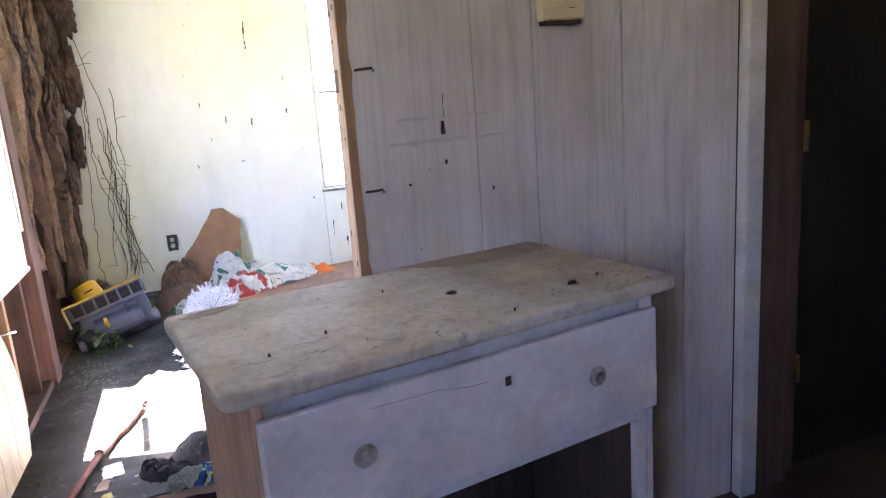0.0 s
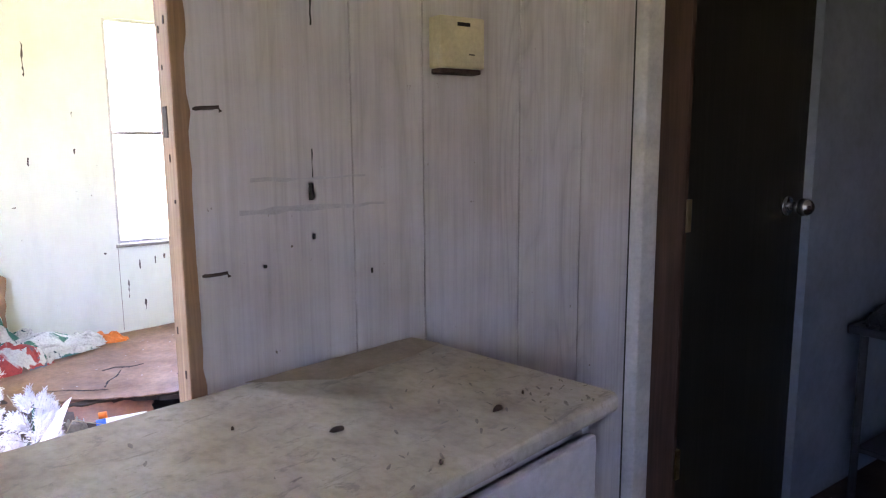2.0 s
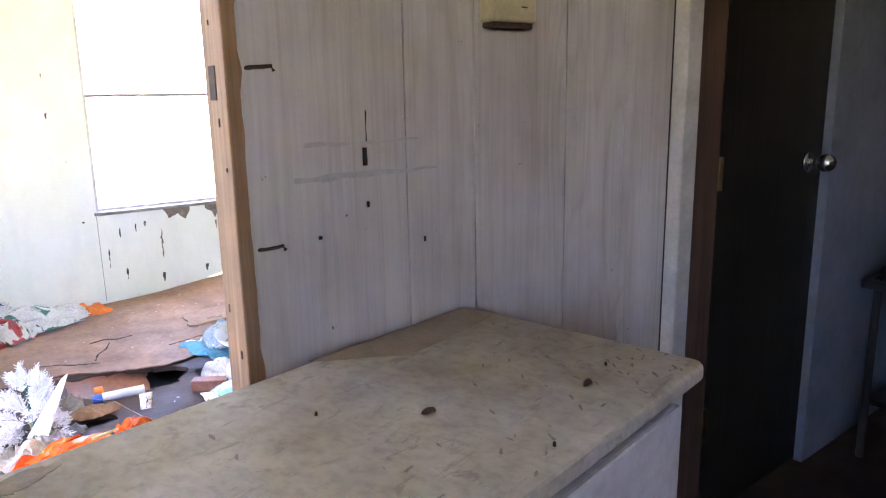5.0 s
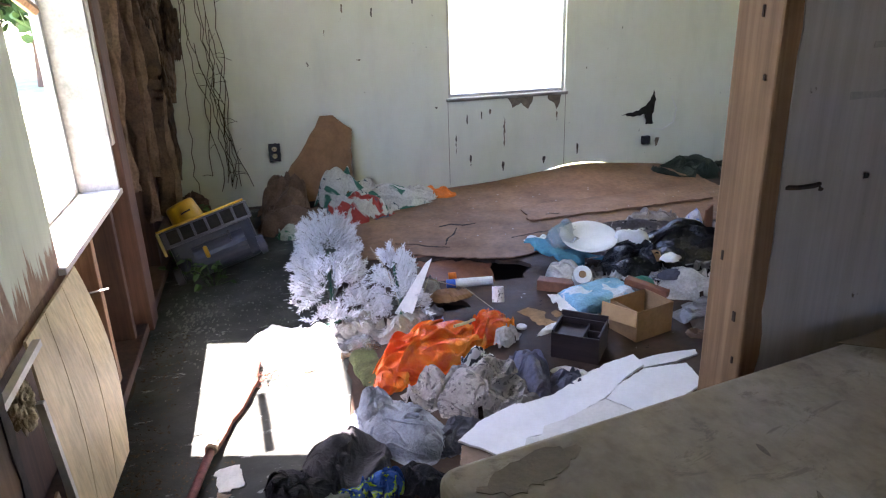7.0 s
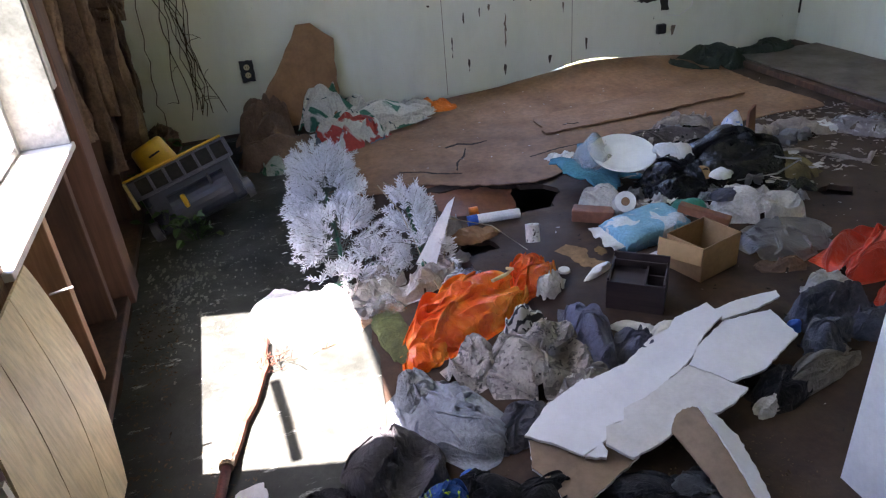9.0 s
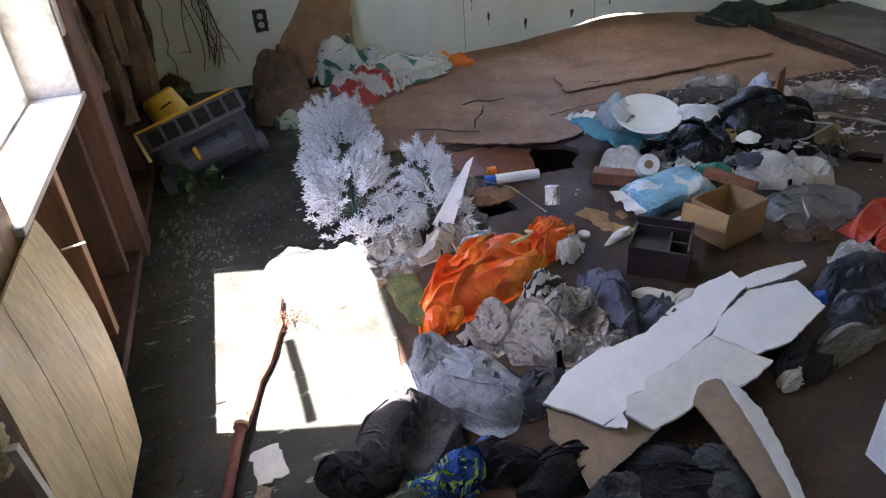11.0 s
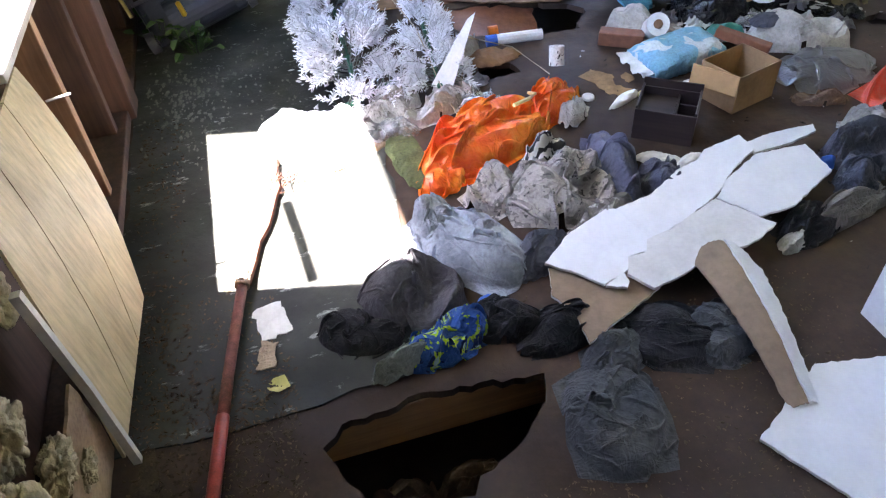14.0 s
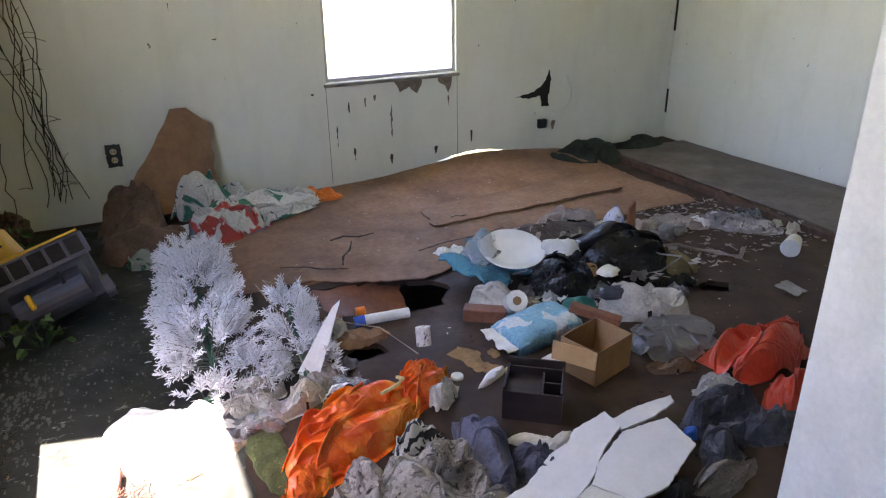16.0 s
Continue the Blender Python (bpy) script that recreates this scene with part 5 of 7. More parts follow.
tagged(part("cable", rod([(2.56, YF - 0.01, 0.30), (2.64, YF - 0.03, 0.29), (2.72, YF - 0.035, 0.34), (2.74, YF - 0.03, 0.43), (2.70, YF - 0.02, 0.52)], 0.004, 6), M_WHITE), "white cable looping out of the wall", "cable")
tagged(part("wall_plug", box(2.49, 2.55, YF - 0.035, YF - 0.002, 0.19, 0.25, 0.006), M_BLACKPAINT), "black broken cable box hanging at the wall", "plug")
tagged(part("ceiling_lath", box(-0.04, 0.04, -0.008, 0.008, -0.30, 0.0, 0.003), M_STUD), "broken brown lath hanging from the ceiling", "lath").matrix_world = pose(0.26, 4.95, ZC, 0, 12, 20)

# ---- cardboard, blanket, sacks ----
cb = part("cardboard_sheet", slab(ragged([(-0.24, 0.0), (0.16, 0.0), (0.18, 0.20), (0.21, 0.43), (0.13, 0.50), (0.10, 0.53), (0.02, 0.53), (-0.02, 0.46), (-0.26, 0.15)], 0.05, 0.006, 6), [], 0, 0.006), M_CARDBOARD)
cb.matrix_world = pose(0.22, 5.44, 0.06, 68, 0, 4)
tagged(cb, "brown cardboard sheet leaning against the wall", "cardboard")
garment("brown_blanket", -0.03, 5.28, "brown matted blanket heaped by the wall", "blanket", (
    ("upper_fold", -0.04, 5.34, 0.17, 0.17, 15, 0.24, M_BROWNCLOTH, 41, 1.0, 1.0, 0.0, 0.0),
    ("lower_fold", 0.0, 5.08, 0.22, 0.16, -10, 0.13, M_BROWNCLOTH, 42, 1.2, 1.0, 0.0, 0.0)))
garment("printed_sack", 0.60, 5.38, "white printed feed sack with green lettering, crumpled", "sack", (
    ("body", 0.58, 5.34, 0.34, 0.15, 12, 0.11, M_SACK, 43, 1.2, 1.0, 0.0, 0.02),
    ("mouth", 0.80, 5.42, 0.13, 0.08, 5, 0.05, M_SACKW, 143, 1.0, 1.0, 0.0, 0.02)), "printed sacks", 0.5)
garment("printed_sack", 0.36, 5.20, "white and red printed feed sack, crumpled", "sack", (
    ("body", 0.36, 5.18, 0.24, 0.16, 32, 0.12, M_SACKR, 44, 1.2, 1.0, 0.0, 0.01),
    ("end", 0.34, 5.47, 0.22, 0.11, 12, 0.20, M_SACK, 144, 1.2, 1.0, 0.0, 0.03)), "printed sacks", 0.5)
garment("printed_sack", 0.05, 5.02, "green and white printed feed sack, flattened", "sack", (
    ("body", 0.12, 5.12, 0.20, 0.11, 35, 0.07, M_SACKW, 45, 1.0, 1.0, 0.0, 0.0),
    ("end", -0.02, 4.97, 0.11, 0.08, 30, 0.05, M_SACK2, 145, 1.0, 1.0, 0.0, 0.0)), "printed sacks", 0.4)
heap("orange_cloth", 0.97, 5.42, 0.09, 0.05, -8, 0.05, M_ORANGE, 46, "orange plastic rag by the wall", "rag", 0.8, 24)
heap("orange_cloth", 0.90, 5.50, 0.045, 0.06, 20, 0.07, M_ORANGE, 47, "orange plastic rag by the wall", "rag", 0.8, 20)


# ---- carpet cleaner ----
def cleaner():
    c = empty("carpet_cleaner", label="grey carpet cleaner tipped over, showing its brush plate", category="vacuum cleaner")
    part("body", box(-0.20, 0.20, 0.0, 0.16, 0.02, 0.25, 0.03, seg=3), M_GREYPLASTIC, c, smooth=False)
    part("base_plate", box(-0.215, 0.215, -0.025, 0.0, 0.20, 0.285, 0.008), M_GREYPLASTIC2, c)
    part("yellow_strip", box(-0.225, 0.205, -0.02, 0.012, 0.288, 0.298, 0.003), M_YELLOW, c, "yellow rubber strip")
    part("side_strip", box(-0.228, -0.216, -0.03, -0.005, 0.17, 0.287, 0.003), M_YELLOWPALE, c)
    for k in range(6):
        x = -0.185 + k * 0.066
        part("brush_slot", box(x, x + 0.053, -0.0275, -0.023, 0.214, 0.276, 0.002), M_BLACK, c)
        part("rib", box(x + 0.0535, x + 0.0625, -0.034, -0.024, 0.215, 0.275, 0.002), M_GREYPLASTIC2, c)
    part("lower_bar", box(-0.20, 0.20, -0.035, -0.024, 0.198, 0.212, 0.004), M_GREYPLASTIC2, c)
    cyl = bmesh.new()
    bmesh.ops.create_cone(cyl, cap_ends=True, segments=24, radius1=0.075, radius2=0.075, depth=0.25, matrix=pose(0.02, 0.02, 0.10, 0, 90, 0))
    part("drum_cover", cyl, M_GREYPLASTIC, c, smooth=False)
    part("yellow_lever", box(-0.055, -0.035, -0.075, -0.045, 0.09, 0.15, 0.008), M_YELLOW, c, "yellow lever")
    part("black_lever", box(0.075, 0.087, -0.065, -0.045, 0.13, 0.18, 0.004), M_BLACKPAINT, c)
    for x in (-0.215, 0.195):
        w = bmesh.new()
        bmesh.ops.create_cone(w, cap_ends=True, segments=22, radius1=0.048, radius2=0.044, depth=0.032, matrix=pose(x + 0.01, -0.005, 0.055, 0, 90, 0))
        wh = part("wheel", w, M_GREYPLASTIC2, c)
        h = bmesh.new()
        bmesh.ops.create_cone(h, cap_ends=True, segments=16, radius1=0.024, radius2=0.02, depth=0.04, matrix=pose(x + 0.01, -0.005, 0.055, 0, 90, 0))
        part("hub", h, M_GREYPLASTIC, wh)
    c.matrix_world = pose(-0.36, 4.46, 0.03, -22, -15, 8)
    return c


cleaner()
yb = empty("yellow_tank", label="yellow plastic tank of the carpet cleaner", category="tank")
tk = bmesh.new()
bmesh.ops.create_cone(tk, cap_ends=True, segments=26, radius1=0.082, radius2=0.072, depth=0.14)
rim = [e for e in tk.edges if len(e.link_faces) == 2 and e.calc_face_angle(0) > 1.0]
bmesh.ops.bevel(tk, geom=rim, offset=0.018, segments=3, affect="EDGES", profile=0.5)
part("shell", tk, M_YELLOW, yb, smooth=True)
ring = bmesh.new()
bmesh.ops.create_cone(ring, cap_ends=True, segments=26, radius1=0.086, radius2=0.086, depth=0.03, matrix=pose(0, 0, -0.075))
part("collar", ring, M_BLACKPAINT, yb)
part("grip_slot", box(-0.025, 0.025, -0.083, -0.078, 0.01, 0.018, 0.001), M_BLACK, yb)
yb.matrix_world = pose(-0.54, 4.72, 0.255, -20, -20, 20)
tagged(part("tank_block", box(-0.62, -0.44, 4.68, 4.82, 0.006, 0.17, 0.03, seg=3), M_GREYPLASTIC2), "grey lower housing behind the cleaner", "housing")


# ---- white artificial tree ----
def fir(name, base, tip, w0, w1, n, seed, label):
    t = empty(name, label=label, category="artificial tree")
    rnd = random.Random(seed)
    base, tip = Vector(base), Vector(tip)
    ax = (tip - base)
    side = Vector((ax.y, -ax.x, 0)).normalized()
    up = Vector((0, 0, 1))
    part("trunk", rod([base, base.lerp(tip, 0.5), tip], 0.011, 6, taper=0.5), M_GREENINK, t)
    tw, nd = bmesh.new(), bmesh.new()
    for k in range(n):
        f = rnd.random() ** 0.85
        p = base.lerp(tip, f)
        a = rnd.uniform(-0.15, math.pi + 0.15)
        if noise.noise(Vector((f * 7, a * 1.6, seed * 3.1))) < -0.12:
            continue
        w = (w0 + (w1 - w0) * f) * rnd.uniform(0.55, 1.0) * (1 + 0.25 * noise.noise(Vector((f * 5, a * 2, seed))))
        d = (side * math.cos(a) + up * max(-0.2, math.sin(a)) * 0.42 + ax.normalized() * rnd.uniform(-0.2, 0.6)).normalized()
        q = p + d * w
        q.z = max(0.02, q.z)
        rod([p, q], 0.0014, 3, tw)
        for c in range(rnd.choice((1, 2, 2, 3))):
            d2 = (d + Vector((rnd.gauss(0, 0.55), rnd.gauss(0, 0.55), rnd.gauss(0.15, 0.4)))).normalized()
            o0 = p.lerp(q, rnd.uniform(0.55, 0.95))
            sl = rnd.uniform(0.03, 0.06)
            rod([o0, o0 + d2 * sl], 0.0011, 3, tw)
            e1 = d2.orthogonal().normalized()
            e2 = d2.cross(e1)
            for i in range(22):
                g = i / 21
                th = i * 2.4
                nn = (e1 * math.cos(th) + e2 * math.sin(th) + d2 * (0.55 + 0.8 * g)).normalized()
                o = o0 + d2 * sl * g
                o.z = max(0.012, o.z)
                s = nn.orthogonal().normalized() * 0.0026
                e = o + nn * rnd.uniform(0.014, 0.024)
                e.z = max(0.008, e.z)
                nd.faces.new([nd.verts.new(c2) for c2 in (o - s, o + s, e + s * 0.5, e - s * 0.5)])
    tagged(part("twig_mass", tw, M_TWIG, t), kind="stuff")
    nob = part("needles", nd, M_NEEDLE, t, "white plastic needles")
    tagged(nob, kind="stuff")
    return t


fir("white_tree", (0.09, 3.80, 0.08), (0.14, 4.72, 0.10), 0.165, 0.135, 720, 2, "white artificial christmas tree section lying on the floor")
fir("small_white_tree", (0.36, 3.70, 0.04), (0.39, 4.06, 0.15), 0.11, 0.06, 170, 3, "small white artificial tree section on the rubbish")
fir("white_tree_branch", (0.02, 3.70, 0.03), (0.22, 3.78, 0.05), 0.09, 0.08, 60, 4, "loose white artificial branches on the floor")
for k, pts in enumerate(([(0.44, 4.45, 0.02), (0.36, 4.3, 0.12), (0.40, 4.15, 0.10), (0.47, 4.05, 0.02)], [(0.30, 4.1, 0.2), (0.34, 3.9, 0.16), (0.36, 3.7, 0.05), (0.37, 3.5, 0.02)], [(0.42, 3.66, 0.06), (0.52, 3.92, 0.09), (0.68, 3.88, 0.04), (0.75, 3.7, 0.01)])):
    tagged(part("loose_wire", rod(pts, 0.0022, 5), M_WIRE), "thin pale wire trailing over the rubbish", "wire", "loose wires")
sh = part("paper_shard", slab([(-0.035, 0), (0.035, 0.01), (0.012, 0.27), (-0.004, 0.24)], [], 0, 0.002), M_PAPER)
sh.matrix_world = pose(0.36, 3.70, 0.03, 62, 22, -28)
tagged(sh, "pointed shard of white card sticking up", "card")
for k, (x, y, sx, sy, r, h, m) in enumerate(((0.15, 3.64, 0.10, 0.06, 10, 0.04, "w"), (0.30, 3.60, 0.11, 0.05, 20, 0.05, "w"), (0.40, 3.68, 0.06, 0.05, 0, 0.05, "g"), (0.50, 3.94, 0.10, 0.06, 30, 0.05, "g"), (0.22, 3.70, 0.07, 0.04, 0, 0.05, "w"), (0.04, 3.60, 0.07, 0.05, 0, 0.03, "w"))):
    heap("white_rag", x, y, sx, sy, r, h, M_WHITECLOTH if m == "w" else M_GREYCLOTH, 50 + k, "dirty white rag in the rubbish", "rag", 0.9, 28, group="white rags")
heap("bark_rim", 0.60, 3.90, 0.11, 0.06, -10, 0.04, M_CARDBOARD, 57, "curled brown flap of floor lining by a hole", "flap", 0.6, 26)
heap("moss_patch", 0.17, 3.38, 0.06, 0.15, 5, 0.008, M_MOSS, 58, "green mossy patch on the wet floor", "moss", 0.25, 30, z=0.004)

# ---- sunlit sack and pole ----
pole = empty("red_pole", label="red painted pole with a yellow tip lying on the floor", category="pole")
part("shaft", rod([(-0.462, 2.34, 0.025), (-0.44, 2.48, 0.026), (-0.417, 2.62, 0.027)], 0.0138, 10), M_REDPAINT, pole, smooth=True)
part("upper_shaft", rod([(-0.417, 2.618, 0.027), (-0.40, 2.72, 0.028), (-0.375, 2.85, 0.030), (-0.348, 2.985, 0.032)], 0.0125, 10), M_REDWORN, pole, "rusty upper end, its paint worn off", True)
part("sleeve", rod([(-0.466, 2.315, 0.026), (-0.455, 2.385, 0.026)], 0.0175, 10), M_REDPAINT, pole, smooth=True)
part("yellow_tip", rod([(-0.474, 2.275, 0.024), (-0.467, 2.314, 0.025)], 0.016, 10), M_YELLOW, pole, "yellow plastic tip")
part("tip_hole", box(-0.479, -0.469, 2.283, 2.296, 0.036, 0.0415, 0.001), M_BLACK, pole)
part("pale_end", rod([(-0.349, 2.98, 0.033), (-0.343, 3.02, 0.034)], 0.0185, 10), M_TANCLOTH, pole, "pale worn collar")
rs = empty("rusty_stick", label="bent rusty stick lying in the sun patch", category="stick")
part("lower_rod", rod([(-0.34, 2.99, 0.026), (-0.318, 3.07, 0.020), (-0.30, 3.14, 0.021), (-0.272, 3.20, 0.019), (-0.255, 3.25, 0.024), (-0.235, 3.33, 0.021)], 0.0115, 7), M_RUSTRED, rs)
part("upper_rod", rod([(-0.235, 3.33, 0.021), (-0.222, 3.36, 0.023), (-0.227, 3.41, 0.024), (-0.216, 3.48, 0.026), (-0.217, 3.545, 0.03)], 0.0115, 7), M_RUSTRED, rs)
part("cross_bar", rod([(-0.245, 3.55, 0.03), (-0.175, 3.535, 0.03)], 0.008, 7), M_RUSTRED, rs)
rnd_w = random.Random(62)
tang = bmesh.new()
for _ in range(26):
    a = Vector((-0.205 + rnd_w.gauss(0, 0.028), 3.385 + rnd_w.gauss(0, 0.032), rnd_w.uniform(0.012, 0.04)))
    d = Vector((rnd_w.gauss(0, 1), rnd_w.gauss(0, 1), rnd_w.gauss(0, 0.25))).normalized() * rnd_w.uniform(0.015, 0.04)
    e = Vector((rnd_w.gauss(0, 1), rnd_w.gauss(0, 1), 0)) * 0.008
    rod([a - d, a + e, a + d], 0.0014, 4, tang)
tagged(part("rusty_wire_ball", tang, M_RUSTRED), "tangle of rusty wire beside the stick", "wire")
pp = part("paper_scrap", slab(ragged([(-0.035, -0.05), (0.035, -0.05), (0.04, 0.05), (-0.03, 0.05)], 0.012, 0.006, 3), [], 0, 0.003), M_PAPER)
pp.matrix_world = pose(-0.298, 2.865, 0.008, 0, 0, 12)
tagged(pp, "torn scrap of white paper on the floor", "paper")
pp = part("plaster_scrap", slab(ragged([(-0.02, -0.04), (0.02, -0.04), (0.02, 0.03), (-0.02, 0.04)], 0.012, 0.006, 4), [], 0, 0.003), M_TANCLOTH)
pp.matrix_world = pose(-0.315, 2.77, 0.008, 0, 0, -12)
tagged(pp, "pinkish scrap of paper on the floor", "paper")
lf = bmesh.new()
leaf_bm(lf, pose(0, -0.025, 0.003), 0.055, 0.05)
tagged(part("fallen_leaf", lf, M_YELLOWLEAF), "yellow fallen leaf on the wet floor", "leaf").matrix_world = pose(-0.30, 2.675, 0.008, 5, 5, 70)

# ---- clothes ----
C = "clothes strewn on the floor"
heap("white_rag", 0.72, 3.44, 0.08, 0.045, 50, 0.035, M_WHITECLOTH, 72, "cream rag hanging out of the orange bag", "rag", 0.8, 26, group="white rags")
tagged(part("dice_cup", rod([(0.765, 3.68, 0.05), (0.77, 3.70, 0.11)], 0.026, 14), M_DICE), "white cup with black dots", "cup")
heap("zebra_cloth", 0.55, 3.26, 0.09, 0.045, 20, 0.06, M_ZEBRA, 73, "black and white striped cloth, crumpled", "cloth", 0.8, 28, group=C)
heap("patterned_cloth", 0.58, 2.92, 0.12, 0.06, 25, 0.05, M_PRINTDARK, 76, "grey patterned cloth under the shirts", "cloth", 1.2, 40, group=C)
garment("black_trousers", 0.24, 2.66, "black crumpled trousers on the floor", "trousers", (
    ("leg", 0.20, 2.69, 0.12, 0.06, -20, 0.05, M_BLACKCLOTH, 81, 1.0, 1.0, 0.0, 0.0),
    ("leg", 0.31, 2.63, 0.11, 0.07, 10, 0.04, M_BLACKCLOTH, 181, 1.0, 1.0, 0.0, 0.0)), C)
heap("blue_sponge", 0.20, 2.75, 0.03, 0.025, 0, 0.04, M_BLUE, 82, "bright blue netting ball on black cloth", "sponge", 0.6, 20)
heap("tropical_shorts", 0.075, 2.675, 0.115, 0.065, 16, 0.05, M_TROPIC, 83, "blue shorts with a yellow-green leaf print", "shorts", 1.3, 48, group=C)
heap("grey_towel", -0.035, 2.645, 0.085, 0.03, 18, 0.04, M_GREENGREY, 84, "grey-green rolled cloth on the floor", "cloth", 0.9, 28, group=C)
heap("slate_sleeve", 0.70, 3.13, 0.07, 0.19, -10, 0.08, M_SLATE, 85, "slate blue knitted sweater sleeve", "sweater", 0.9, 44, group=C)
heap("slate_cloth", 0.79, 3.03, 0.07, 0.08, 0, 0.05, M_SLATE, 86, "slate blue cloth on the floor", "cloth", 0.9, 30, group=C)
heap("black_rag", 0.53, 2.54, 0.12, 0.10, -30, 0.03, M_BLACKCLOTH, 88, "black rag under broken wallboard", "rag", 1.0, 36, group=C)
heap("black_rag", 0.64, 2.50, 0.08, 0.09, -30, 0.03, M_CHARCOAL2, 89, "dark grey mat of wet cloth", "rag", 1.4, 36, group=C)
heap("red_bag", 1.80, 3.17, 0.23, 0.13, 10, 0.10, M_REDFILM, 90, "red-orange plastic bag on the floor", "bag", 1.0, 48, crisp=0.5)
heap("red_bag", 1.66, 2.93, 0.12, 0.08, 30, 0.10, M_REDFILM, 91, "red-orange plastic bag on the floor", "bag", 1.0, 40, crisp=0.5)
heap("white_sock", 1.50, 3.06, 0.09, 0.035, -28, 0.05, M_WHITECLOTH, 92, "grey-white striped sock on the floor", "sock", 0.8, 26, group=C)
garment("grey_trousers", 1.40, 2.94, "dark blue-grey trousers, crumpled", "trousers", (
    ("waist", 1.42, 2.97, 0.15, 0.10, 15, 0.07, M_SLATE2, 93, 1.1, 1.0, 0.0, 0.0),
    ("leg", 1.30, 2.86, 0.13, 0.06, 40, 0.05, M_SLATE2, 193, 1.1, 1.0, 0.0, 0.0),
    ("leg", 1.50, 2.85, 0.12, 0.06, -15, 0.05, M_BLUEGREY2, 194, 1.1, 1.0, 0.0, 0.0)), C)
heap("grey_trousers", 1.20, 2.77, 0.16, 0.05, 15, 0.03, M_GREYCLOTH2, 94, "grey cloth strip by the broken board", "cloth", 1.2, 36, group=C)
heap("black_rag", 1.05, 2.74, 0.11, 0.06, 20, 0.03, M_BLACKCLOTH, 95, "black rag by the broken board", "rag", 1.0, 30, group=C)
heap("blue_sponge", 1.27, 2.95, 0.025, 0.02, 0, 0.03, M_BLUE, 96, "small bright blue plastic scrap", "scrap", 0.6, 14)


garment("orange_bag", 0.42, 3.38, "orange shiny plastic bag with a yellow seam, half full", "bag", (
    ("body", 0.41, 3.38, 0.29, 0.125, 27, 0.09, M_ORANGEFILM, 71, 1.0, 0.7, 0.1, 0.0),
    ("neck", 0.68, 3.51, 0.14, 0.075, 40, 0.06, M_ORANGEFILM, 71, 1.0, 1.0, 0.0, 0.0),
    ("knot", 0.40, 3.41, 0.055, 0.05, 0, 0.035, M_ORANGEFILM, 172, 1.0, 1.0, 0.0, 0.07),
    ("flap", 0.24, 3.25, 0.10, 0.06, 40, 0.04, M_ORANGEFILM, 173, 1.0, 1.0, 0.0, 0.0)), crisp=0.55)
tagged(part("yellow_tape", rod([(0.50, 3.39, 0.115), (0.56, 3.42, 0.108), (0.60, 3.47, 0.09), (0.60, 3.52, 0.065)], 0.006, 5), M_YELLOWPALE), "yellow strip along the orange bag", "strip")
garment("printed_shirt", 0.47, 3.06, "beige-grey shirt with a faded print, crumpled", "shirt", (
    ("body", 0.50, 3.05, 0.17, 0.125, -12, 0.09, M_PRINTSHIRT, 72, 1.4, 1.0, 0.0, 0.0),
    ("sleeve", 0.35, 3.13, 0.09, 0.085, 30, 0.07, M_PRINTSHIRT, 75, 1.4, 1.0, 0.0, 0.0),
    ("collar", 0.55, 3.10, 0.09, 0.05, 10, 0.03, M_PRINTSHIRT, 174, 1.2, 1.0, 0.0, 0.075)), C)
garment("blue_grey_shirt", 0.25, 2.93, "pale blue-grey shirt, crumpled in long folds", "shirt", (
    ("body", 0.225, 2.955, 0.125, 0.20, 32, 0.065, M_BLUEGREY, 77, 1.4, 0.9, 0.4, 0.0),
    ("sleeve", 0.37, 2.86, 0.11, 0.06, 20, 0.05, M_BLUEGREY2, 78, 1.5, 1.0, 0.0, 0.0),
    ("cuff", 0.15, 3.06, 0.075, 0.06, 50, 0.05, M_BLUEGREY, 175, 1.2, 1.0, 0.3, 0.03)), C, crisp=0.2)
garment("charcoal_shirt", 0.02, 2.86, "charcoal shirt bundled into a heap", "shirt", (
    ("body", 0.035, 2.845, 0.135, 0.135, -10, 0.065, M_CHARCOAL, 78, 1.0, 1.3, 0.3, 0.0),
    ("sleeve", -0.10, 2.76, 0.11, 0.075, -20, 0.03, M_BLACKCLOTH, 80, 1.0, 1.0, 0.0, 0.0)), C)
garment("dark_shirt", 0.335, 2.40, "dark grey shirt crumpled flat on the floor", "shirt", (
    ("body", 0.335, 2.39, 0.115, 0.15, -14, 0.04, M_CHARCOAL2, 87, 1.5, 1.0, 0.0, 0.0),
    ("sleeve", 0.40, 2.52, 0.09, 0.06, 20, 0.03, M_CHARCOAL2, 176, 1.3, 1.0, 0.0, 0.0)), C, crisp=0.2)
garment("white_sack", -0.09, 3.58, "white plastic sack lying in the sun patch", "sack", (
    ("body", -0.09, 3.60, 0.20, 0.175, -20, 0.11, M_PAPER, 60, 0.45, 1.0, 0.0, 0.0),
    ("hem", -0.02, 3.44, 0.13, 0.03, 20, 0.02, M_TANCLOTH, 61, 0.4, 1.0, 0.0, 0.004)))


# ---- broken wallboard ----
def wallboard(name, corners, z, rx, ry, seed, label, mat=None, cat="wallboard", amp=0.0035, grow=1.03):
    cx = sum(c[0] for c in corners) / len(corners)
    cy = sum(c[1] for c in corners) / len(corners)
    b = empty(name, label=label, category=cat, group="broken wallboard pieces")
    loc = ragged([((x - cx) * grow, (y - cy) * grow) for x, y in corners], 0.012, amp * 0.55, seed)
    part("core", slab(loc, [], 0.002, 0.008), M_GYPSUM, b)
    part("face", slab([(x * 0.999, y * 0.999) for x, y in loc], [], 0.0083, 0.0098), mat or M_BOARDFACE, b)
    b.matrix_world = pose(cx, cy, z, rx, ry, 0)
    return b


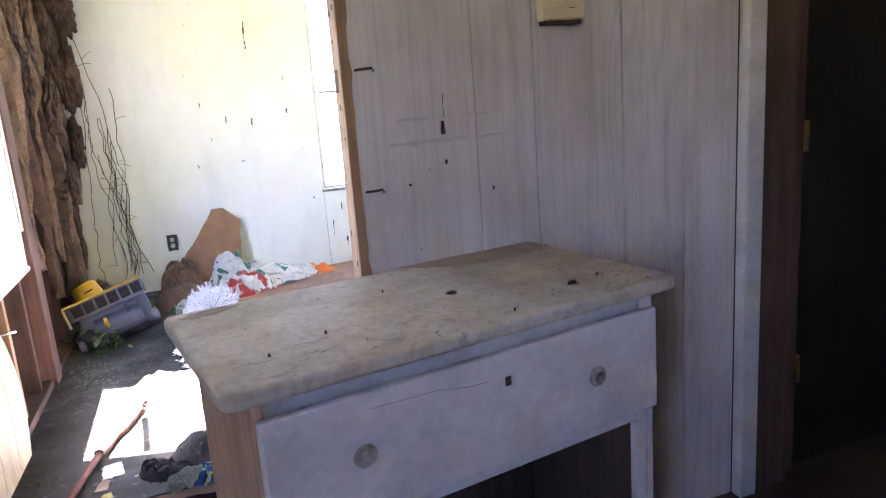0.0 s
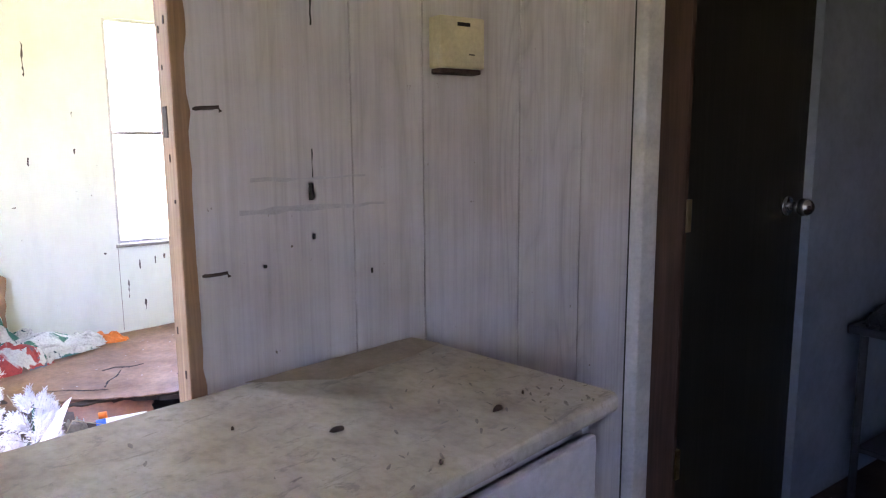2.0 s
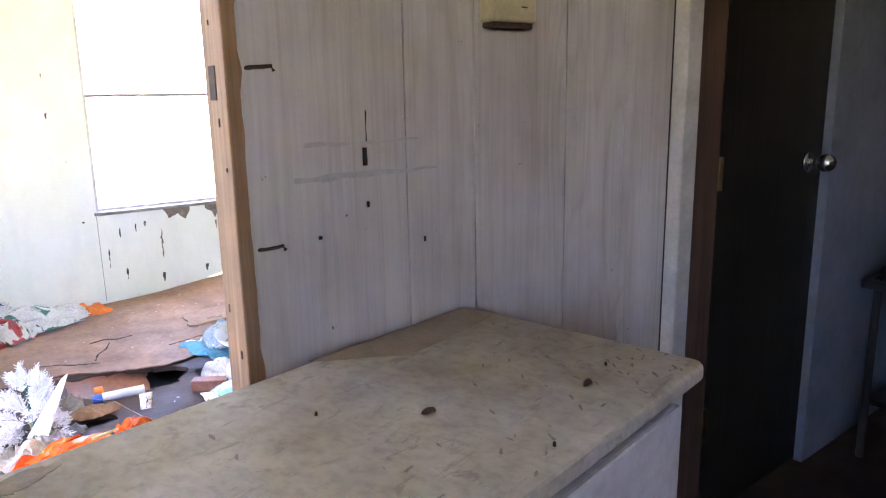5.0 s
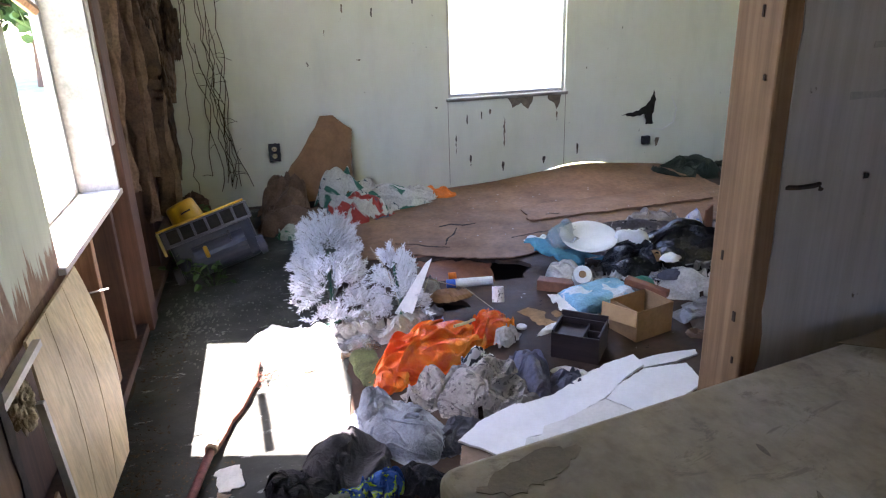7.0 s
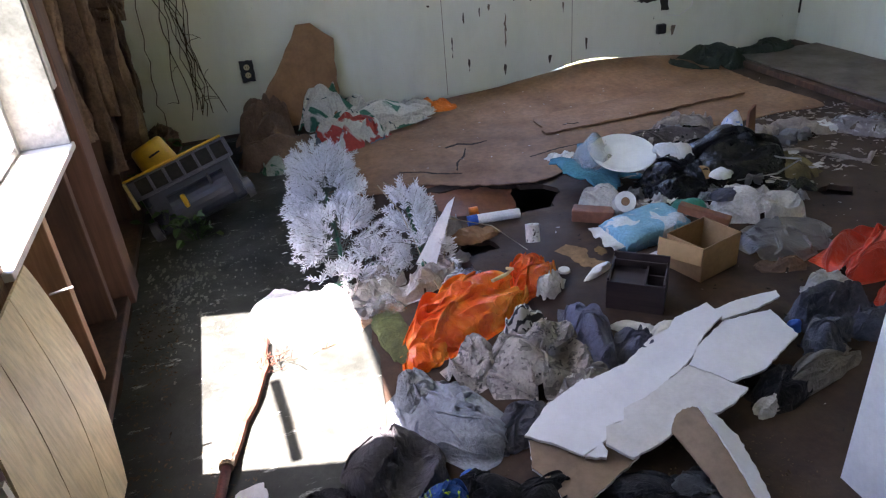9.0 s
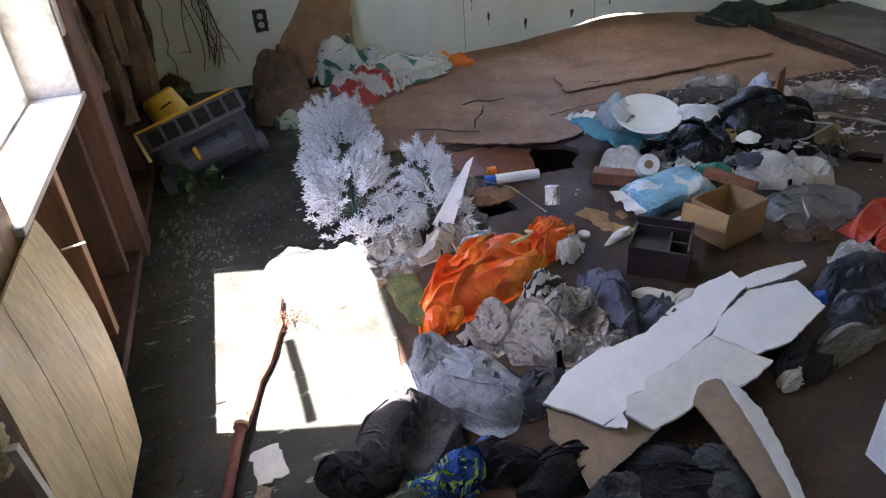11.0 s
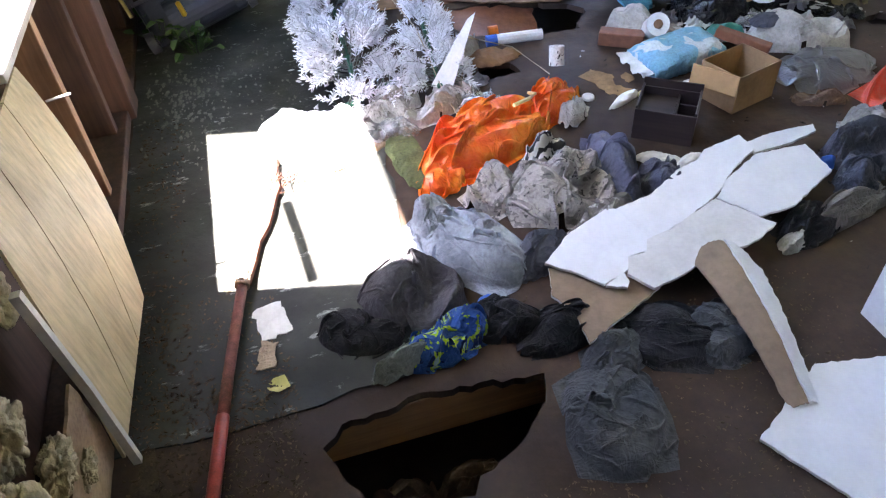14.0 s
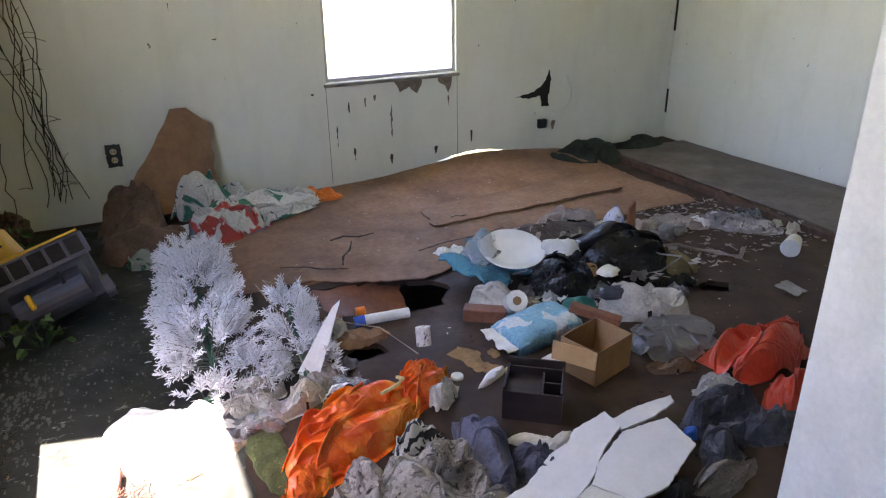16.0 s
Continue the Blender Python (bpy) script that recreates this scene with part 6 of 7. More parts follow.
W = "white painted piece of broken wallboard"
wallboard("wallboard_piece", [(0.354, 2.784), (0.442, 2.856), (0.565, 2.908), (0.586, 2.901), (0.611, 2.783), (0.586, 2.741), (0.544, 2.74), (0.518, 2.701), (0.45, 2.679), (0.41, 2.732)], 0.056, 1, -1, 1, W)
wallboard("wallboard_piece", [(0.587, 2.903), (0.703, 2.927), (0.825, 2.999), (0.886, 3.014), (0.872, 2.928), (0.85, 2.871), (0.748, 2.82), (0.686, 2.795), (0.612, 2.78)], 0.056, 0.5, 0.5, 2, W)
wallboard("wallboard_piece", [(0.89, 3.015), (0.936, 3.054), (1.056, 3.075), (1.054, 3.003), (0.959, 2.952), (0.913, 2.914), (0.853, 2.87), (0.873, 2.928)], 0.058, -1, -3, 3, W)
wallboard("wallboard_piece", [(0.924, 2.918), (1.051, 2.984), (1.201, 2.981), (1.194, 2.911), (1.192, 2.862), (1.122, 2.827), (1.017, 2.775), (0.912, 2.764), (0.898, 2.792), (0.853, 2.857)], 0.056, 1.5, 1, 4, W, amp=0.004)
wallboard("wallboard_piece", [(1.055, 2.995), (1.066, 3.044), (1.147, 3.061), (1.289, 3.064), (1.278, 3.036), (1.173, 3.006)], 0.056, 2, 2, 5, "narrow white piece of broken wallboard", amp=0.003)
wallboard("wallboard_piece", [(0.608, 2.775), (0.683, 2.789), (0.746, 2.817), (0.847, 2.857), (0.891, 2.788), (0.901, 2.76), (0.927, 2.728), (0.868, 2.699), (0.819, 2.683), (0.751, 2.684), (0.681, 2.666), (0.625, 2.645), (0.552, 2.63), (0.518, 2.687), (0.545, 2.736), (0.588, 2.738)], 0.055, 0.5, 0.5, 6, "off-white stained piece of broken wallboard", M_BOARDSTAIN)
wallboard("wallboard_piece", [(0.36, 2.779), (0.419, 2.748), (0.459, 2.694), (0.526, 2.712), (0.555, 2.698), (0.572, 2.646), (0.357, 2.548), (0.359, 2.596), (0.356, 2.652), (0.334, 2.697)], 0.035, 1, 1, 7, "broken wallboard piece showing its brown paper", M_BROWNPAPER, amp=0.004)
wallboard("wallboard_piece", [(0.449, 2.666), (0.504, 2.693), (0.504, 2.663), (0.492, 2.648)], 0.058, 2, 0, 8, "small chip of white wallboard")
wallboard("wallboard_piece", [(0.575, 2.245), (0.78, 2.36), (0.93, 2.33), (0.93, 2.10), (0.85, 1.99), (0.70, 2.01)], 0.004, 0, 0, 9, "large white wallboard piece lying flat", amp=0.004)
heap("white_rag", 0.98, 2.70, 0.05, 0.025, 20, 0.03, M_WHITECLOTH, 99, "torn strip of white board paper", "paper", 0.7, 20, group="torn paper", crisp=0.8)


def curled():
    c = empty("curled_wallboard", label="curled strip of wallboard with torn white and brown paper", category="wallboard", group="broken wallboard pieces")
    foot, head = Vector((0.695, 2.285, 0.006)), Vector((0.742, 2.695, 0.058))
    way = head - foot
    side = Vector((way.y, -way.x, 0)).normalized()

    def arch(u0, u1, lift, seed, thick, n=16):
        bm, g = bmesh.new(), {}
        rnd = random.Random(seed)
        for i in range(n + 1):
            for j in range(2 * n + 1):
                u, v = u0 + (u1 - u0) * i / n, j / (2 * n)
                v2 = v * (1 - 0.13 * abs(2 * u - 0.9) ** 2.5)
                w = 0.062 + 0.085 * v2 ** 1.2
                p = foot + way * v2 + side * ((u - 0.5) * w)
                e = 0.002 if j in (0, 2 * n) or i in (0, n) else 0.0
                z = p.z + lift + 0.034 * math.sin(math.pi * min(1, 0.08 + 0.9 * u)) * (0.5 + 0.5 * v2) + 0.022 * math.sin(math.pi * v2) + 0.002 * noise.noise(p * 25)
                g[i, j] = bm.verts.new((p.x + rnd.uniform(-e, e), p.y + rnd.uniform(-e, e), max(0.006, z)))
        fs = [bm.faces.new((g[i, j], g[i + 1, j], g[i + 1, j + 1], g[i, j + 1])) for i in range(n) for j in range(2 * n)]
        ext = bmesh.ops.extrude_face_region(bm, geom=fs)
        bmesh.ops.translate(bm, vec=(0, 0, -thick), verts=[v for v in ext["geom"] if isinstance(v, bmesh.types.BMVert)])
        return bm
    part("brown_paper", arch(0.0, 0.64, 0.0, 3, 0.005), M_BROWNPAPER, c, "torn brown paper face")
    part("white_edge", arch(0.60, 1.06, 0.006, 7, 0.008), M_BOARDFACE, c, "white plaster edge")
    return c


curled()
for k, (x, y, sx, sy, r) in enumerate(((0.85, 3.13, 0.07, 0.025, -30), (0.93, 3.10, 0.05, 0.02, 20), (0.92, 3.47, 0.07, 0.02, 25), (1.04, 2.72, 0.03, 0.02, 0))):
    heap("paper_strip", x, y, sx, sy, r, 0.02, M_PAPER, 100 + k, "crumpled strip of torn white paper", "paper", 0.5, 20, group="torn paper")
lid = bmesh.new()
bmesh.ops.create_cone(lid, cap_ends=True, segments=20, radius1=0.022, radius2=0.02, depth=0.008, matrix=pose(0.81, 3.52, 0.005))
tagged(part("jar_lid", lid, M_PAPER), "small round white lid", "lid")
lid = bmesh.new()
bmesh.ops.create_cone(lid, cap_ends=True, segments=20, radius1=0.022, radius2=0.02, depth=0.008, matrix=pose(0.985, 3.47, 0.005))
tagged(part("jar_lid", lid, M_YELLOWPALE), "small round yellow lid", "lid")
for k, pts in enumerate((((0.84, 3.66), (0.90, 3.69), (0.95, 3.63), (0.93, 3.56), (0.97, 3.52), (0.93, 3.48), (0.88, 3.53), (0.87, 3.60)), ((0.97, 3.60), (1.00, 3.63), (1.01, 3.58), (0.98, 3.56)))):
    tagged(part("floor_spot", slab(ragged(pts, 0.012, 0.006, 40 + k), [], 0.0008, 0.0022), M_TANSPOT), "tan rotten spot of bare floor", "stain", "rotten spots", "structure")


# ---- boxes and rubbish ----
def organiser():
    o = empty("desk_organiser", label="dark brown wooden desk organiser with open compartments", category="organiser")
    w, d, h, t = 0.175, 0.155, 0.125, 0.007
    part("front", box(-w / 2, w / 2, -d / 2, -d / 2 + t, 0, h * 0.80, 0.0015), M_ORG, o)
    part("back", box(-w / 2, w / 2, d / 2 - t, d / 2, 0, h, 0.0015), M_ORG, o)
    part("side", box(-w / 2, -w / 2 + t, -d / 2 + t, d / 2 - t, 0, h * 0.86, 0.0015), M_ORG, o)
    part("side", box(w / 2 - t, w / 2, -d / 2 + t, d / 2 - t, 0, h * 0.86, 0.0015), M_ORG, o)
    part("base", box(-w / 2 + t, w / 2 - t, -d / 2 + t, d / 2 - t, 0.002, 0.01), M_ORG, o)
    part("tray", box(-w / 2 + t, 0.02, -d / 2 + t, d / 2 - t - 0.02, h * 0.66, h * 0.70), M_ORG, o)
    part("divider", box(0.022, 0.028, -d / 2 + t, d / 2 - t, 0.01, h * 0.8), M_ORG, o)
    part("divider", box(0.03, w / 2 - t, -0.003, 0.003, 0.01, h * 0.74), M_ORG, o)
    part("divider", box(-w / 2 + t, w / 2 - t, d / 2 - 0.035, d / 2 - 0.03, 0.01, h * 0.9), M_ORG, o)
    o.matrix_world = pose(0.945, 3.27, 0.002, 0, 0, -38)
    return o


organiser()


def open_box():
    b = empty("cardboard_box", label="open tan cardboard box with a raised flap", category="box")
    w, d, h, t = 0.185, 0.15, 0.125, 0.004
    part("front", box(-w / 2, w / 2, -d / 2, -d / 2 + t, 0, h, 0.001), M_BOXTAN, b)
    part("back", box(-w / 2, w / 2, d / 2 - t, d / 2, 0, h, 0.001), M_BOXTAN, b)
    part("side", box(-w / 2, -w / 2 + t, -d / 2 + t, d / 2 - t, 0, h, 0.001), M_BOXTAN, b)
    part("side", box(w / 2 - t, w / 2, -d / 2 + t, d / 2 - t, 0, h, 0.001), M_BOXTAN, b)
    part("base", box(-w / 2 + t, w / 2 - t, -d / 2 + t, d / 2 - t, 0, 0.004), M_BOXTAN, b)
    fl = part("flap", box(-0.005, 0.0, 0.0, 0.15, -0.065, 0.0, 0.001), M_BOXLIGHT, b, "lighter raised cardboard flap")
    fl.matrix_basis = pose(-w / 2 - 0.003, -d / 2, h + 0.006, 0, 4, 16)
    b.matrix_world = pose(1.245, 3.365, 0.002, 0, 0, 16)
    return b


open_box()
bt = empty("white_bottle", label="white plastic bottle lying beside the cardboard box", category="bottle")
part("body", rod([(-0.06, 0, 0), (-0.055, 0, 0), (0.04, 0, 0), (0.055, 0, 0)], 0.024, 14, taper=0.75), M_PAPER, bt, smooth=True)
part("cap", rod([(0.055, 0, 0), (0.08, 0, 0)], 0.013, 12), M_GREYCLOTH, bt)
bt.matrix_world = pose(1.09, 3.425, 0.027, 0, 2, 20)
pk = empty("blue_package", pose(1.06, 3.53, 0.0, 5, -2, 8), label="blue and white plastic package, crushed", category="package")
part("wrap", warped(0.29, 0.17, 0.055, lambda u, v: (0, 0, 0.064 + 0.010 * noise.noise(Vector((u * 5, v * 4, 3))) + 0.007 * (0.4 - abs(noise.noise(Vector((u * 9, v * 6, 8))))) - 0.03 * (abs(2 * u - 1) ** 5 + abs(2 * v - 1) ** 5) * 0.6), 30, 5, 0.003), M_BLUEPACK, pk, smooth=True)
part("torn_end", warped(0.05, 0.15, 0.003, lambda u, v: (-0.05, 0.01, 0.03 + 0.012 * math.sin(v * 14) * (1 - u)), 12, 6, 0.004), M_PAPER, pk, "torn white end")
tagged(part("wooden_block", box(-0.08, 0.08, -0.03, 0.03, 0, 0.05, 0.004), M_REDBOARD), "red-brown wooden block on the floor", "block").matrix_world = pose(1.08, 3.82, 0.002, 0, 0, -35)
tagged(part("wooden_frame_piece", box(-0.09, 0.09, -0.02, 0.02, 0, 0.03, 0.004), M_REDBOARD), "red-brown piece of wooden frame", "wood piece").matrix_world = pose(1.34, 3.50, 0.10, 0, 8, -50)
tagged(part("broken_plank", slab([(-0.04, 0), (0.03, 0), (0.05, 0.14), (0.0, 0.12)], [], 0, 0.012), M_REDBOARD), "red-brown broken plank standing in the rubbish", "plank").matrix_world = pose(2.10, 4.22, 0.03, 80, 0, 20)

plate = empty("white_plate", label="white plate tilted on the rubbish heap", category="plate")
pb = bmesh.new()
prof = [(0.0, 0.004), (0.08, 0.004), (0.10, 0.008), (0.135, 0.022), (0.138, 0.026), (0.133, 0.027), (0.10, 0.014), (0.08, 0.010), (0.0, 0.010)]
rings = [[pb.verts.new((r * math.cos(a * math.tau / 36), r * math.sin(a * math.tau / 36), z)) for a in range(36)] if r else [pb.verts.new((0, 0, z))] for r, z in prof]
for r0, r1 in zip(rings, rings[1:]):
    for a in range(36):
        b = (a + 1) % 36
        q = [r0[a % len(r0)], r0[b % len(r0)], r1[b % len(r1)], r1[a % len(r1)]]
        q = list(dict.fromkeys(q))
        if len(q) > 2:
            pb.faces.new(q)
part("dish", pb, M_PLATE, plate, smooth=True)
plate.matrix_world = pose(1.365, 4.10, 0.11, 14, -4, 0)
heap("clear_plastic", 1.28, 4.19, 0.13, 0.10, 45, 0.07, M_CLEAR, 110, "crumpled clear plastic bag", "plastic bag", 1.2, 34, crisp=0.8, z=0.085)
tl = part("teal_cloth", warped(0.30, 0.26, 0.006, lambda u, v: (0.03 * math.sin(v * 9), 0.03 * math.sin(u * 11), 0.03 + 0.035 * math.sin(u * 4 + 1) * math.sin(v * 3 + 0.4)), 16, 11, 0.012), M_TEAL, smooth=True)
tl.matrix_world = pose(1.15, 3.965, 0.012, 15, 0, 22)
tagged(tl, "teal blue cloth with a jagged edge", "cloth")
heap("black_rubbish_bag", 1.80, 4.00, 0.27, 0.23, -30, 0.17, M_BLACKFILM, 112, "black shiny rubbish bag, torn open", "rubbish bag", 0.9, 60, crisp=0.5)
heap("black_rubbish_bag", 1.48, 3.88, 0.17, 0.15, -30, 0.12, M_BLACKFILM, 113, "black shiny rubbish bag, spilling scraps", "rubbish bag", 0.9, 54, crisp=0.5)
heap("rubbish_mound", 1.75, 4.35, 0.26, 0.12, -20, 0.08, M_SCRAPS, 114, "mixed scraps of paper, plastic and fluff", "rubbish", 2.0, 54)
heap("white_paper", 1.55, 4.02, 0.09, 0.055, -30, 0.04, M_PAPER, 115, "crumpled white paper on the rubbish bag", "paper", 0.9, 28, z=0.11, group="torn paper", crisp=0.8)
heap("white_paper", 1.62, 3.78, 0.05, 0.04, 10, 0.03, M_PAPER, 116, "folded white paper on the rubbish bag", "paper", 0.3, 16, z=0.10, group="torn paper", crisp=0.8)
heap("tan_paper", 1.55, 3.82, 0.04, 0.035, 0, 0.04, M_BOXTAN, 117, "tan crumpled paper in the rubbish", "paper", 0.7, 18, z=0.09, group="torn paper")
heap("white_cloth_roll", 1.17, 3.88, 0.12, 0.09, -40, 0.08, M_WHITECLOTH, 118, "white cloth bundle beside a paper roll", "cloth", 1.5, 40)
rl = bmesh.new()
bmesh.ops.create_cone(rl, cap_ends=True, segments=24, radius1=0.04, radius2=0.04, depth=0.09, matrix=pose(0, 0, 0.045))
roll = empty("paper_roll", label="white paper roll with a cardboard core", category="paper roll")
part("roll", rl, M_PAPER, roll)
rc = bmesh.new()
bmesh.ops.create_cone(rc, cap_ends=True, segments=18, radius1=0.016, radius2=0.016, depth=0.004, matrix=pose(0, 0, 0.092))
part("core", rc, M_CARDBOARD, roll)
roll.matrix_world = pose(1.19, 3.80, 0.05, 55, 0, -20)
heap("green_rag", 1.42, 3.70, 0.06, 0.04, -20, 0.10, M_TEALGREEN, 119, "green plastic rag in the rubbish", "rag", 0.8, 22, z=0.02)
heap("white_shirt", 1.66, 3.61, 0.19, 0.115, -18, 0.08, M_WHITECLOTH, 120, "dirty white shirt with dark stains", "shirt", 1.4, 46)
heap("dark_patch_cloth", 1.55, 3.66, 0.06, 0.04, -10, 0.03, M_SLATE2, 121, "dark cloth on the white shirt", "cloth", 0.6, 20, z=0.07)
heap("grey_plastic", 1.62, 3.40, 0.20, 0.14, 20, 0.012, M_GREYFILM, 122, "grey translucent plastic sheet, crumpled", "plastic sheet", 1.2, 46, crisp=0.5)
heap("brown_rag", 1.47, 3.24, 0.09, 0.035, -20, 0.010, M_BROWNCLOTH, 123, "brown rag on the floor", "rag", 1.0, 30)
heap("blue_white_ball", 2.08, 4.32, 0.055, 0.055, 0, 0.10, M_BLUEWHITE, 124, "pale blue and white crumpled paper ball", "paper", 0.8, 22, z=0.02, crisp=0.8)
heap("fluff", 1.92, 4.48, 0.16, 0.08, -30, 0.07, M_LINT, 125, "beige clump of loose fluff", "fluff", 1.5, 44)
heap("dry_moss", 2.02, 3.92, 0.10, 0.17, 20, 0.05, M_DRYMOSS, 126, "olive-brown dry moss and straw", "moss", 1.5, 44)
heap("lint_clump", 2.42, 4.25, 0.16, 0.10, -25, 0.03, M_LINT, 127, "grey-beige pile of lint", "lint", 1.7, 50)
heap("plastic_scrap_mound", 2.68, 4.08, 0.20, 0.11, -50, 0.03, M_SCRAPS2, 128, "pile of pale plastic and paper scraps", "rubbish", 1.9, 54)
heap("green_carpet_scrap", 2.72, 5.42, 0.27, 0.17, -12, 0.11, M_DARKGREEN, 129, "dark green carpet scrap humped by the wall", "carpet", 0.7, 40)
heap("green_carpet_scrap", 3.20, 5.48, 0.24, 0.10, -8, 0.07, M_DARKGREEN, 130, "dark green carpet scrap in the corner", "carpet", 0.7, 34)
tagged(part("hose", rod([(2.05, 4.05, 0.02), (2.18, 3.98, 0.03), (2.30, 3.85, 0.02), (2.36, 3.78, 0.015), (2.44, 3.84, 0.015)], 0.012, 8), M_LINT), "pale crushed hose on the floor", "hose")
tagged(part("loose_wire", rod([(1.70, 3.78, 0.06), (1.78, 3.66, 0.12), (1.90, 3.68, 0.15), (1.93, 3.82, 0.10), (1.85, 3.9, 0.12)], 0.004, 6), M_GREYCLOTH), "grey wire loop on the rubbish bag", "wire", "loose wires")
cup = bmesh.new()
bmesh.ops.create_cone(cup, cap_ends=True, segments=20, radius1=0.042, radius2=0.032, depth=0.11, matrix=pose(2.62, 3.73, 0.043, 0, 90, 30))
tagged(part("white_cup", cup, M_PAPER), "white paper cup lying on its side", "cup")
tube = empty("glue_tube", label="white tube with blue and orange ends by the hole", category="tube")
part("tube_body", rod([(0.66, 3.985, 0.024), (0.83, 3.965, 0.024)], 0.020, 12), M_PAPER, tube)
part("blue_end", rod([(0.62, 3.99, 0.022), (0.66, 3.985, 0.024)], 0.021, 12), M_BLUE, tube, "blue plastic end")
part("orange_end", rod([(0.635, 4.01, 0.05), (0.67, 4.005, 0.052)], 0.018, 12), M_ORANGE, tube, "orange plastic end")
gp = part("grey_card", slab(ragged([(-0.05, -0.04), (0.05, -0.05), (0.06, 0.04), (-0.05, 0.05)], 0.02, 0.006, 4), [], 0, 0.003), M_GREYCLOTH)
gp.matrix_world = pose(2.29, 3.46, 0.015, 10, 5, 20)
tagged(gp, "grey piece of card on the floor", "card")


rnd_s = random.Random(77)
for k in range(64):
    if k < 20 or k >= 40:
        x, y, zz = rnd_s.uniform(1.22, 2.05), rnd_s.uniform(3.62, 4.45), rnd_s.uniform(0.0, 0.03)
    elif k < 30:
        x, y, zz = rnd_s.uniform(2.2, 2.9), rnd_s.uniform(3.85, 4.4), 0.0
    else:
        x, y, zz = rnd_s.uniform(-0.05, 0.5), rnd_s.uniform(3.52, 3.75), 0.004
    if 1.22 < x < 1.58 and 3.95 < y < 4.28:
        y -= 0.33
    w = rnd_s.uniform(0.03, 0.065)
    mt, lb = rnd_s.choice(((M_PAPER, "white crumpled paper scrap in the rubbish"), (M_WHITECLOTH, "dirty white rag scrap in the rubbish"), (M_BLACKFILM, "black plastic scrap in the rubbish"), (M_GREYFILM, "grey plastic scrap in the rubbish"), (M_LINT, "beige scrap of fluff in the rubbish"), (M_CLEAR, "clear plastic scrap in the rubbish")))
    heap("rubbish_scrap", x, y, w, w * rnd_s.uniform(0.5, 1.0), rnd_s.uniform(0, 180), rnd_s.uniform(0.006, 0.025), mt, 300 + k, lb, "scrap", 1.1, 24, z=zz, edge=0.75, group="scraps in the rubbish", crisp=0.8)


# ---- small floor litter ----
def litter(name, n, x0, x1, y0, y1, size, mat, seed, label, z=0.001):
    rnd = random.Random(seed)
    bm = bmesh.new()
    for _ in range(n):
        x, y = rnd.uniform(x0, x1), rnd.uniform(y0, y1)
        if -0.27 < x < 0.29 and 2.28 < y < 2.62 or 0.5 < x < 1.12 and 3.95 < y < 4.42:
            continue
        r = size * rnd.uniform(0.4, 1.6)
        a0 = rnd.uniform(0, math.tau)
        el = rnd.uniform(0.12, 0.6)
        c, sn = math.cos(a0), math.sin(a0)
        vs = []
        for k in range(5):
            px, py = r * math.cos(k * math.tau / 5) * rnd.uniform(0.6, 1), r * el * math.sin(k * math.tau / 5) * rnd.uniform(0.6, 1)
            vs.append(bm.verts.new((x + px * c - py * sn, y + px * sn + py * c, z + rnd.uniform(0.0, r * 0.3))))
        top = bm.verts.new((x, y, z + r * rnd.uniform(0.15, 0.4)))
        for k in range(5):
            bm.faces.new((vs[k], vs[(k + 1) % 5], top))
    return tagged(part(name, bm, mat), label, "litter", kind="stuff")


litter("floor_crumb_litter", 3200, -0.62, 0.95, 1.85, 2.62, 0.0032, M_TANCRUMB, 1, "tan crumbs and splinters on the floor")
litter("floor_crumb_litter", 1200, -0.62, -0.28, 1.9, 3.1, 0.005, M_TANCRUMB, 2, "tan crumbs and wood chips along the wall", 0.006)
litter("floor_crumb_litter", 2600, -0.40, 0.30, 1.98, 2.40, 0.0038, M_TANCRUMB, 31, "sawdust of rotten board beside the hole", 0.001)
litter("paint_flake_litter", 150, -0.60, 0.05, 3.85, 4.5, 0.005, M_OLDPAINT, 3, "pale flakes of paint on the dark floor", 0.006)


def paint_remains(n, cx, cy, wx, wy, size, seed):
    """Worn islands of old paint, thin as a coat, longer along the boards."""
    rnd = random.Random(seed)
    bm = bmesh.new()
    for _ in range(n):
        x, y = cx + rnd.gauss(0, wx), cy + rnd.gauss(0, wy)
        if not (-0.62 < x < 0.06):
            continue
        r = size * rnd.uniform(0.25, 1.0) ** 1.5
        m = rnd.randint(9, 14)
        z = rnd.uniform(0.0065, 0.0075)
        ring = [bm.verts.new((x + r * 0.45 * rnd.uniform(0.35, 1.1) * math.cos(k * math.tau / m), y + r * rnd.uniform(0.35, 1.1) * math.sin(k * math.tau / m), z)) for k in range(m)]
        mid = bm.verts.new((x, y, z + 0.0005))
        for k in range(m):
            bm.faces.new((ring[k], ring[(k + 1) % m], mid))
    return tagged(part("old_paint_patch", bm, M_OLDPAINT), "grey-white worn patches of old paint on the dark floor", "paint", kind="stuff")


paint_remains(260, -0.48, 4.02, 0.07, 0.14, 0.022, 8)
paint_remains(150, -0.42, 3.70, 0.10, 0.25, 0.013, 18)
paint_remains(130, -0.28, 4.10, 0.12, 0.22, 0.015, 28)
paint_remains(60, -0.10, 4.25, 0.10, 0.15, 0.012, 38)
litter("scrap_litter", 260, 0.4, 2.9, 2.6, 4.6, 0.007, M_SCRAPLIGHT, 4, "pale scraps scattered over the floor")
litter("scrap_litter", 90, 0.4, 2.8, 4.5, 5.5, 0.007, M_SCRAPLIGHT, 5, "pale scraps on the hardboard", 0.03)
litter("dirt_litter", 300, 0.1, 2.6, 2.2, 4.4, 0.008, M_BLACK, 6, "dark crumbs of dirt on the floor")
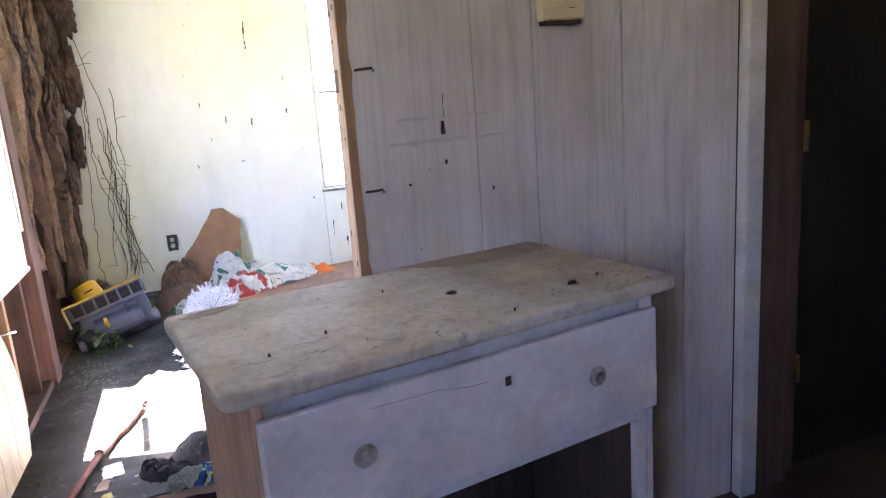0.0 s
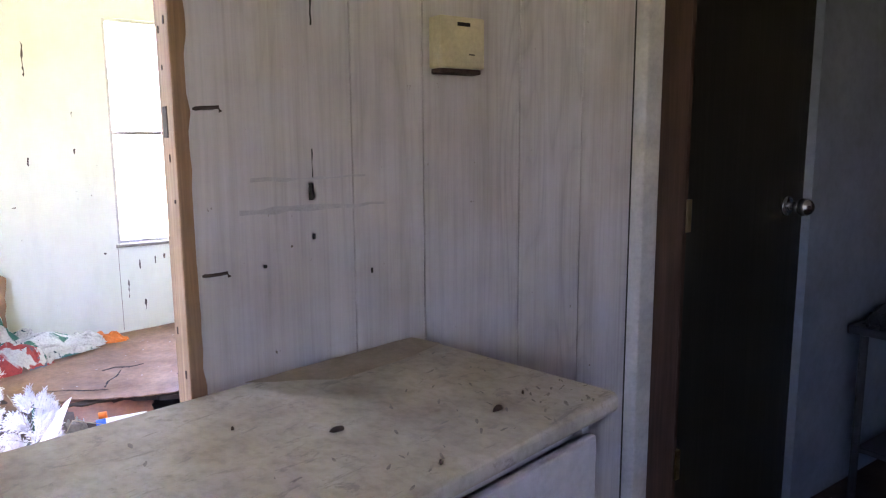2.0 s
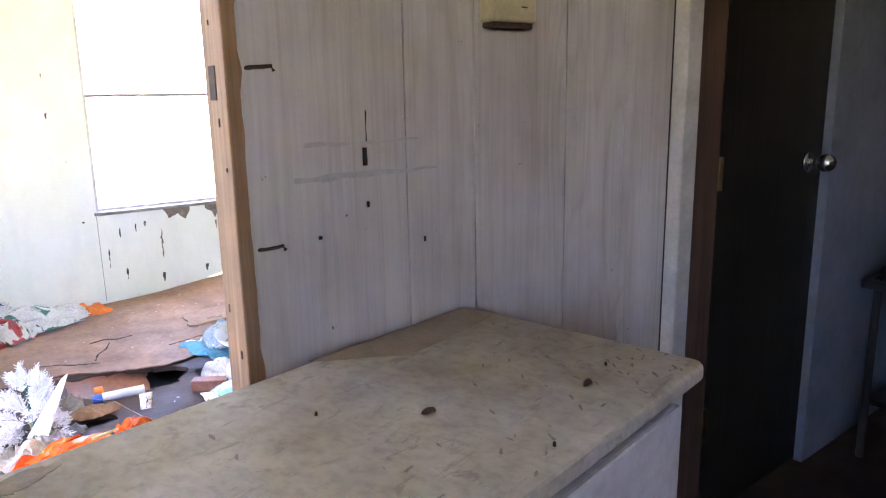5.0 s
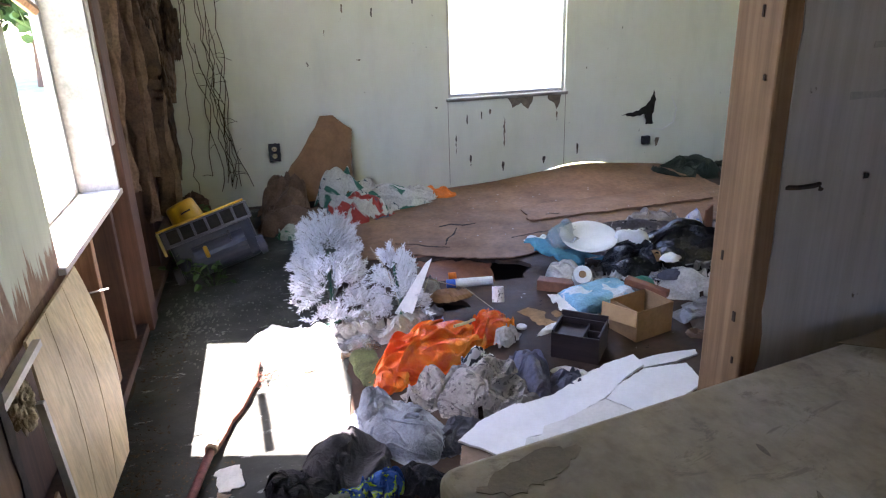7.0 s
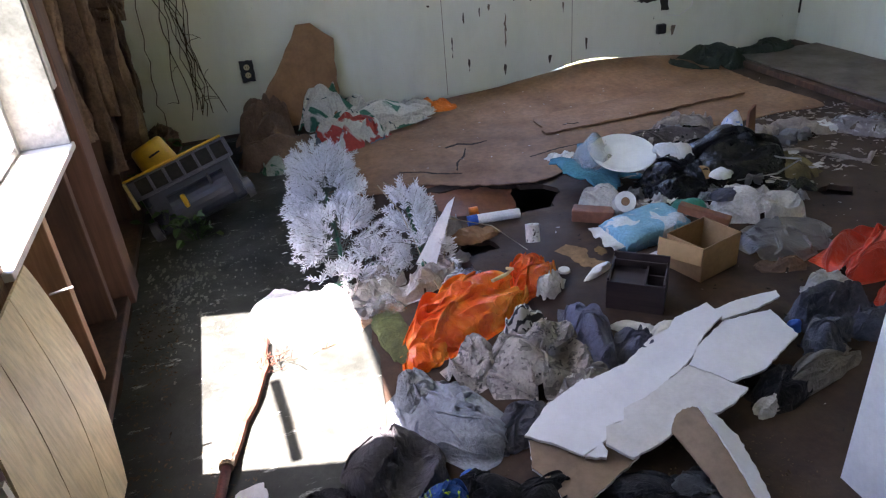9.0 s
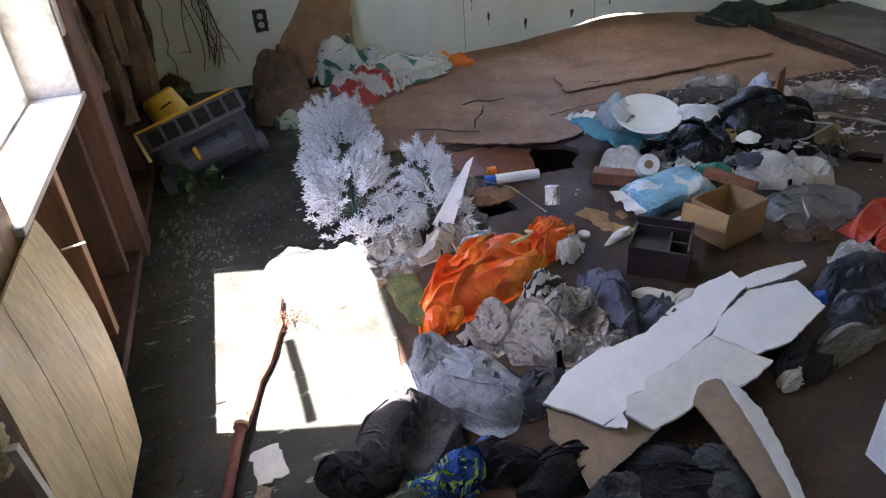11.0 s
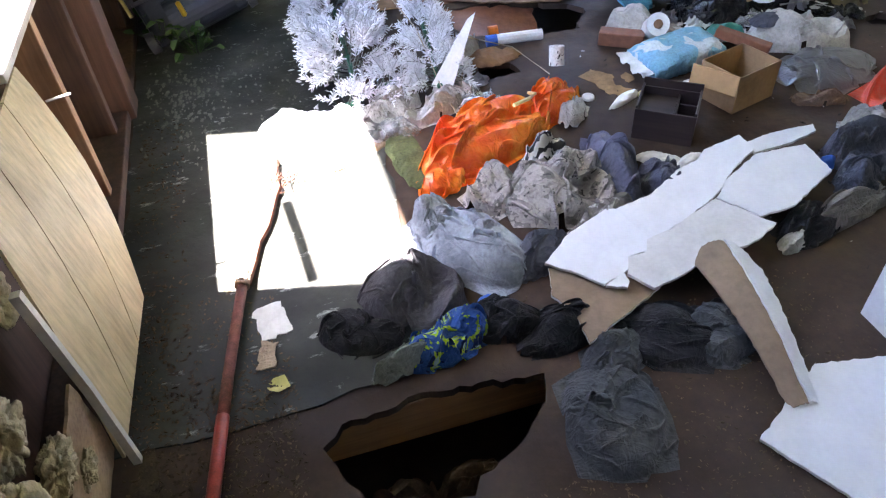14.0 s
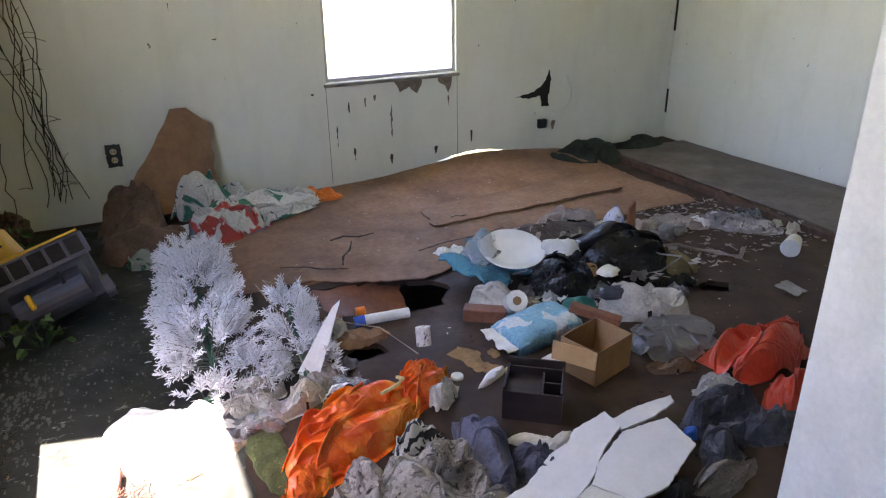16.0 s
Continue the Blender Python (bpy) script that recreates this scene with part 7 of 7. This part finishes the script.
litter("rubbish_litter", 420, 2.15, 3.0, 3.75, 4.5, 0.019, M_LINT, 7, "pale shreds of plastic and paper")
litter("tree_litter", 120, -0.1, 0.45, 3.55, 4.1, 0.014, M_PAPER, 9, "white shreds round the artificial tree", 0.006)
litter("bag_litter", 240, 1.25, 2.15, 3.65, 4.5, 0.022, M_SCRAPLIGHT, 10, "pale shreds in the rubbish heap", 0.03)
for k, (x, y, sx, sy, h) in enumerate(((-0.10, 2.44, 0.10, 0.08, 0.10), (0.06, 2.46, 0.09, 0.07, 0.06), (0.95, 4.12, 0.12, 0.1, 0.05))):
    heap("crawl_space_clump", x, y, sx, sy, 20 * k, h, M_LINING2, 140 + k, "brown clump of fallen insulation under the floor", "insulation", 1.2, 30, z=-0.27)


# ---- outside ----
def tree(x, y, z, height, spread, seed):
    tr = empty("tree", label="leafy green tree beyond the field", category="tree", group="trees outside")
    rnd = random.Random(seed)
    part("trunk", rod([(x, y, z), (x + 0.1, y, z + height * 0.3), (x, y + 0.1, z + height * 0.7)], 0.18, 8, taper=0.4), M_REDSTUD, tr)
    limbs, lv = bmesh.new(), bmesh.new()
    for _ in range(26):
        a, f = rnd.uniform(0, math.tau), rnd.uniform(0.2, 0.95)
        p = Vector((x, y, z + height * f * 0.75))
        q = p + Vector((math.cos(a), math.sin(a), rnd.uniform(0.1, 0.7))) * spread * rnd.uniform(0.5, 1.0) * (1.15 - f * 0.6)
        rod([p, q], 0.05, 5, limbs, 0.3)
        for _ in range(150):
            o = q + Vector((rnd.gauss(0, 1), rnd.gauss(0, 1), rnd.gauss(0, 0.8))) * spread * 0.24
            leaf_bm(lv, Matrix.Translation(o) @ Euler((rnd.uniform(0, 6), rnd.uniform(0, 6), rnd.uniform(0, 6))).to_matrix().to_4x4(), rnd.uniform(0.2, 0.45), rnd.uniform(0.15, 0.3))
    part("limbs", limbs, M_REDSTUD, tr)
    part("crown", lv, M_LEAF, tr)


for k, (x, y, h, sp) in enumerate(TREES):
    tree(x, y, -0.6, h, sp, k)
tagged(part("ground", slab([(-300, -300), (300, -300), (300, 300), (-300, 300)], [[(-0.85, YB - 0.2), (XR + 0.2, YB - 0.2), (XR + 0.2, YF + 0.2), (-0.85, YF + 0.2)]], -0.75, -0.6), M_GRASS), "sunlit dry grass round the house", "ground", kind="structure")

# ---- stains and patches with a shape of their own ----
def stain(name, corners, z, mat, seed, label, step=0.02, amp=0.008):
    return tagged(part(name, slab(ragged(corners, step, amp, seed), [], z, z + 0.0006), mat), label, "stain", kind="structure")


stain("dresser_top_patch", DRESSER_STAIN_A, 0.8853, M_DUSTDARK, 1, "dark damp stain on the dresser top", 0.006, 0.0045)
stain("dresser_top_patch", DRESSER_PATCH_B, 0.8853, M_TOPBROWN, 2, "browner patch along the back of the dresser top", 0.04, 0.003)
for x0, x1, z, h in ((0.56, 0.84, 1.150, 0.010), (0.58, 0.80, 1.205, 0.006)):
    sm = tagged(part("wall_smudge", slab(ragged([(x0, z), (x1, z + 0.004), (x1, z + h), (x0, z + h)], 0.03, 0.003, 3), [], 0, 0.0005), M_SMUDGE), "faint grey smudge on the panelling", "smudge", kind="structure")
    sm.matrix_world = pose(0, YP - 0.0061, 0, 90, 0, 0)

# dirt drifts along the wall and the hole
for k, (x, y, sx, sy, h) in enumerate(((-0.57, 2.28, 0.06, 0.25, 0.010),)):
    heap("dirt_drift", x, y, sx, sy, 5 * k, h, M_DIRTDRIFT, 160 + k, "drift of brown rotten wood crumbs on the floor", "dirt", 0.10, 30, z=0.001, edge=0.35, group="dirt drifts")
litter("brown_crumb_litter", 2200, -0.62, -0.26, 1.9, 2.75, 0.007, M_DIRTDRIFT, 21, "dark brown crumbs of rotten board", 0.006)
litter("brown_crumb_litter", 900, -0.30, 0.9, 1.9, 2.75, 0.006, M_DIRTDRIFT, 22, "dark brown crumbs of rotten board", 0.001)
litter("brown_crumb_litter", 500, -0.62, -0.48, 2.7, 3.9, 0.008, M_DIRTDRIFT, 23, "dark brown crumbs along the sole plate", 0.006)
heap("red_scrap", -0.40, 2.36, 0.025, 0.014, -15, 0.008, M_RED, 170, "small red plastic scrap beside the pole", "scrap", 0.3, 14)
heap("leaf_scrap", -0.50, 2.42, 0.03, 0.012, 50, 0.006, M_TANCLOTH, 171, "dry pale leaf on the floor", "leaf", 0.3, 14)
